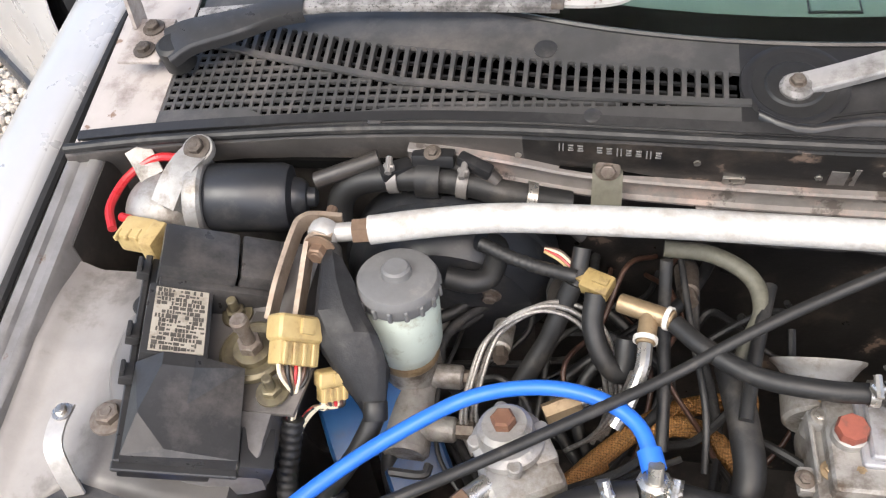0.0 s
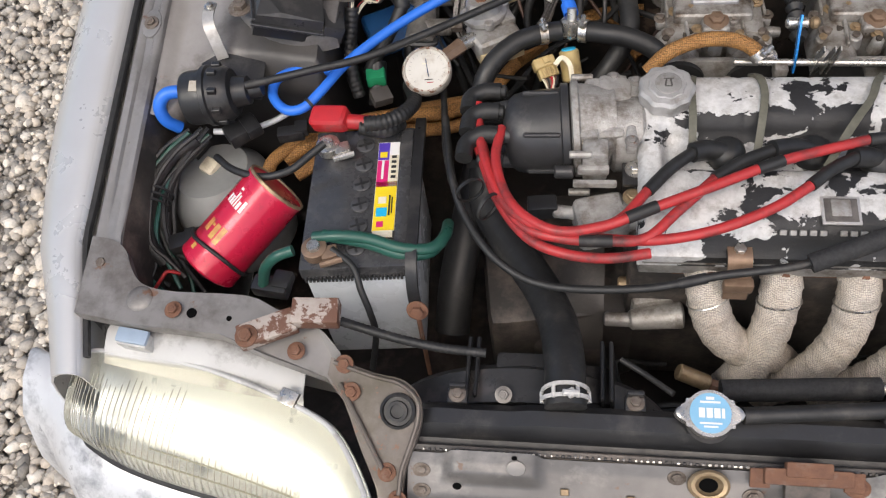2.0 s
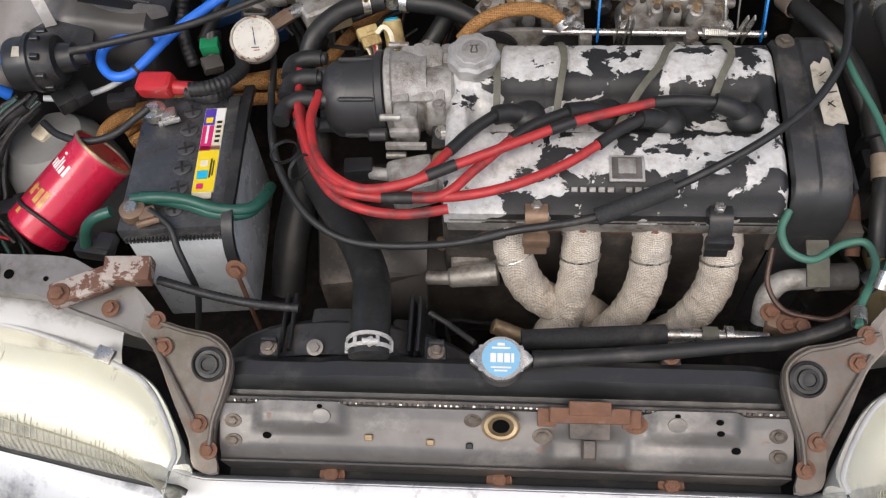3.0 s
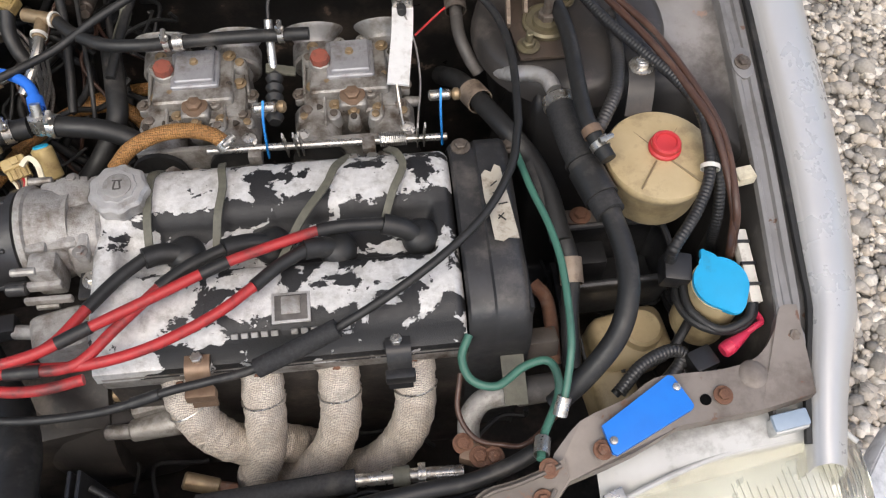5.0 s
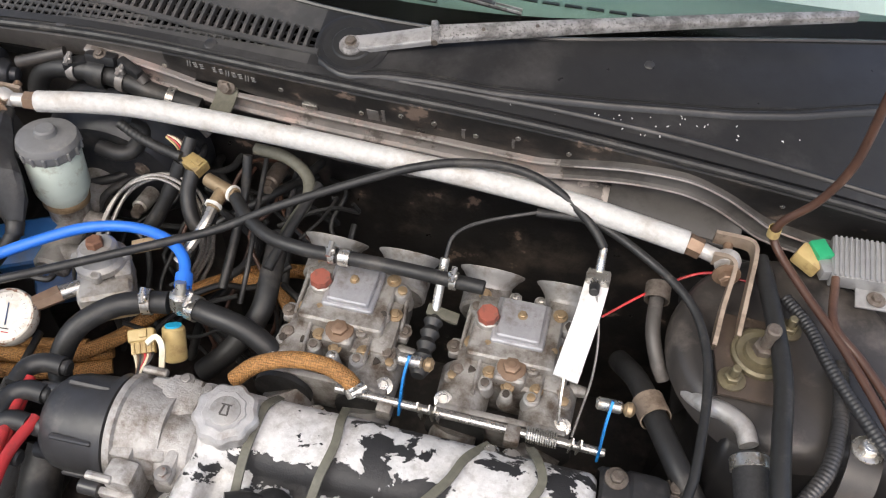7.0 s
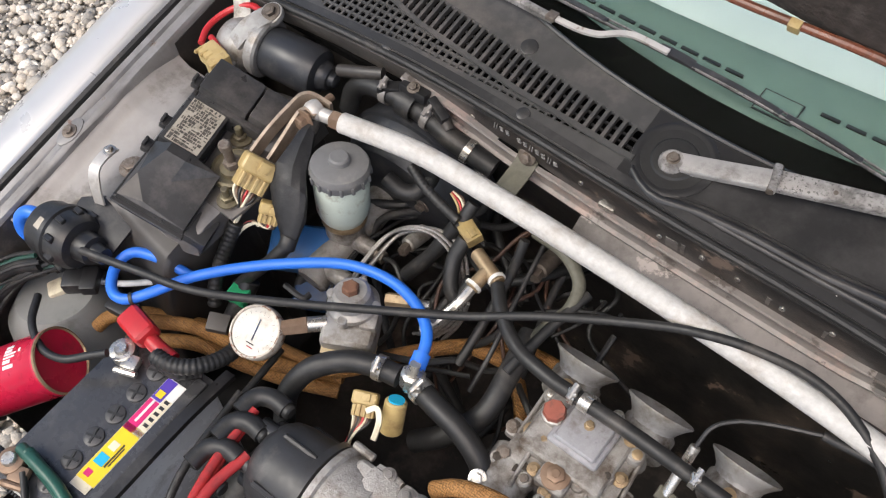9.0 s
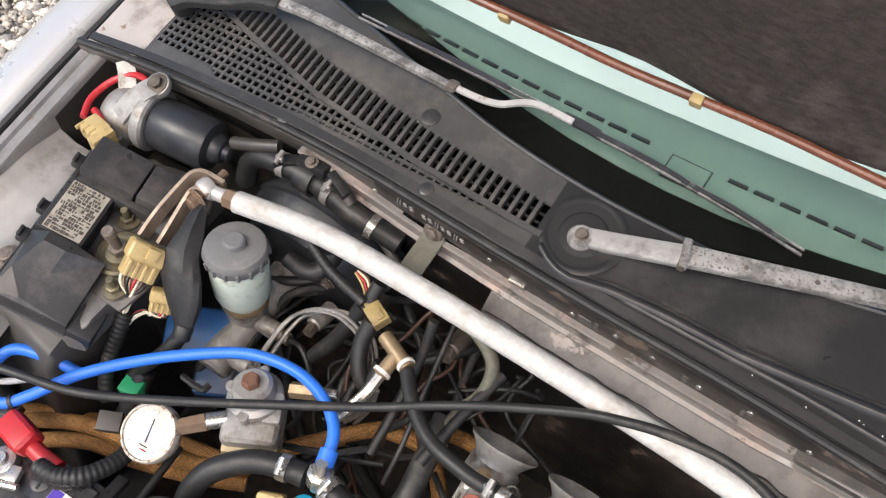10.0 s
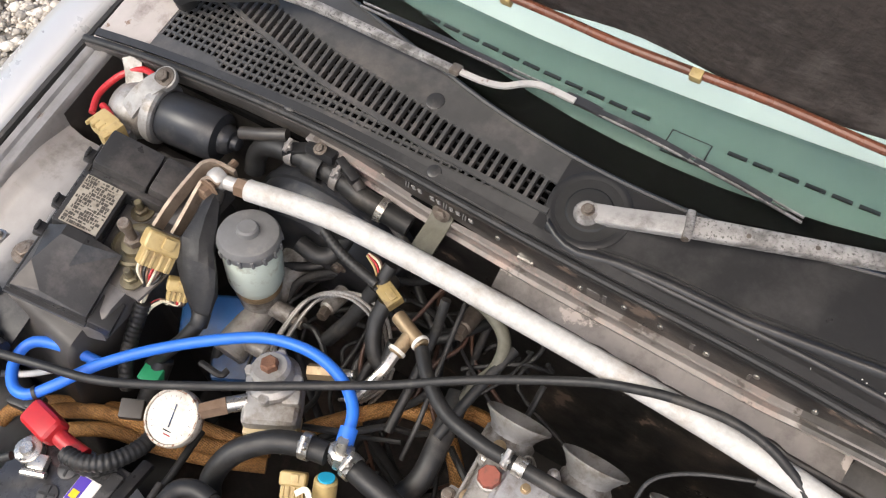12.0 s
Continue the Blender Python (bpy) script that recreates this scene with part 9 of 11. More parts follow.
GND4 = [(0.397, 0.431, 0.735), (0.405, 0.382, 0.735), (0.417, 0.334, 0.732), (0.423, 0.290, 0.728), (0.423, 0.244, 0.720), (0.420, 0.202, 0.710), (0.411, 0.165, 0.690), (0.403, 0.144, 0.675)]
ob = hose("earth_cable", "long pale green earth cable beside the belt cover", "cable", GND4, 0.0041, "palegreen", group="earth cables")
band(ob, GND4, 0.97, 0.0066, 0.02, "zinc", False, "cable_lug")
GND5 = [(0.321, 0.237, 0.680), (0.311, 0.215, 0.672), (0.319, 0.192, 0.665), (0.345, 0.185, 0.660), (0.376, 0.203, 0.662), (0.401, 0.206, 0.665), (0.409, 0.187, 0.665), (0.405, 0.164, 0.660), (0.386, 0.130, 0.655), (0.377, 0.102, 0.662)]
ob = hose("earth_cable", "green earth cable looped by the alternator", "cable", GND5, 0.0046, "palegreen", group="earth cables")
band(ob, GND5, 0.95, 0.0075, 0.02, "zinc", False, "cable_lug")
BRW = [(0.310, 0.212, 0.640), (0.304, 0.177, 0.620), (0.319, 0.149, 0.610), (0.347, 0.139, 0.610), (0.374, 0.135, 0.620), (0.421, 0.172, 0.620)]
ob = hose("wire", "thin dark wire looping by the alternator", "wire", BRW, 0.003, "brown_wire", group="wires")
NEG = [(-0.415, 0.224, 0.685), (-0.388, 0.204, 0.680), (-0.378, 0.182, 0.665), (-0.370, 0.167, 0.640), (-0.369, 0.159, 0.600), (-0.379, 0.138, 0.550)]
ob = hose("wire", "thin black lead running down from the battery", "wire", NEG, 0.0040, "rubber", group="wires")
RADH = [(-0.145, 0.063, 0.640), (-0.146, 0.083, 0.642), (-0.148, 0.122, 0.635), (-0.157, 0.178, 0.615), (-0.181, 0.236, 0.600), (-0.221, 0.299, 0.595), (-0.249, 0.350, 0.600), (-0.253, 0.391, 0.620)]
ob = hose("radiator_hose", "thick black radiator top hose with a spring clamp", "hose", RADH, 0.0225, "rubber", seg=20)
for k in (0.085, 0.125):
    band(ob, RADH, k, 0.0232, 0.004, "bracepaint", k < 0.1)
path = spline(RADH, 8)
i = int(0.105 * (len(path) - 1))
d = (path[i + 1] - path[i - 1]).normalized()
fr = frame_of(d)
for a in lin(0, 300, 5):
    bm = B()
    u = fr @ Vector((math.cos(radians(a)), math.sin(radians(a)), 0))
    cyl(bm, path[i] + u * 0.0248 - d * 0.006, path[i] + u * 0.0248 + d * 0.006, 0.0022, 0.0022, 8)
    part("clamp_bridge", bm, "bracepaint", ob)
LOWP = [(0.023, 0.112, 0.590), (0.100, 0.117, 0.590), (0.189, 0.122, 0.592)]
ob = hose("foam_pipe", "black foam-covered pipe behind the radiator", "pipe", LOWP, 0.0125, "foam", seg=14)
LOWP2 = [(0.189, 0.122, 0.592), (0.245, 0.122, 0.592), (0.304, 0.120, 0.592)]
ob = hose("steel_pipe", "dull steel pipe end behind the radiator", "pipe", LOWP2, 0.0075, "zinc")
band(ob, LOWP2, 0.45, 0.0095, 0.018, "olive", False, "joint")
band(ob, LOWP2, 0.65, 0.011, 0.008, "zinc", False, "nut")
CAPH = [(0.034, 0.064, 0.640), (0.099, 0.071, 0.638), (0.174, 0.079, 0.636), (0.256, 0.092, 0.630), (0.307, 0.097, 0.630), (0.351, 0.108, 0.635), (0.376, 0.118, 0.640)]
ob = hose("overflow_hose", "black overflow hose from the radiator cap", "hose", CAPH, 0.0088, "rubber")
THF = [(-0.401, 0.152, 0.645), (-0.339, 0.137, 0.640), (-0.286, 0.129, 0.635), (-0.234, 0.127, 0.630)]
ob = hose("split_conduit", "thin black ribbed conduit in front of the battery", "conduit", THF, 0.0055, "rubber", ribs=160)
THF2 = [(-0.085, 0.140, 0.600), (-0.060, 0.124, 0.600), (-0.030, 0.097, 0.610)]
ob = hose("wire", "thin black wire by the fan shroud", "wire", THF2, 0.0035, "rubber", group="wires")
TAN1 = [(-0.057, 0.469, 0.715), (-0.034, 0.480, 0.735), (0.000, 0.489, 0.745), (0.034, 0.491, 0.745), (0.060, 0.486, 0.738), (0.073, 0.477, 0.728)]
ob = hose("braided_hose", "tan braided fuel hose", "hose", TAN1, 0.0088, "tan_braid", group="braided hoses", seg=14)
band(ob, TAN1, 0.97, 0.0095, 0.010, "zinc")
TAN2 = [(-0.534, 0.422, 0.600), (-0.456, 0.459, 0.620), (-0.407, 0.473, 0.625), (-0.359, 0.484, 0.620), (-0.306, 0.509, 0.600), (-0.258, 0.547, 0.600), (-0.225, 0.588, 0.610), (-0.187, 0.621, 0.615)]
ob = hose("braided_hose", "tan braided fuel hose", "hose", TAN2, 0.0094, "tan_braid", group="braided hoses", seg=14)
TAN3 = [(-0.520, 0.408, 0.580), (-0.440, 0.452, 0.600), (-0.371, 0.470, 0.600), (-0.317, 0.495, 0.580), (-0.262, 0.524, 0.570)]
ob = hose("braided_hose", "tan braided fuel hose", "hose", TAN3, 0.0094, "tan_braid", group="braided hoses", seg=14)
TAN4 = [(-0.221, 0.585, 0.620), (-0.179, 0.632, 0.620), (-0.133, 0.676, 0.610), (-0.087, 0.699, 0.600), (-0.046, 0.702, 0.600)]
ob = hose("braided_hose", "tan braided fuel hose", "hose", TAN4, 0.0094, "tan_braid", group="braided hoses", seg=14)
TAN5 = [(-0.150, 0.655, 0.618), (-0.116, 0.663, 0.614), (-0.093, 0.658, 0.610), (-0.070, 0.639, 0.600), (-0.051, 0.618, 0.590)]
ob = hose("braided_hose", "tan braided fuel hose", "hose", TAN5, 0.0098, "tan_braid", group="braided hoses", seg=14)
TAN6 = [(-0.554, 0.393, 0.600), (-0.544, 0.413, 0.610), (-0.514, 0.442, 0.610), (-0.481, 0.462, 0.600), (-0.393, 0.501, 0.600), (-0.287, 0.527, 0.600)]
ob = hose("braided_hose", "tan braided fuel hose", "hose", TAN6, 0.0088, "tan_braid", group="braided hoses", seg=14)
TAN7 = [(-0.533, 0.422, 0.585), (-0.498, 0.453, 0.590), (-0.440, 0.482, 0.585), (-0.326, 0.513, 0.580), (-0.266, 0.539, 0.580)]
ob = hose("braided_hose", "tan braided fuel hose", "hose", TAN7, 0.0088, "tan_braid", group="braided hoses", seg=14)
FUEL = [(-0.135, 0.677, 0.750), (-0.110, 0.651, 0.752), (-0.073, 0.627, 0.755), (-0.027, 0.618, 0.758), (0.010, 0.617, 0.760), (0.085, 0.616, 0.763), (0.172, 0.612, 0.765)]
ob = hose("fuel_hose", "black fuel hose clamped to both carburettors", "hose", FUEL, 0.0079, "rubber", seg=14)
band(ob, FUEL, 0.66, 0.009, 0.007, "zinc")
band(ob, FUEL, 0.95, 0.009, 0.007, "zinc")
band(ob, FUEL, 0.70, 0.0088, 0.012, "zinc", False, "banjo")
COOL1 = [(-0.255, 0.440, 0.64), (-0.262, 0.462, 0.675), (-0.250, 0.490, 0.703), (-0.222, 0.518, 0.714), (-0.192, 0.533, 0.716), (-0.162, 0.540, 0.716)]
ob = hose("coolant_hose", "black coolant hose with a clamp at the brass tee", "hose", COOL1, 0.0125, "rubber", group="coolant hoses", seg=16)
band(ob, COOL1, 0.86, 0.0130, 0.010, "zinc")
COOL2 = [(-0.141, 0.544, 0.712), (-0.112, 0.539, 0.712), (-0.076, 0.534, 0.708), (-0.043, 0.524, 0.695), (-0.029, 0.511, 0.675), (-0.024, 0.490, 0.650)]
ob = hose("coolant_hose", "black coolant hose with a clamp at the brass tee", "hose", COOL2, 0.0125, "rubber", group="coolant hoses", seg=16)
band(ob, COOL2, 0.06, 0.0130, 0.010, "zinc")
COOL3 = [(-0.086, 0.674, 0.700), (-0.077, 0.619, 0.695), (-0.075, 0.574, 0.680), (-0.100, 0.539, 0.650), (-0.132, 0.519, 0.620)]
ob = hose("coolant_hose", "black coolant hose running under the carburettors", "hose", COOL3, 0.013, "rubber", group="coolant hoses", seg=16)
GRG = [(-0.143, 0.759, 0.750), (-0.102, 0.756, 0.748), (-0.070, 0.739, 0.740), (-0.062, 0.711, 0.730), (-0.072, 0.688, 0.715), (-0.082, 0.657, 0.700)]
ob = hose("vacuum_hose", "grey-green rubber hose bent below the strut brace", "hose", GRG, 0.0075, "olive", seg=12)
HEATU = [(-0.446, 0.778, 0.740), (-0.443, 0.788, 0.765), (-0.426, 0.793, 0.783), (-0.393, 0.795, 0.790), (-0.355, 0.796, 0.790), (-0.319, 0.794, 0.787), (-0.292, 0.790, 0.782), (-0.267, 0.791, 0.775), (-0.227, 0.794, 0.765)]
ob = hose("heater_hose", "black heater hose bent to the bulkhead valve", "hose", HEATU, 0.0128, "rubber", seg=16)
band(ob, HEATU, 0.40, 0.0135, 0.010, "bare")
band(ob, HEATU, 0.62, 0.0135, 0.010, "bare")
band(ob, HEATU, 0.90, 0.0135, 0.009, "zinc", False)
band(ob, HEATU, 0.50, 0.0165, 0.022, "rubber", False, "valve_body")
HPE = [(-0.236, 0.793, 0.766), (-0.271, 0.792, 0.764), (-0.250, 0.789, 0.762), (-0.231, 0.783, 0.752), (-0.215, 0.781, 0.735)]
ob = hose("heater_pipe", "thin grey pipe leaving the heater hose", "pipe", HPE, 0.0055, "tower")
HP1 = [(-0.462, 0.788, 0.790), (-0.429, 0.795, 0.800), (-0.403, 0.805, 0.805)]
ob = hose("heater_pipe", "grey pipe along the bulkhead", "pipe", HP1, 0.008, "bay_dark")
HP2 = [(-0.335, 0.806, 0.800), (-0.308, 0.799, 0.800), (-0.292, 0.792, 0.790)]
ob = hose("heater_pipe", "grey pipe along the bulkhead", "pipe", HP2, 0.008, "bay_dark")
SERVO = [(-0.333, 0.721, 0.740), (-0.308, 0.721, 0.735), (-0.294, 0.732, 0.735), (-0.290, 0.754, 0.745), (-0.304, 0.750, 0.760)]
ob = hose("servo_hose", "black vacuum hose from the brake servo", "hose", SERVO, 0.0105, "rubber", seg=14)
HAR1 = [(-0.301, 0.733, 0.775), (-0.275, 0.723, 0.770), (-0.251, 0.718, 0.765), (-0.217, 0.713, 0.760)]
ob = hose("split_conduit", "black ribbed wiring conduit under the brace", "conduit", HAR1, 0.0062, "rubber", ribs=170)
HAR2 = [(-0.219, 0.715, 0.750), (-0.231, 0.700, 0.720), (-0.245, 0.684, 0.690), (-0.264, 0.666, 0.660)]
ob = hose("wiring_loom", "taped black wiring loom dropping behind the engine", "wiring loom", HAR2, 0.0095, "rubber", group="wiring looms", wave=0.12)
HAR3 = [(-0.200, 0.704, 0.750), (-0.201, 0.683, 0.730), (-0.190, 0.663, 0.710), (-0.175, 0.659, 0.700), (-0.172, 0.681, 0.720)]
ob = hose("fuel_hose", "bent black rubber hose at the brass tee", "hose", HAR3, 0.0092, "rubber", seg=14)
HAR4 = [(-0.142, 0.737, 0.760), (-0.141, 0.707, 0.720), (-0.139, 0.658, 0.690), (-0.139, 0.610, 0.660)]
ob = hose("fuel_hose", "straight black hose dropping below the brace", "hose", HAR4, 0.0058, "rubber")
HSH = [(-0.213, 0.737, 0.770), (-0.215, 0.726, 0.760), (-0.217, 0.713, 0.745)]
ob = hose("rubber_pipe", "short grey rubber pipe below the brace", "hose", HSH, 0.008, "rubber")
COILA = [(x + -0.006, y + -0.004, z + 0) for x, y, z in [(-0.191, 0.638, 0.620), (-0.180, 0.656, 0.650), (-0.187, 0.677, 0.690), (-0.206, 0.696, 0.720), (-0.235, 0.698, 0.735), (-0.264, 0.690, 0.730), (-0.288, 0.678, 0.710), (-0.299, 0.655, 0.690), (-0.306, 0.626, 0.660), (-0.296, 0.610, 0.630)]]
ob = hose("steel_cable", "coiled braided steel cable behind the regulator", "steel cable", COILA, 0.0022, "wire_steel", group="steel cables", seg=7)
COILB = [(x + -0.002, y + -0.001, z + 0.004) for x, y, z in [(-0.191, 0.638, 0.620), (-0.180, 0.656, 0.650), (-0.187, 0.677, 0.690), (-0.206, 0.696, 0.720), (-0.235, 0.698, 0.735), (-0.264, 0.690, 0.730), (-0.288, 0.678, 0.710), (-0.299, 0.655, 0.690), (-0.306, 0.626, 0.660), (-0.296, 0.610, 0.630)]]
ob = hose("steel_cable", "coiled braided steel cable behind the regulator", "steel cable", COILB, 0.0022, "wire_steel", group="steel cables", seg=7)
COILC = [(x + 0.002, y + 0.002, z + -0.004) for x, y, z in [(-0.191, 0.638, 0.620), (-0.180, 0.656, 0.650), (-0.187, 0.677, 0.690), (-0.206, 0.696, 0.720), (-0.235, 0.698, 0.735), (-0.264, 0.690, 0.730), (-0.288, 0.678, 0.710), (-0.299, 0.655, 0.690), (-0.306, 0.626, 0.660), (-0.296, 0.610, 0.630)]]
ob = hose("steel_cable", "coiled braided steel cable behind the regulator", "steel cable", COILC, 0.0022, "wire_steel", group="steel cables", seg=7)
COILD = [(x + 0.006, y + 0.005, z + 0.002) for x, y, z in [(-0.191, 0.638, 0.620), (-0.180, 0.656, 0.650), (-0.187, 0.677, 0.690), (-0.206, 0.696, 0.720), (-0.235, 0.698, 0.735), (-0.264, 0.690, 0.730), (-0.288, 0.678, 0.710), (-0.299, 0.655, 0.690), (-0.306, 0.626, 0.660), (-0.296, 0.610, 0.630)]]
ob = hose("steel_cable", "coiled braided steel cable behind the regulator", "steel cable", COILD, 0.0022, "wire_steel", group="steel cables", seg=7)
COILE = [(x + -0.005, y + 0, z) for x, y, z in [(-0.162, 0.647, 0.720), (-0.171, 0.644, 0.680), (-0.191, 0.632, 0.640), (-0.216, 0.624, 0.620)]]
ob = hose("steel_cable", "coiled braided steel cable behind the regulator", "steel cable", COILE, 0.0022, "wire_steel", group="steel cables", seg=7)
COILF = [(x + 0, y + 0.003, z) for x, y, z in [(-0.162, 0.647, 0.720), (-0.171, 0.644, 0.680), (-0.191, 0.632, 0.640), (-0.216, 0.624, 0.620)]]
ob = hose("steel_cable", "coiled braided steel cable behind the regulator", "steel cable", COILF, 0.0022, "wire_steel", group="steel cables", seg=7)
COILG = [(x + 0.005, y + 0.006, z) for x, y, z in [(-0.162, 0.647, 0.720), (-0.171, 0.644, 0.680), (-0.191, 0.632, 0.640), (-0.216, 0.624, 0.620)]]
ob = hose("steel_cable", "coiled braided steel cable behind the regulator", "steel cable", COILG, 0.0022, "wire_steel", group="steel cables", seg=7)
AC = [(0.451, 0.491, 0.755), (0.459, 0.429, 0.748), (0.471, 0.381, 0.742), (0.484, 0.337, 0.738), (0.491, 0.287, 0.730), (0.486, 0.243, 0.720), (0.470, 0.209, 0.700), (0.438, 0.183, 0.670), (0.404, 0.166, 0.640)]
ob = hose("foam_hose", "thick black foam-covered hose curving over the bay", "hose", AC, 0.0118, "rubber", seg=18)
bm = B()
tube(bm, AC[:4], 0.0168, 18, 7)
part("foam_sleeve", bm, "foam", ob, "thick black foam sleeve")
band(ob, AC, 0.27, 0.0174, 0.04, "rubber", False, "tape_band")
band(ob, AC, 0.20, 0.0172, 0.004, "rubber", False, "cable_tie")
band(ob, AC, 0.015, 0.0165, 0.012, "zinc", False, "ferrule")
ACM = [(0.391, 0.639, 0.700), (0.393, 0.584, 0.715), (0.408, 0.548, 0.740), (0.429, 0.536, 0.750), (0.444, 0.520, 0.757), (0.450, 0.502, 0.756)]
ob = hose("metal_pipe", "bent dull aluminium pipe joining the foam hose", "pipe", ACM, 0.0095, "alu_clean", seg=14)
HR2 = [(0.450, 0.710, 0.785), (0.456, 0.684, 0.785), (0.465, 0.633, 0.785), (0.473, 0.563, 0.785), (0.471, 0.494, 0.783), (0.472, 0.432, 0.778), (0.487, 0.386, 0.768)]
ob = hose("rubber_hose", "black rubber hose with a clamp at its end", "hose", HR2, 0.0092, "rubber", seg=14)
band(ob, HR2, 0.95, 0.0098, 0.008, "zinc")
band(ob, HR2, 0.88, 0.0100, 0.010, "copper", False)
CORR1 = [(0.478, 0.668, 0.780), (0.500, 0.634, 0.783), (0.520, 0.588, 0.783), (0.554, 0.533, 0.780), (0.585, 0.489, 0.775), (0.606, 0.443, 0.765), (0.602, 0.378, 0.750), (0.582, 0.337, 0.735), (0.552, 0.302, 0.720), (0.551, 0.302, 0.700), (0.562, 0.313, 0.660), (0.592, 0.347, 0.580)]
ob = hose("split_conduit", "black ribbed conduit over the strut tower", "conduit", CORR1, 0.0066, "conduit", ribs=230, group="conduits")
band(ob, CORR1, 0.55, 0.0095, 0.005, "white", False, "cable_tie")
CORR2 = [(0.534, 0.608, 0.770), (0.533, 0.550, 0.765), (0.522, 0.496, 0.760), (0.502, 0.461, 0.750), (0.491, 0.447, 0.740)]
ob = hose("split_conduit", "black ribbed conduit over the strut tower", "conduit", CORR2, 0.0078, "grey_plastic", ribs=230, group="conduits")
CORR3 = [(0.539, 0.614, 0.782), (0.567, 0.569, 0.782), (0.588, 0.502, 0.775), (0.607, 0.436, 0.765), (0.618, 0.387, 0.735), (0.620, 0.358, 0.700), (0.622, 0.349, 0.660), (0.639, 0.362, 0.600)]
ob = hose("split_conduit", "black ribbed conduit over the strut tower", "conduit", CORR3, 0.0064, "conduit", ribs=230, group="conduits")
BR1 = [(0.487, 0.714, 1.020), (0.493, 0.720, 0.930), (0.481, 0.724, 0.870), (0.458, 0.725, 0.830), (0.461, 0.723, 0.800), (0.492, 0.676, 0.790), (0.526, 0.621, 0.788), (0.566, 0.541, 0.785), (0.596, 0.467, 0.778), (0.613, 0.410, 0.768), (0.620, 0.336, 0.735), (0.622, 0.315, 0.700), (0.631, 0.315, 0.660), (0.665, 0.346, 0.580)]
ob = hose("washer_hose", "thin brown washer hose running up to the bonnet", "hose", BR1, 0.0045, "brown_wire", group="washer hoses")
band(ob, BR1, 0.27, 0.006, 0.012, "connector", False, "hose_clip")
BR2 = [(0.526, 0.700, 0.790), (0.522, 0.639, 0.790), (0.547, 0.602, 0.788), (0.575, 0.552, 0.785), (0.606, 0.469, 0.775), (0.623, 0.407, 0.762), (0.621, 0.333, 0.740), (0.626, 0.318, 0.700), (0.635, 0.318, 0.660), (0.669, 0.347, 0.580)]
ob = hose("washer_hose", "thin brown hose along the wing", "hose", BR2, 0.0045, "brown_wire", group="washer hoses")
HR4 = [(0.332, 0.630, 0.660), (0.351, 0.589, 0.690), (0.372, 0.537, 0.705), (0.395, 0.488, 0.710), (0.420, 0.447, 0.700), (0.434, 0.401, 0.690), (0.440, 0.347, 0.675)]
ob = hose("steering_hose", "dark rubber hose with a crimped steel collar", "hose", HR4, 0.0125, "rubber", seg=16)
band(ob, HR4, 0.30, 0.0150, 0.026, "tanpaint", False, "collar")
HR4B = [(0.417, 0.441, 0.700), (0.431, 0.389, 0.685), (0.445, 0.353, 0.670), (0.449, 0.318, 0.655), (0.441, 0.272, 0.640), (0.438, 0.220, 0.610)]
ob = hose("steering_hose", "dark rubber hose down the side of the belt cover", "hose", HR4B, 0.0105, "rubber", seg=14)
band(ob, HR4B, 0.60, 0.0120, 0.03, "tanpaint", False, "collar")
PR5 = [(0.355, 0.680, 0.740), (0.355, 0.632, 0.730), (0.365, 0.603, 0.715), (0.376, 0.591, 0.700)]
ob = hose("metal_pipe", "dark steel pipe with a hexagon union", "pipe", PR5, 0.008, "tower")
band(ob, PR5, 0.08, 0.0125, 0.02, "bolt", False, "union")
RTH = [(0.300, 0.633, 0.730), (0.339, 0.666, 0.740), (0.380, 0.694, 0.750), (0.409, 0.700, 0.760), (0.446, 0.697, 0.760)]
ob = hose("wire", "thin red wire across the bay", "wire", RTH, 0.0015, "red", group="wires", seg=6)
BR6 = [(0.408, 0.700, 0.720), (0.407, 0.646, 0.715), (0.411, 0.585, 0.710)]
ob = hose("rubber_hose", "black rubber hose behind the carburettors", "hose", BR6, 0.0085, "rubber")
LMR = [(0.570, 0.288, 0.660), (0.569, 0.254, 0.660), (0.594, 0.226, 0.660), (0.625, 0.232, 0.665), (0.635, 0.248, 0.670)]
ob = hose("wiring_loom", "black wires round the washer filler", "wiring loom", LMR, 0.005, "rubber", group="wiring looms")
LMR2 = [(0.479, 0.177, 0.630), (0.507, 0.201, 0.640), (0.541, 0.215, 0.640), (0.558, 0.211, 0.630), (0.532, 0.186, 0.620), (0.493, 0.170, 0.610)]
ob = hose("split_conduit", "black ribbed conduit behind the blue plate", "conduit", LMR2, 0.0075, "grey_plastic", ribs=230, group="conduits")
LMR3 = [(0.578, 0.256, 0.640), (0.545, 0.219, 0.630), (0.513, 0.207, 0.620), (0.481, 0.187, 0.600)]
ob = hose("wiring_loom", "black wires behind the blue plate", "wiring loom", LMR3, 0.0055, "rubber", group="wiring looms")
BLOW = [(0.410, 0.326, 0.620), (0.423, 0.306, 0.615), (0.425, 0.271, 0.600), (0.424, 0.240, 0.580)]
ob = hose("metal_pipe", "rusty brown pipe beside the belt cover", "pipe", BLOW, 0.0085, "rust")
LMLA = [(-0.630, 0.398, 0.670), (-0.661, 0.374, 0.660), (-0.684, 0.339, 0.645), (-0.687, 0.298, 0.630), (-0.681, 0.269, 0.610), (-0.664, 0.256, 0.590)]
ob = hose("wiring_loom", "bundle of black wires in the corner of the bay", "wiring loom", LMLA, 0.0095, "rubber", group="wiring looms", wave=0.08)
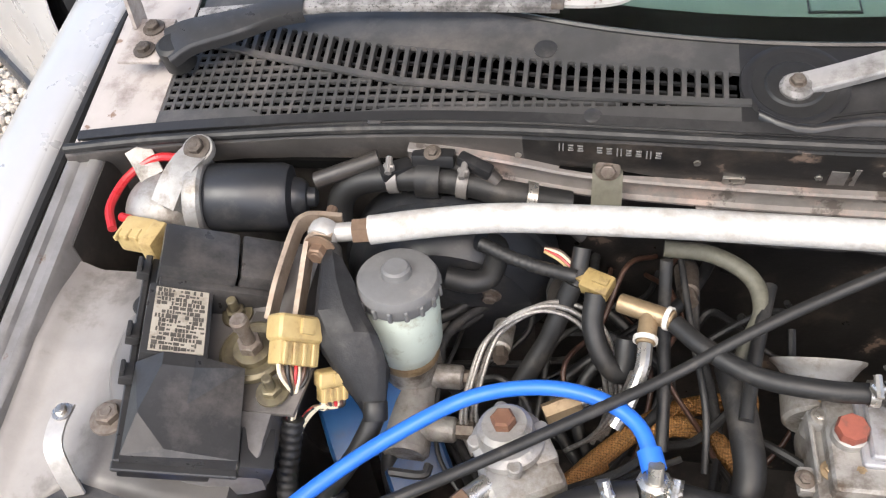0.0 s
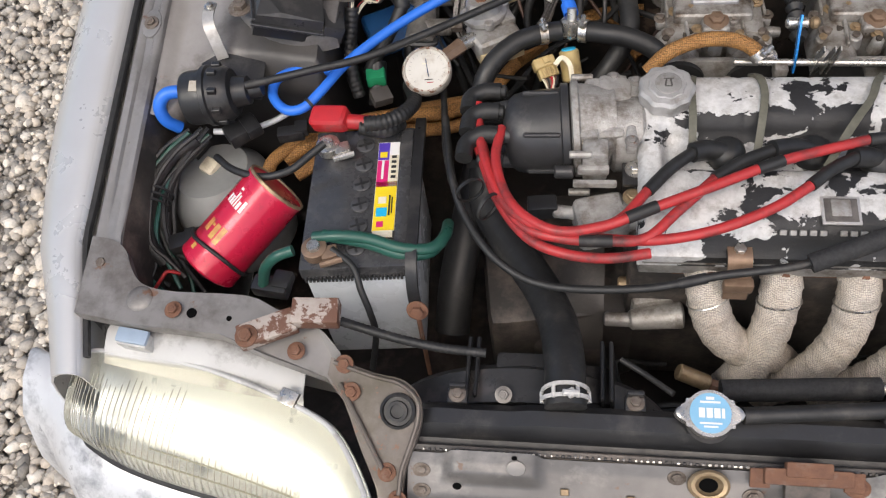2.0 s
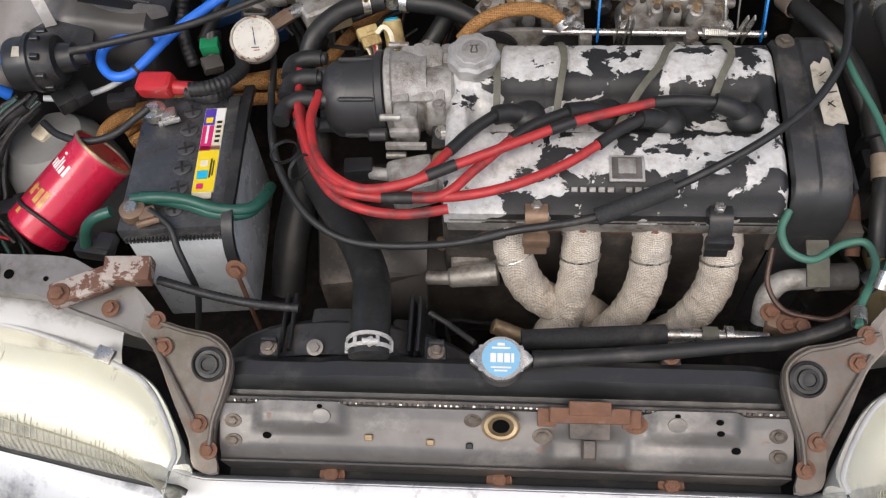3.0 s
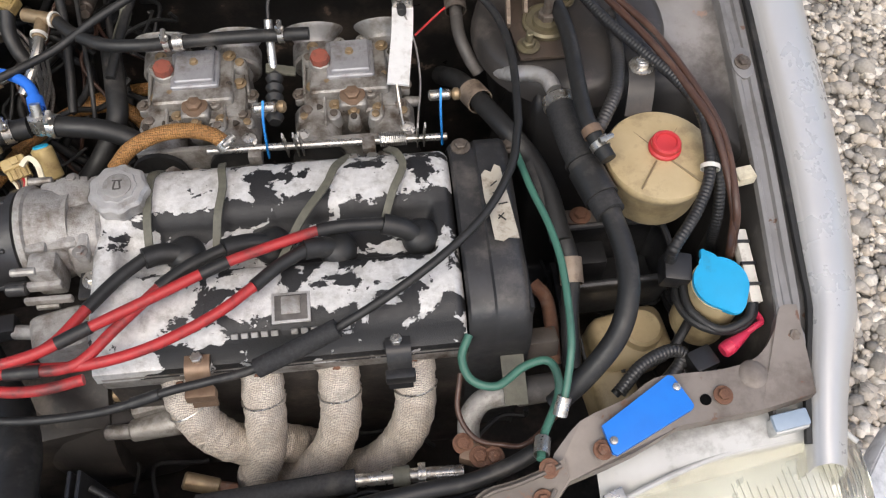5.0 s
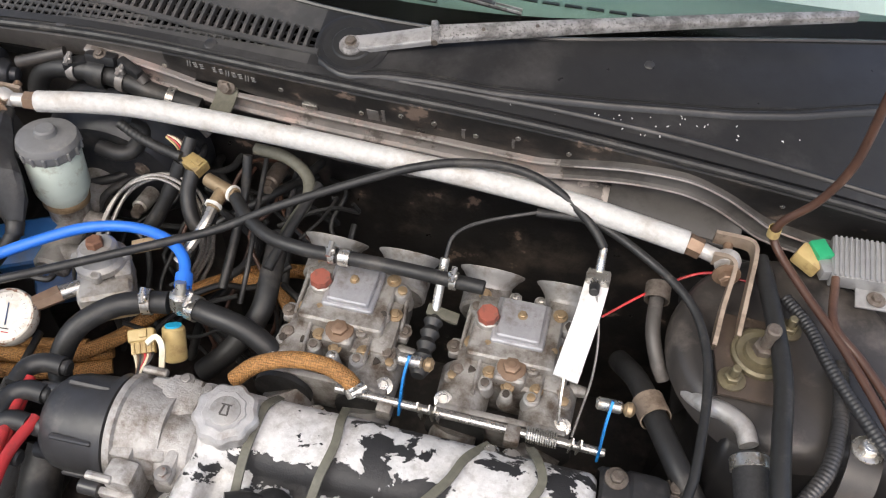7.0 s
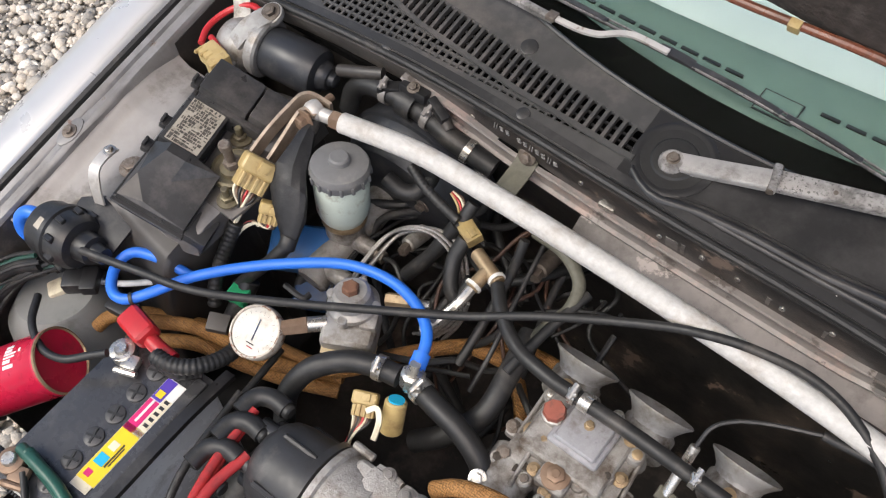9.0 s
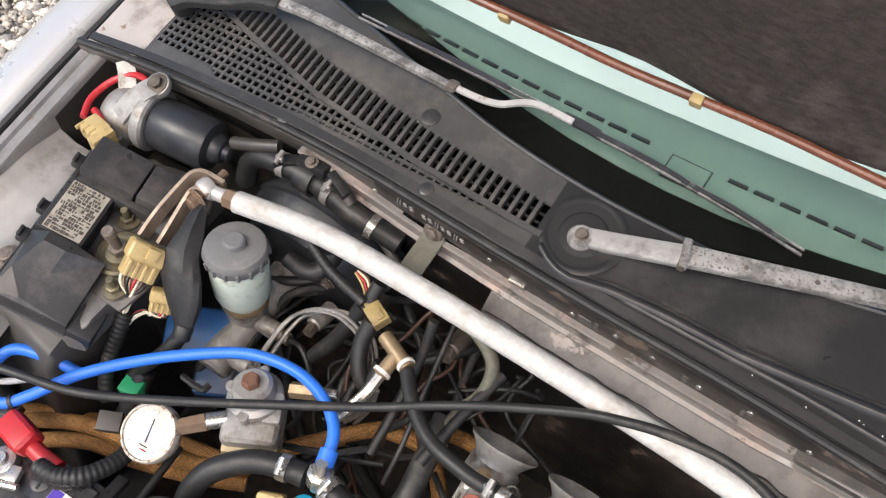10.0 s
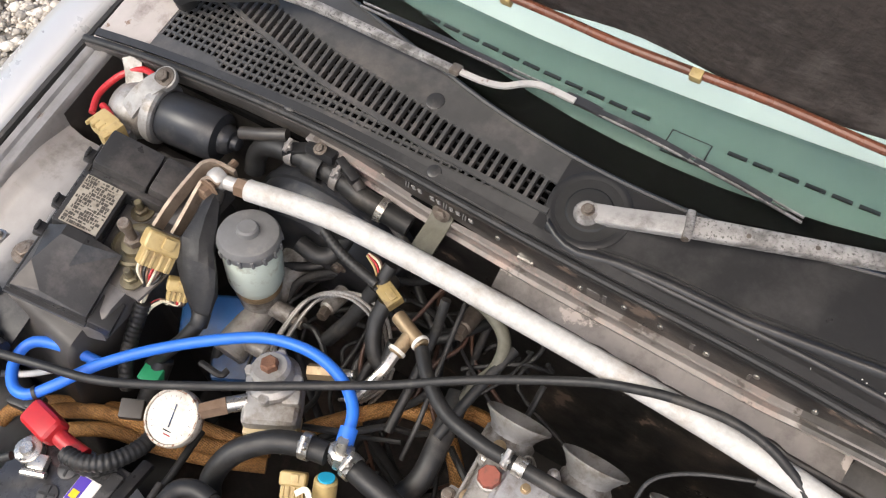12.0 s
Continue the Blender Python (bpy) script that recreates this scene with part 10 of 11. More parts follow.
LMLB = [(-0.625, 0.411, 0.660), (-0.654, 0.377, 0.650), (-0.677, 0.350, 0.630), (-0.681, 0.311, 0.610), (-0.667, 0.277, 0.590), (-0.654, 0.260, 0.570)]
ob = hose("wiring_loom", "bundle of black wires in the corner of the bay", "wiring loom", LMLB, 0.006, "rubber", group="wiring looms", wave=0.08)
LMLC = [(-0.641, 0.397, 0.660), (-0.673, 0.363, 0.650), (-0.691, 0.329, 0.635), (-0.693, 0.287, 0.620), (-0.686, 0.258, 0.600), (-0.695, 0.225, 0.585)]
ob = hose("wiring_loom", "bundle of black wires in the corner of the bay", "wiring loom", LMLC, 0.005, "rubber", group="wiring looms", wave=0.08)
LMLD = [(-0.633, 0.400, 0.650), (-0.664, 0.365, 0.635), (-0.672, 0.325, 0.615), (-0.672, 0.289, 0.590), (-0.685, 0.261, 0.580), (-0.702, 0.246, 0.575)]
ob = hose("wiring_loom", "bundle of black wires in the corner of the bay", "wiring loom", LMLD, 0.0055, "rubber", group="wiring looms", wave=0.08)
for dx, dy in ((0.006, 0.004), (-0.006, -0.003), (0.012, -0.004), (0.002, 0.010)):
    pts = [(x + dx, y + dy, z + 0.006) for x, y, z in LMLB]
    hose("wire", "thin black wire in the corner loom", "wire", pts, 0.0026, "rubber", group="wires", seg=7)
for k, (p, w) in enumerate((((-0.682, 0.318, 0.632), 0.019), ((-0.680, 0.326, 0.634), 0.019), ((-0.678, 0.334, 0.636), 0.019))):
    t = thing("cable_tie", p, "black plastic tie round the corner loom", "cable tie", "cable ties")
    bm = B()
    lathe(bm, [(w, -0.0015), (w + 0.0015, -0.0015), (w + 0.0015, 0.0015), (w, 0.0015)], p, (0.1, 1, 0.1), 20, False)
    part("tie", bm, "rubber", t)
OVC = [(-0.595, 0.368, 0.670), (-0.562, 0.340, 0.680), (-0.521, 0.326, 0.685), (-0.486, 0.332, 0.690), (-0.462, 0.353, 0.695), (-0.445, 0.367, 0.700)]
ob = hose("wire", "black lead from the tank to the battery post", "wire", OVC, 0.0048, "rubber", group="wires")
STR = [on_can(a, 0.030 + 0.004 * math.sin(a * 2), 0.0430) for a in lin(-2.2, 2.2, 16)]
ob = hose("tie_strap", "black tie strap round the red can", "tie strap", STR, 0.0026, "rubber")
rng = random.Random(21)
for k in range(11):
    d = Vector((rng.uniform(-0.012, 0.018), rng.uniform(-0.012, 0.012), rng.uniform(-0.004, 0.014)))
    src = (LMLA, LMLB, LMLC, LMLD)[k % 4]
    pts = [Vector(p) + d + Vector((rng.uniform(-0.004, 0.004), rng.uniform(-0.004, 0.004), rng.uniform(-0.004, 0.004))) for p in src]
    pts.append(pts[-1] + Vector((rng.uniform(0.01, 0.04), rng.uniform(-0.04, -0.01), rng.uniform(-0.03, 0.0))))
    hose("wire", "thin black wire in the corner loom", "wire", pts, rng.choice((0.0022, 0.003, 0.0038)), "rubber" if k % 5 else "green", group="wires", seg=7)
# dark hoses and wires crossing deep in the bay
for k, (m, label) in enumerate((("rubber", "black hose deep behind the brake cylinder"), ("foam", "dull black hose deep in the bay"), ("rubber", "thin black wire deep in the bay"), ("brown_wire", "dark brown wire deep in the bay")) * 4):
    x, y, z = rng.uniform(-0.30, -0.07), 0.83, rng.uniform(0.64, 0.70)
    dx = rng.uniform(-0.10, 0.10)
    r = (0.0062, 0.005, 0.003, 0.0026)[k % 4]
    pts = [(x, y, z - 0.02), (x + dx * 0.2 + rng.uniform(-0.02, 0.02), y - 0.04, z + rng.uniform(-0.02, 0.01)), (x + dx * 0.8 + rng.uniform(-0.04, 0.04), y - 0.09, z + rng.uniform(-0.04, 0.0)), (x + dx * 1.5 + rng.uniform(-0.05, 0.05), y - 0.14, z + rng.uniform(-0.06, -0.02)), (x + dx * 0.8 + rng.uniform(-0.04, 0.04), y - 0.20, z - 0.09), (x + dx * 0.3, y - 0.23, z - 0.17)]
    hose("deep_hose", label, "hose", pts, r, m, group="deep hoses", seg=9)
for x, y, z, m in ((-0.235, 0.735, 0.690, "deep"), (-0.120, 0.742, 0.715, "bolt"), (-0.285, 0.700, 0.668, "alu")):
    t = thing("bay_fitting", (x, y, z), "grimy hose fitting deep against the bulkhead", "hose fitting", "bay fittings")
    bm = B()
    cyl(bm, (x, y + 0.03, z - 0.006), (x, y - 0.006, z + 0.002), 0.011, 0.010, 14, 0.002)
    part("body", bm, m, t)
    bm = B()
    cyl(bm, (x, y - 0.006, z + 0.002), (x + 0.002, y - 0.018, z + 0.004), 0.0075, 0.007, 6)
    part("nut", bm, "bolt", t)
POS1 = [(-0.399, 0.398, 0.700), (-0.375, 0.402, 0.700), (-0.354, 0.420, 0.695), (-0.346, 0.455, 0.680), (-0.361, 0.500, 0.660)]
ob = hose("split_conduit", "ribbed black conduit at the positive battery terminal", "conduit", POS1, 0.0095, "rubber", ribs=170, group="conduits")
POS2 = [(-0.408, 0.401, 0.690), (-0.377, 0.401, 0.685), (-0.360, 0.422, 0.675)]
ob = hose("split_conduit", "ribbed black conduit at the positive battery terminal", "conduit", POS2, 0.0095, "rubber", ribs=170, group="conduits")
DKV = [(-0.316, 0.501, 0.655), (-0.308, 0.444, 0.660), (-0.301, 0.391, 0.665), (-0.289, 0.339, 0.660)]
ob = hose("wire", "black wire by the battery", "wire", DKV, 0.0045, "rubber", group="wires")
BIGD = [(-0.269, 0.441, 0.560), (-0.280, 0.366, 0.540), (-0.294, 0.298, 0.500), (-0.301, 0.244, 0.450)]
ob = hose("lower_hose", "thick dark hose deep between battery and engine", "hose", BIGD, 0.024, "rubber", seg=18)
GHL = [(-0.615, 0.419, 0.660), (-0.578, 0.424, 0.655), (-0.542, 0.445, 0.650), (-0.512, 0.471, 0.650)]
ob = hose("grey_hose", "thin pale grey hose by the vacuum valve", "hose", GHL, 0.0042, "bat_case")
STEM = [(-0.372, 0.586, 0.722), (-0.380, 0.572, 0.708), (-0.394, 0.556, 0.690), (-0.408, 0.545, 0.672), (-0.424, 0.532, 0.650)]
ob = hose("wiring_loom", "taped black wiring loom beside the reservoir", "wiring loom", STEM, 0.0085, "rubber", group="wiring looms", wave=0.15)
STEM2 = [(-0.372, 0.614, 0.650), (-0.376, 0.590, 0.630), (-0.371, 0.572, 0.600)]
ob = hose("wiring_loom", "black wiring loom dropping beside the reservoir", "wiring loom", STEM2, 0.008, "rubber", group="wiring looms")
TIEL = [(-0.435, 0.568, 0.735), (-0.439, 0.552, 0.712), (-0.442, 0.536, 0.690), (-0.440, 0.515, 0.665), (-0.432, 0.498, 0.640)]
ob = hose("wiring_loom", "black wiring loom under the yellow plug", "wiring loom", TIEL, 0.009, "rubber", ribs=140, group="wiring looms")
THW = [(-0.128, 0.755, 0.740), (-0.118, 0.691, 0.720), (-0.107, 0.630, 0.700), (-0.106, 0.588, 0.670)]
ob = hose("wire", "thin black wire below the brace", "wire", THW, 0.003, "rubber", group="wires")
BDG = [(-0.054, 0.735, 0.735), (-0.062, 0.702, 0.730), (-0.071, 0.658, 0.720), (-0.078, 0.616, 0.710)]
ob = hose("rubber_hose", "black hose behind the carburettors", "hose", BDG, 0.006, "rubber")

# ---- fittings on the hoses ----
tee = thing("coolant_tee", (-0.149, 0.545, 0.715), "grey metal hose tee at the end of the blue hose", "hose tee")
bm = B()
lathe(bm, [(0.011, -0.012), (0.014, -0.006), (0.014, 0.010), (0.010, 0.013)], (-0.149, 0.546, 0.715), (0, 0.3, 1), 8)
cyl(bm, (-0.149, 0.546, 0.725), (-0.149, 0.554, 0.740), 0.006, 0.006, 12)
part("tee_body", bm, "zinc", tee)
fuel_tee = thing("fuel_tee", (-0.155, 0.69, 0.745), "brown brass fuel tee with white clamp rings", "fuel tee")
bm = B()
cyl(bm, (-0.180, 0.699, 0.746), (-0.136, 0.680, 0.750), 0.0085, 0.0085, 14, 0.001)
cyl(bm, (-0.155, 0.689, 0.748), (-0.158, 0.660, 0.742), 0.008, 0.008, 14, 0.001)
part("tee_body", bm, "brass", fuel_tee)
for a, d in (((-0.140, 0.682, 0.750), (0.9, -0.4, 0.1)), ((-0.158, 0.664, 0.743), (-0.1, -1, -0.2))):
    bm = B()
    lathe(bm, [(0.0085, -0.002), (0.0102, -0.002), (0.0102, 0.002), (0.0085, 0.002)], a, d, 18, False)
    part("clamp_ring", bm, "white", fuel_tee)
bm = B()
tube(bm, [(-0.158, 0.660, 0.742), (-0.160, 0.640, 0.736), (-0.170, 0.615, 0.722), (-0.180, 0.600, 0.71)], 0.0062, 10, 5)
part("ferrule", bm, "zinc", fuel_tee, "crimped pale steel ferrule")
yc = thing("yellow_plug", (-0.2, 0.71, 0.75), "dirty yellow wiring plug at the end of a conduit", "wiring plug", "yellow plugs")
bm = B()
box(bm, (-0.199, 0.712, 0.752), (0.026, 0.020, 0.014), (10, 0, -25), 0.002)
box(bm, (-0.196, 0.711, 0.7595), (0.014, 0.008, 0.004), (10, 0, -25), 0.001)
box(bm, (-0.213, 0.7195, 0.754), (0.010, 0.015, 0.011), (10, 0, -25), 0.002)
part("plug_body", bm, "oldconnector", yc)
for d, m in ((0.0, "red"), (0.004, "cream"), (-0.004, "connector"), (0.007, "brown_wire")):
    bm = B()
    tube(bm, [(-0.218, 0.722 + d, 0.755), (-0.232, 0.734 + d, 0.760), (-0.246, 0.738 + d * 0.4, 0.764)], 0.0014, 6, 4)
    part("plug_wire", bm, m, yc)
def wired_plug(at, ex, ey, k, tail):
    """A moulded plug: a rounded shell, a ribbed collar and coloured wires gathered into the loom."""
    t = thing("yellow_plug", at, "dirty yellow wiring plug with coloured wires", "wiring plug", "yellow plugs")
    ex = Vector(ex).normalized()
    ez = ex.cross(Vector(ey)).normalized()
    ey = ez.cross(ex)
    R_ = Matrix((ex, ey, ez)).transposed()
    rot = [math.degrees(a) for a in R_.to_euler()]
    at = Vector(at)

    def q(x, y, z):
        return at + R_ @ (Vector((x, y, z)) * k)

    bm = B()
    box(bm, q(0, 0.008, 0), (0.046 * k, 0.024 * k, 0.026 * k), rot, 0.006 * k, 3)
    box(bm, q(0.001, -0.012, -0.001), (0.040 * k, 0.024 * k, 0.020 * k), rot, 0.002 * k)
    part("plug_body", bm, "connector", t)
    for i in range(4):
        bm = B()
        box(bm, q(-0.014 + i * 0.0095, -0.014, 0.009), (0.0045 * k, 0.020 * k, 0.005 * k), rot, 0.001 * k, 1)
        part("plug_rib", bm, "connector", t)
    bm = B()
    box(bm, q(0.004, 0.010, 0.014), (0.014 * k, 0.014 * k, 0.005 * k), rot, 0.0015 * k)
    part("plug_latch", bm, "connector", t)
    tail = [Vector(p) for p in tail]
    for i, m in enumerate(("cream", "copper", "rubber", "copper", "red", "cream", "brown_wire", "rubber")):
        bm = B()
        o = Vector((0.0016 * math.cos(i * 2.4), 0.0016 * math.sin(i * 2.4), 0.0012 * (i % 3)))
        x = -0.016 + i * 0.0046
        tube(bm, [q(x, -0.020, 0.002 - 0.004 * (i % 2)), q(x * 0.8, -0.034, 0.003)] + [p + o for p in tail], 0.0017, 6, 5)
        part("plug_wire", bm, m, t)
    return t


wired_plug((-0.4355, 0.614, 0.782), (0.62, 0.41, -0.67), (-0.19, 0.74, 0.64), 0.92, [(-0.434, 0.577, 0.748), (-0.438, 0.562, 0.728), (-0.442, 0.545, 0.70)])
wired_plug((-0.409, 0.600, 0.742), (0.7, 0.5, -0.4), (0.25, 0.75, 0.55), 0.6, [(-0.421, 0.580, 0.732), (-0.432, 0.567, 0.722), (-0.438, 0.548, 0.70)])
wired_plug((-0.181, 0.502, 0.690), (0.9, 0.42, 0.0), (-0.38, 0.82, 0.42), 0.62, [(-0.172, 0.462, 0.672), (-0.165, 0.440, 0.65)])
sn = thing("sensor_plug", (-0.149, 0.515, 0.68), "yellow sensor plug with a blue insert", "sensor plug")
bm = B()
cyl(bm, (-0.146, 0.500, 0.668), (-0.152, 0.522, 0.700), 0.0135, 0.0125, 18, 0.002)
part("plug_body", bm, "connector", sn)
bm = B()
lathe(bm, [(0.009, 0), (0.009, 0.002)], (-0.152, 0.522, 0.7000), (-0.2, 0.7, 1), 16)
part("insert", bm, "cyan", sn)
bm = B()
strip(bm, [(-0.168, 0.492, 0.704), (-0.16, 0.500, 0.708), (-0.150, 0.492, 0.704), (-0.146, 0.476, 0.690)], 0.006, 0.003, (0, -0.3, 1), 4)
part("tape_tail", bm, "cream", sn)

# ---- fuel pressure regulator and gauge ----
reg = thing("fuel_regulator", (-0.26, 0.575, 0.70), "cast fuel pressure regulator with a rusty screw", "fuel regulator")
rc_ = Vector((-0.262, 0.578, 0.705))
bm = B()
lathe(bm, [(0.026, 0), (0.030, 0.004), (0.030, 0.010), (0.024, 0.014), (0.022, 0.026), (0.018, 0.030)], rc_, (-0.1, 0.1, 1), 26)
box(bm, rc_ + Vector((0.012, -0.022, -0.014)), (0.062, 0.050, 0.034), (0, 0, 28), 0.010, 3)
box(bm, rc_ + Vector((0.026, -0.002, -0.006)), (0.020, 0.030, 0.030), (0, 0, 28), 0.005)
part("body", bm, "oxide", reg)
for a in (0.4, 1.9, 3.4, 5.0):
    bm = B()
    p = rc_ + Vector((0.027 * math.cos(a), 0.027 * math.sin(a), 0.004))
    cyl(bm, p, p + Vector((0, 0, 0.012)), 0.006, 0.006, 12, 0.001)
    part("ear", bm, "oxide", reg)
bm = B()
lathe(bm, [(0.010, 0), (0.010, 0.008), (0.008, 0.010)], rc_ + Vector((-0.003, 0.003, 0.029)), (-0.1, 0.1, 1), 6)
part("adjuster_screw", bm, "rust", reg)
bm = B()
box(bm, rc_ + Vector((0.020, -0.036, -0.024)), (0.060, 0.030, 0.022), (0, 0, 28), 0.004)
part("port_block", bm, "ivory", reg)
bm = B()
cyl(bm, (-0.236, 0.605, 0.712), (-0.208, 0.618, 0.716), 0.009, 0.009, 6)
part("outlet_union", bm, "brass", reg)
bm = B()
cyl(bm, (-0.208, 0.618, 0.716), (-0.190, 0.626, 0.718), 0.006, 0.005, 12)
part("outlet_pipe", bm, "zinc", reg)
bm = B()
cyl(bm, (-0.275, 0.545, 0.700), (-0.290, 0.530, 0.702), 0.009, 0.009, 12)
part("inlet_collar", bm, "zinc", reg)
bm = B()
cyl(bm, (-0.290, 0.530, 0.702), (-0.312, 0.507, 0.702), 0.0105, 0.0095, 6)
part("inlet_union", bm, "copper", reg)
ga = thing("pressure_gauge", (-0.331, 0.486, 0.70), "round pressure gauge with white dial and rusty rim", "pressure gauge")
gc, gn = Vector((-0.331, 0.488, 0.700)), Vector((0.05, -0.38, 1)).normalized()
bm = B()
lathe(bm, [(0.020, -0.016), (0.0285, -0.014), (0.0315, -0.010), (0.032, 0.002), (0.0305, 0.005), (0.0285, 0.005), (0.0275, 0.002)], gc, gn, 44)
part("case", bm, "gauge_rim", ga, "cream-painted case with a rusty rim")
bm = B()
lathe(bm, [(0.0278, 0.0), (0.0278, 0.0028)], gc, gn, 44)
dial = part("dial", bm, "dial_face", ga, "faded white dial")
FG = frame_of(gn, (1, 0.1, 0))
for i in range(19):
    a = radians(225 - i * 15)
    bm = B()
    p = gc + FG @ Vector((0.0225 * math.cos(a), 0.0225 * math.sin(a), 0.0034))
    L_ = 0.004 if i % 3 == 0 else 0.0022
    q = FG @ Vector((math.cos(a), math.sin(a), 0)) * L_
    cyl(bm, p - q * 0.5, p + q * 0.5, 0.0002, 0.0002, 4)
    part("tick", bm, "print_grey", dial)
bm = B()
cyl(bm, gc + FG @ Vector((-0.001, 0.015, 0.0036)), gc + FG @ Vector((0.002, -0.010, 0.0036)), 0.0005, 0.0007, 5)
part("needle", bm, "dkblue", dial)
for x, y, w, m in ((0.002, -0.014, 0.010, "ink"), (0.004, -0.018, 0.008, "red"), (-0.002, 0.008, 0.007, "cream")):
    bm = B()
    cyl(bm, gc + FG @ Vector((x - w / 2, y, 0.0034)), gc + FG @ Vector((x + w / 2, y, 0.0034)), 0.0006, 0.0006, 5)
    part("print_bar", bm, m, dial)

# ---- battery terminal cover, black cover, blue box, green box ----
tc_ = thing("terminal_cover", (-0.45, 0.41, 0.69), "red rubber cover on the positive battery terminal", "terminal cover")
bm = B()
box(bm, (-0.447, 0.412, 0.694), (0.050, 0.030, 0.026), (10, -8, -8), 0.009, 3)
part("hood_cover", bm, "red", tc_)
bm = B()
tube(bm, [(-0.430, 0.410, 0.692), (-0.410, 0.408, 0.692), (-0.385, 0.408, 0.690)], 0.0095, 12, 4)
part("neck", bm, "red", tc_)
bag = thing("taped_cover", (-0.41, 0.65, 0.76), "black taped vinyl cover over wiring joints", "wiring cover")
bm = B()
rings = []
for k, (x, y, z, w, h) in enumerate(((-0.426, 0.704, 0.790, 0.005, 0.006), (-0.421, 0.688, 0.790, 0.009, 0.009), (-0.414, 0.664, 0.785, 0.016, 0.012), (-0.404, 0.640, 0.779, 0.021, 0.014), (-0.394, 0.622, 0.766, 0.024, 0.015), (-0.382, 0.607, 0.748, 0.020, 0.014), (-0.374, 0.594, 0.730, 0.012, 0.011), (-0.372, 0.584, 0.720, 0.008, 0.008))):
    ring = []
    for i in range(14):
        a = 2 * math.pi * i / 14
        j = 1 + 0.30 * noise.noise(Vector((k * 0.9, math.cos(a) * 1.7, math.sin(a) * 1.7)))
        ring.append(bm.verts.new((x + w * j * math.cos(a), y + 0.3 * w * math.cos(a), z + h * j * math.sin(a))))
    rings.append(ring)
for a, b in zip(rings, rings[1:]):
    for i in range(14):
        bm.faces.new((a[i], a[(i + 1) % 14], b[(i + 1) % 14], b[i]))
bm.faces.new(rings[0])
bm.faces.new(list(reversed(rings[-1])))
part("cover", bm, "vinyl", bag, "creased black vinyl", 22)
for p, d, r in (((-0.3725, 0.588, 0.724), (0.1, -0.75, -0.6), 0.0098), ((-0.423, 0.697, 0.790), (0.35, -0.95, -0.1), 0.0080)):
    bm = B()
    lathe(bm, [(r, -0.008), (r * 1.06, -0.007), (r * 1.06, 0.007), (r, 0.008)], p, d, 16, False)
    part("tape_band", bm, "rubber", bag, "wound black tape")
bb = thing("blue_box", (-0.40, 0.62, 0.65), "dark blue plastic relay box under the wiring", "relay box")
bm = B()
box(bm, (-0.395, 0.622, 0.648), (0.090, 0.060, 0.030), (20, 0, 28), 0.008, 3)
part("box_body", bm, "bluebox", bb)
bm = B()
box(bm, (-0.355, 0.600, 0.615), (0.060, 0.050, 0.04), (20, 0, 28), 0.008, 3)
part("box_base", bm, "dkblue", bb)
gb = thing("green_clip", (-0.411, 0.523, 0.64), "bright green clip on the wiring by the gauge", "clip")
bm = B()
box(bm, (-0.411, 0.523, 0.652), (0.026, 0.022, 0.018), (0, 0, 10), 0.003)
part("clip_body", bm, "greencon", gb)
bm = B()
cyl(bm, (-0.411, 0.545, 0.66), (-0.411, 0.500, 0.62), 0.013, 0.013, 14, 0.002)
part("plug", bm, "black_plastic", gb)
gpg = thing("grey_plug", (-0.39, 0.47, 0.66), "grey wiring plug on a black lead", "wiring plug")
bm = B()
box(bm, (-0.396, 0.478, 0.662), (0.026, 0.022, 0.014), (10, 10, 30), 0.002)
part("plug_body", bm, "tower", gpg)
bc = thing("bulkhead_bracket", (-0.195, 0.80, 0.78), "dull olive steel bracket bolted on the bulkhead", "bracket")
bm = B()
strip(bm, [(-0.195, 0.815, 0.803), (-0.195, 0.815, 0.788), (-0.195, 0.804, 0.780), (-0.195, 0.782, 0.775), (-0.195, 0.762, 0.770)], 0.027, 0.003, (0, -0.6, 0.8), 4)
part("strip", bm, "olive", bc)
bm = B()
hexbolt(bm, (-0.195, 0.812, 0.793), (0, -1, 0.3), 0.007)
part("bolt", bm, "bolt", bc)
cl = thing("bulkhead_clip", (-0.087, 0.82, 0.78), "small pressed metal clip on the bulkhead", "clip")
bm = B()
box(bm, (-0.087, 0.815, 0.788), (0.030, 0.006, 0.024), (10, 0, 0), 0.002)
part("clip_plate", bm, "bay_dark", cl)
bm = B()
box(bm, (-0.087, 0.809, 0.788), (0.019, 0.004, 0.008), (10, 0, 0), 0.001)
part("clip_slot", bm, "zinc", cl)
hv = thing("heater_valve", (-0.36, 0.79, 0.80), "black heater valve bracket on the bulkhead", "heater valve")
bm = B()
box(bm, (-0.350, 0.802, 0.810), (0.040, 0.016, 0.014), (-10, 0, 0), 0.004)
box(bm, (-0.385, 0.795, 0.800), (0.030, 0.016, 0.012), (0, 0, 30), 0.003)
box(bm, (-0.312, 0.798, 0.806), (0.034, 0.012, 0.012), (0, 14, -20), 0.003)
part("valve_bracket", bm, "black_plastic", hv)
bm = B()
hexbolt(bm, (-0.350, 0.800, 0.818), (0, -0.3, 1), 0.005)
part("bolt", bm, "bolt", hv)

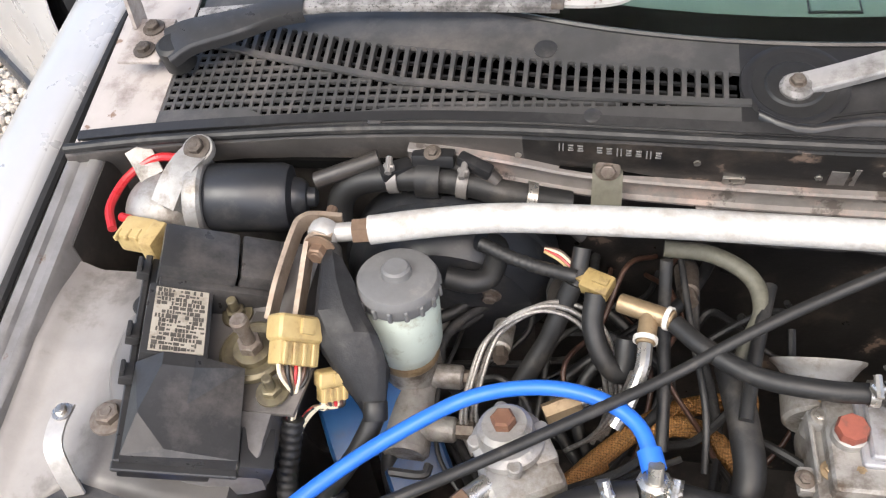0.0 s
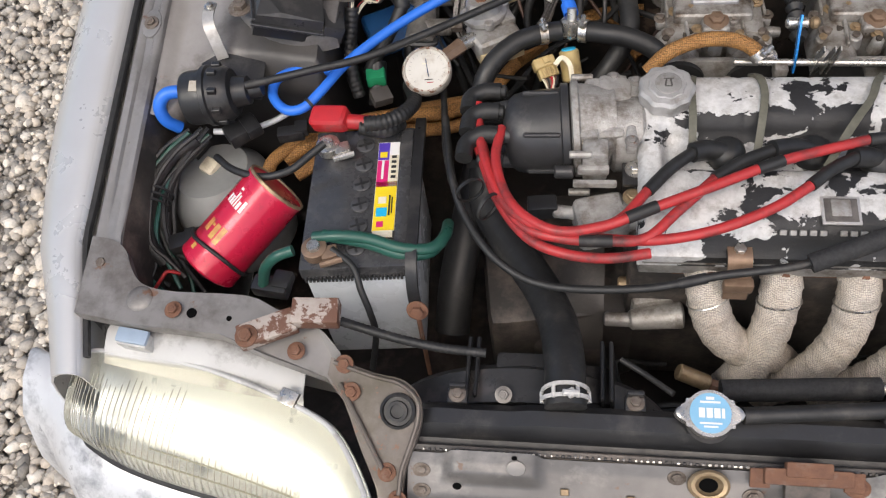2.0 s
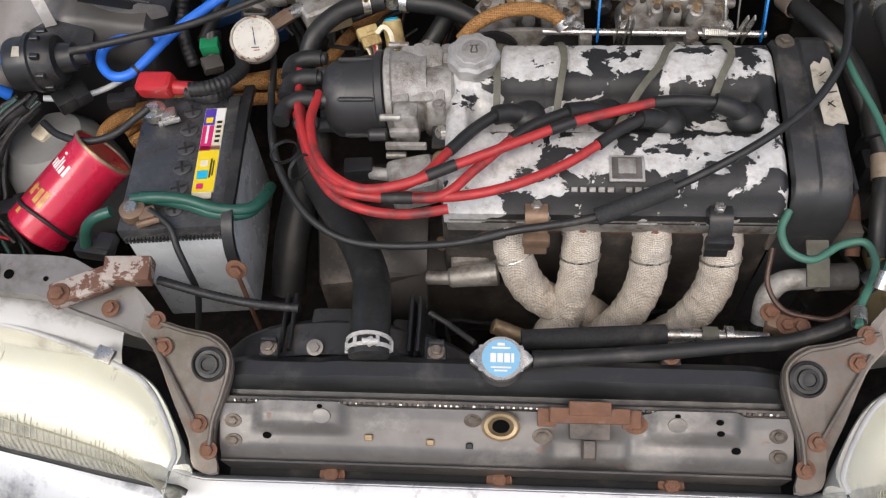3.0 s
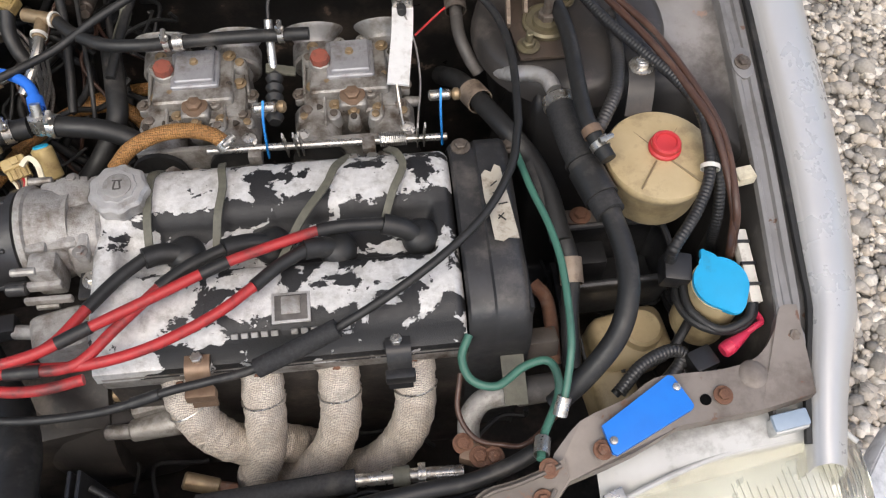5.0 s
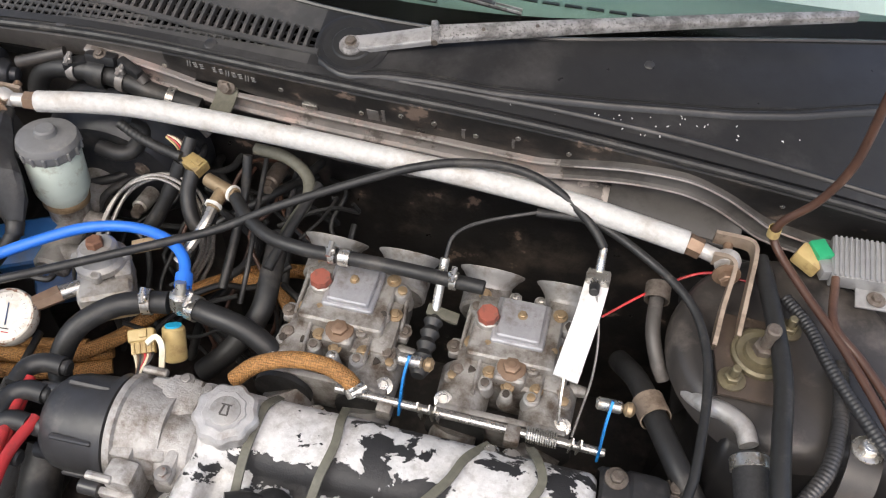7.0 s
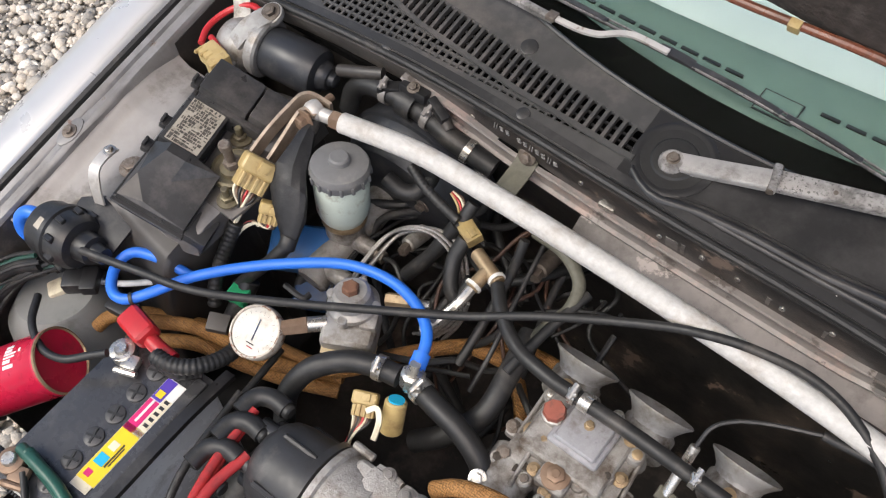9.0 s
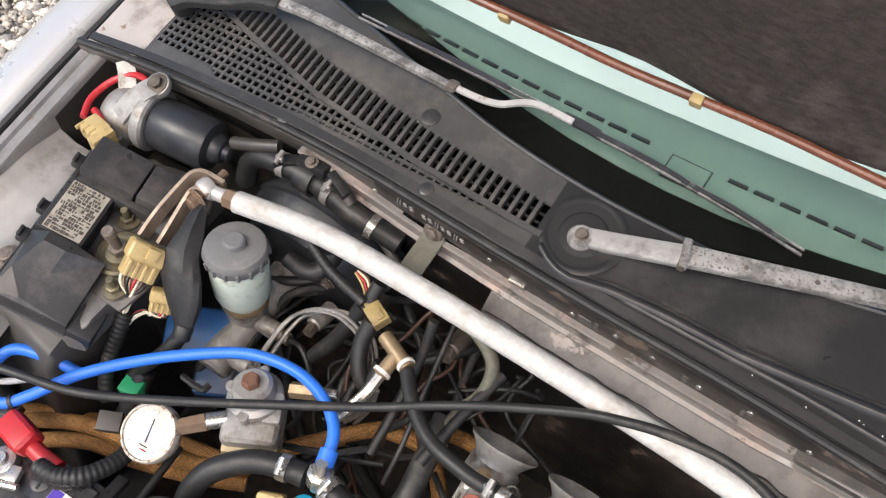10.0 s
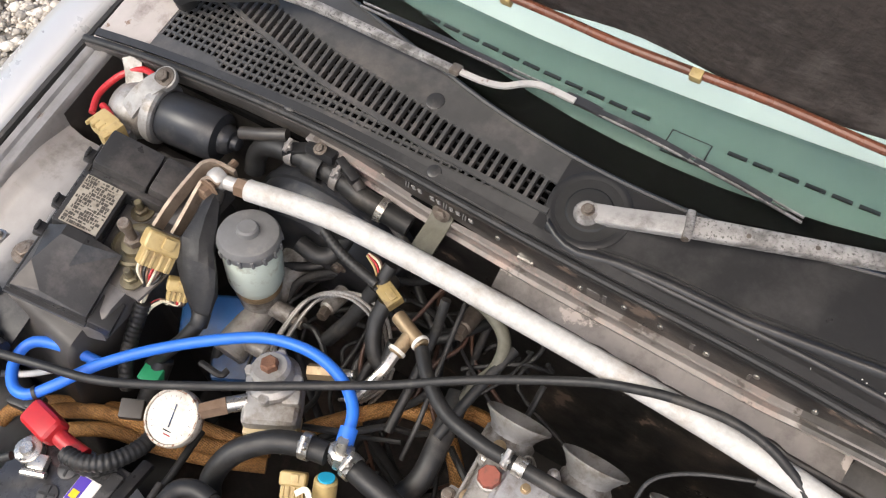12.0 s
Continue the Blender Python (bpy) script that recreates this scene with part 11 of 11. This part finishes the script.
# ---- straps on the valve cover ----
for a, b, c in (((-0.004, 0.462, 0.712), (-0.010, 0.420, 0.734), (-0.010, 0.345, 0.705)), ((0.064, 0.466, 0.712), (0.070, 0.415, 0.735), (0.060, 0.345, 0.705)), ((0.212, 0.464, 0.712), (0.182, 0.405, 0.737), (0.130, 0.325, 0.716)), ((0.252, 0.470, 0.712), (0.268, 0.425, 0.735), (0.240, 0.360, 0.710))):
    t = thing("rubber_strap", b, "olive grey rubber strap over the valve cover", "strap", "rubber straps")
    mid = tuple((p + q) / 2 for p, q in zip(b, c))
    bm = B()
    strip(bm, [a, (a[0] * 0.4 + b[0] * 0.6, a[1] * 0.5 + b[1] * 0.5, 0.733), b, (mid[0], mid[1], mid[2] + 0.010), c], 0.0085, 0.003, (0, -0.1, 1), 6)
    part("band", bm, "olive", t)

# ---- cable brackets at the front of the head ----
for x, z in ((0.038, 0.676), (0.246, 0.676)):
    t = thing("cable_bracket", (x, 0.225, z), "dark steel bracket bolted to the valve cover edge", "bracket", "cable brackets")
    bm = B()
    strip(bm, [(x, 0.242, z + 0.003), (x, 0.228, z + 0.002), (x, 0.218, z - 0.010), (x, 0.212, z - 0.030), (x, 0.208, z - 0.048)], 0.026, 0.004, (0, -0.5, 1), 4)
    part("strip", bm, "copper" if x < 0.1 else "black_plastic", t)
    bm = B()
    box(bm, (x, 0.209, z - 0.022), (0.032, 0.012, 0.016), (0, 0, 0), 0.003)
    part("clip", bm, "copper" if x < 0.1 else "black_plastic", t)
alt = thing("engine_mount", (0.37, 0.22, 0.57), "rusty engine bracket with a strap beside the belt cover", "engine bracket")
bm = B()
tube(bm, [(0.318, 0.170, 0.535), (0.320, 0.190, 0.560), (0.336, 0.205, 0.574), (0.365, 0.208, 0.578), (0.420, 0.212, 0.580)], 0.013, 16, 6)
part("bent_pipe", bm, "rough_cast", alt, "bent dull grey pipe")
bm = B()
lathe(bm, [(0.0145, -0.024), (0.0165, -0.022), (0.0165, 0.022), (0.0145, 0.024)], (0.398, 0.2105, 0.5793), (1, 0.06, 0.03), 20)
part("pipe_collar", bm, "tower", alt)
bm = B()
box(bm, (0.372, 0.256, 0.602), (0.112, 0.024, 0.030), (-12, 0, 2), 0.004)
part("cross_bracket", bm, "stainplate", alt, "rust-stained cross bracket")
bm = B()
strip(bm, [(0.372, 0.280, 0.612), (0.372, 0.262, 0.622), (0.372, 0.235, 0.612), (0.372, 0.212, 0.602), (0.372, 0.190, 0.590)], 0.026, 0.004, (0, -0.3, 1), 4)
part("strap", bm, "olive", alt)
bm = B()
hexbolt(bm, (0.372, 0.250, 0.622), (0, 0, 1), 0.007)
part("bolt", bm, "zinc", alt)
sw = thing("pipe_union", (0.32, 0.135, 0.6), "rusty union block behind the radiator", "pipe union")
bm = B()
box(bm, (0.322, 0.134, 0.596), (0.040, 0.022, 0.020), (0, 0, -20), 0.004)
part("block", bm, "copper", sw)
for x, y in ((0.306, 0.146), (0.322, 0.130), (0.337, 0.128)):
    bm = B()
    hexbolt(bm, (x, y, 0.606), (0, -0.2, 1), 0.007)
    part("bolt", bm, "rust", sw)

# ---- wipers ----
wa = thing("wiper", (-0.044, 0.853, 0.86), "flaking silver wiper arm on its spindle", "wiper", "wipers")


def channel(bm, pts, w0, w1, thick, per=5):
    """A tapering pressed arm with rolled edges and a shallow hollow along its top."""
    path = spline(pts, per)
    rows = []
    for i, q in enumerate(path):
        t = (path[min(i + 1, len(path) - 1)] - path[max(i - 1, 0)]).normalized()
        s_ = t.cross(Vector((0, -0.2, 1))).normalized()
        u = s_.cross(t)
        w = (w0 + (w1 - w0) * i / (len(path) - 1)) / 2
        rows.append([q + s_ * (a * w) + u * (b * thick) for a, b in ((-0.96, -1.0), (-1.0, -0.2), (-0.9, 0.0), (-0.6, 0.06), (0, 0.10), (0.6, 0.06), (0.9, 0.0), (1.0, -0.2), (0.96, -1.0))])
    return shell(bm, rows, (0, 0, -0.0012))


bm = B()
lathe(bm, [(0.0135, -0.006), (0.014, 0.006), (0.014, 0.010), (0.011, 0.014)], (-0.044, 0.851, 0.850), (0, -0.2, 1), 24)
part("spindle_cap", bm, "wiper", wa)
bm = B()
hexbolt(bm, (-0.044, 0.850, 0.8625), (0, -0.2, 1), 0.006)
part("nut", bm, "bolt", wa)
part("arm_head", channel(B(), [(-0.052, 0.8485, 0.8615), (-0.02, 0.856, 0.866), (0.02, 0.866, 0.873), (0.050, 0.873, 0.879)], 0.020, 0.022, 0.008), "wiper_head", wa)
bm = B()
box(bm, (0.051, 0.874, 0.8785), (0.008, 0.031, 0.013), (0, 0, 16), 0.002)
part("hinge_clip", bm, "wiper", wa)
bm = B()
cyl(bm, (0.054, 0.858, 0.875), (0.048, 0.890, 0.880), 0.004, 0.004, 10)
part("hinge_pin", bm, "bolt", wa)
part("arm_channel", channel(B(), [(0.053, 0.8745, 0.880), (0.15, 0.903, 0.886), (0.224, 0.925, 0.890), (0.40, 0.968, 0.904), (0.52, 0.995, 0.914)], 0.022, 0.010, 0.008), "wiper", wa)
for x, y in ((0.105, 0.8885), (0.165, 0.907)):
    bm = B()
    lathe(bm, [(0.003, 0), (0.0022, 0.0014)], (x, y, 0.8865 - (0.165 - x) * 0.06), (0, -0.2, 1), 10)
    part("rivet", bm, "bolt", wa)
wb = thing("wiper", (-0.35, 0.93, 0.89), "flaking silver wiper arm with its blade on the screen", "wiper", "wipers")
part("arm_channel", channel(B(), [(-0.60, 0.925, 0.882), (-0.50, 0.928, 0.888), (-0.441, 0.930, 0.890), (-0.336, 0.927, 0.891), (-0.245, 0.925, 0.890)], 0.014, 0.009, 0.006), "wiper", wb)
bm = B()
strip(bm, [(-0.252, 0.925, 0.890), (-0.215, 0.926, 0.889), (-0.191, 0.932, 0.889), (-0.174, 0.945, 0.890), (-0.155, 0.953, 0.890), (-0.115, 0.952, 0.890)], 0.0068, 0.0035, (0, -0.2, 1), 6)
part("arm_rod", bm, "wiper_pale", wb, "pale worn wiper rod with a kink")
bm = B()
box(bm, (-0.247, 0.9252, 0.8905), (0.012, 0.013, 0.006), (0, 0, 0), 0.0015)
part("rod_collar", bm, "bolt", wb)
part("arm_head", channel(B(), [(-0.622, 0.884, 0.874), (-0.600, 0.892, 0.882), (-0.560, 0.904, 0.886), (-0.520, 0.921, 0.889), (-0.49, 0.926, 0.890)], 0.046, 0.020, 0.012), "grey_plastic", wb, "dusty dark cover of the arm root")
bm = B()
lathe(bm, [(0.016, -0.02), (0.016, 0.006), (0.012, 0.009)], (-0.616, 0.884, 0.868), (0, -0.2, 1), 20)
part("spindle_cap", bm, "rubber", wb)
BLADE = [(-0.40, 0.963), (-0.256, 0.9605), (-0.129, 0.957), (-0.022, 0.951), (0.07, 0.942), (0.142, 0.932)]
bm = B()
strip(bm, [(x, y, 0.882) for x, y in BLADE], 0.0028, 0.004, (0, -0.2, 1), 6)
bl_ = part("blade_rubber", bm, "rubber", wb)
for side in (-1, 1):
    bm = B()
    strip(bm, [(x, y + side * 0.0034, 0.8855) for x, y in BLADE], 0.0014, 0.003, (0, -0.2, 1), 6)
    part("spring_rail", bm, "wiper", bl_, "thin worn steel rail")
for x0, x1, w in ((-0.36, -0.20, 0.0055), (-0.085, 0.015, 0.0055), (0.028, 0.105, 0.0045), (-0.128, -0.085, 0.010)):
    bm = B()
    strip(bm, [(x, interp(x, BLADE), 0.8865 + 0.0012 * math.sin(math.pi * (x - x0) / (x1 - x0))) for x in lin(x0, x1, 4)], w, 0.004, (0, -0.2, 1), 3)
    part("blade_bow", bm, "grey_plastic", wb, "dark jointed bow of the wiper blade")
for x in (-0.36, -0.20, -0.085, 0.015, 0.028, 0.105):
    bm = B()
    box(bm, (x, interp(x, BLADE), 0.885), (0.008, 0.0075, 0.005), (0, 0, -5), 0.0012)
    part("claw", bm, "grey_plastic", wb)
hc = thing("hood_hose", (0.0, 0.94, 1.03), "brown washer hose clipped along the open bonnet", "hose")
hp = [on_bonnet(x, d, 0.022) for x, d in ((-0.55, -0.002), (-0.3, 0.004), (-0.18, 0.004), (-0.08, -0.004), (0.0, 0.000), (0.08, 0.004), (0.2, -0.004), (0.4, 0.006), (0.55, 0.05))]
bm = B()
tube(bm, hp, 0.0045, 10, 7)
part("tube", bm, "hood_brown", hc)
for x in (-0.20, 0.0, 0.25):
    bm = B()
    box(bm, on_bonnet(x, 0.0, 0.024), (0.012, 0.010, 0.014), (28, 0, 0), 0.002)
    part("hose_clip", bm, "connector", hc)

# ---- bonnet prop, hinges, right-hand clips ----
prop = thing("bonnet_prop", (0.66, 0.75, 0.76), "thin steel bonnet prop rod in a rubber holder", "prop rod")
bm = B()
tube(bm, [(0.655, 0.716, 0.760), (0.648, 0.708, 0.756), (0.641, 0.715, 0.758), (0.645, 0.733, 0.766), (0.652, 0.748, 0.778), (0.664, 0.756, 0.815), (0.685, 0.765, 0.88), (0.715, 0.77, 1.02), (0.725, 0.765, 1.14), (0.72, 0.72, 1.42)], 0.0035, 8, 6)
part("rod", bm, "zinc", prop)
bm = B()
cyl(bm, (0.6445, 0.731, 0.765), (0.654, 0.750, 0.786), 0.0085, 0.0075, 14, 0.002)
part("rubber_grip", bm, "rubber", prop)
bm = B()
cyl(bm, (0.700, 0.772, 0.93), (0.722, 0.768, 1.08), 0.009, 0.009, 14, 0.002)
part("upper_grip", bm, "rubber", prop)
for s in (-1, 1):
    bm = B()
    box(bm, (s * 0.655, 0.905, 0.862), (0.045, 0.060, 0.004), (10, 0, 0), 0.001)
    strip(bm, [(s * 0.672, 0.930, 0.865), (s * 0.674, 0.940, 0.92), (s * 0.672, 0.955, 0.99)], 0.024, 0.004, (1, 0, 0), 4)
    hinge = part("hinge", bm, "stained" if s < 0 else "bay", bonnet, "dusty folded steel hinge bracket")
    for y in (0.89, 0.92):
        bm = B()
        hexbolt(bm, (s * 0.652, y, 0.864 + (y - 0.9) * 0.17), (0, -0.15, 1), 0.007)
        part("bolt", bm, "bolt", hinge)
wclip = thing("hose_clip", (0.63, 0.39, 0.72), "cream plastic clip joining the brown hoses", "hose clip")
bm = B()
box(bm, (0.652, 0.386, 0.718), (0.022, 0.018, 0.014), (0, 0, 10), 0.002)
box(bm, (0.640, 0.380, 0.716), (0.012, 0.010, 0.010), (0, 0, 10), 0.002)
part("clip_body", bm, "cream", wclip)
rel = thing("relay", (0.57, 0.30, 0.66), "black relay beside the washer filler", "relay")
bm = B()
box(bm, (0.562, 0.300, 0.668), (0.032, 0.034, 0.030), (10, 5, -10), 0.005)
part("relay_body", bm, "black_plastic", rel)
pw = thing("red_wire", (0.62, 0.22, 0.63), "pink-red insulated connector by the washer filler", "wire")
bm = B()
cyl(bm, (0.594, 0.203, 0.652), (0.606, 0.209, 0.654), 0.0085, 0.0088, 14, 0.002)
cyl(bm, (0.604, 0.208, 0.654), (0.626, 0.221, 0.656), 0.0085, 0.0042, 14, 0.001)
part("connector_boot", bm, "pinkred", pw)
bm = B()
tube(bm, [(0.622, 0.219, 0.656), (0.636, 0.227, 0.657), (0.646, 0.234, 0.654), (0.644, 0.250, 0.650)], 0.0036, 8, 4)
part("lead", bm, "pinkred", pw)
bm = B()
box(bm, (0.575, 0.202, 0.632), (0.030, 0.026, 0.024), (0, 0, 20), 0.004)
part("plug", bm, "black_plastic", pw)
for (x, y, z), sz, a in (((-0.645, 0.28, 0.60), (0.03, 0.024, 0.02), 20), ((-0.600, 0.252, 0.585), (0.034, 0.026, 0.022), -15), ((-0.575, 0.415, 0.665), (0.04, 0.03, 0.02), 40), ((-0.51, 0.42, 0.655), (0.036, 0.018, 0.016), 10), ((-0.50, 0.205, 0.625), (0.045, 0.022, 0.02), -8)):
    t = thing("black_plug", (x, y, z), "black wiring plug in the corner of the bay", "wiring plug", "black plugs")
    bm = B()
    box(bm, (x, y, z), sz, (0, 0, a), 0.004)
    box(bm, (x + 0.014, y + 0.006, z + 0.004), (sz[0] * 0.5, sz[1] * 1.1, sz[2] * 0.8), (0, 0, a), 0.003)
    part("plug_body", bm, "black_plastic", t)
rng = random.Random(77)
for x0, x1, y0, y1, z0, z1, count in ((-0.36, -0.02, 0.56, 0.77, 0.60, 0.675, 16), (0.44, 0.62, 0.20, 0.44, 0.47, 0.56, 9), (-0.13, 0.40, 0.13, 0.23, 0.40, 0.50, 8)):
    for k in range(count):
        a = Vector((rng.uniform(x0, x1), rng.uniform(y0, y1), rng.uniform(z0, z1)))
        turn = rng.uniform(0, 2 * math.pi)
        pts = [a]
        for step in range(4):
            turn += rng.uniform(-0.8, 0.8)
            q = pts[-1] + Vector((math.cos(turn), math.sin(turn), 0)) * rng.uniform(0.035, 0.065)
            pts.append(Vector((min(max(q.x, x0), x1), min(max(q.y, y0), y1), min(max(q.z + rng.uniform(-0.02, 0.02), z0), z1))))
        hose("wire", "thin dark wire deep in the bay", "wire", [tuple(p) for p in pts], rng.choice((0.0022, 0.003, 0.004)), "conduit" if k % 6 == 0 else "rubber", group="wires", seg=7)
rw = hose("wire", "thin red wire in the corner loom", "wire", [(-0.672, 0.215, 0.585), (-0.662, 0.225, 0.595), (-0.654, 0.238, 0.598), (-0.640, 0.240, 0.590)], 0.0025, "red", group="wires")
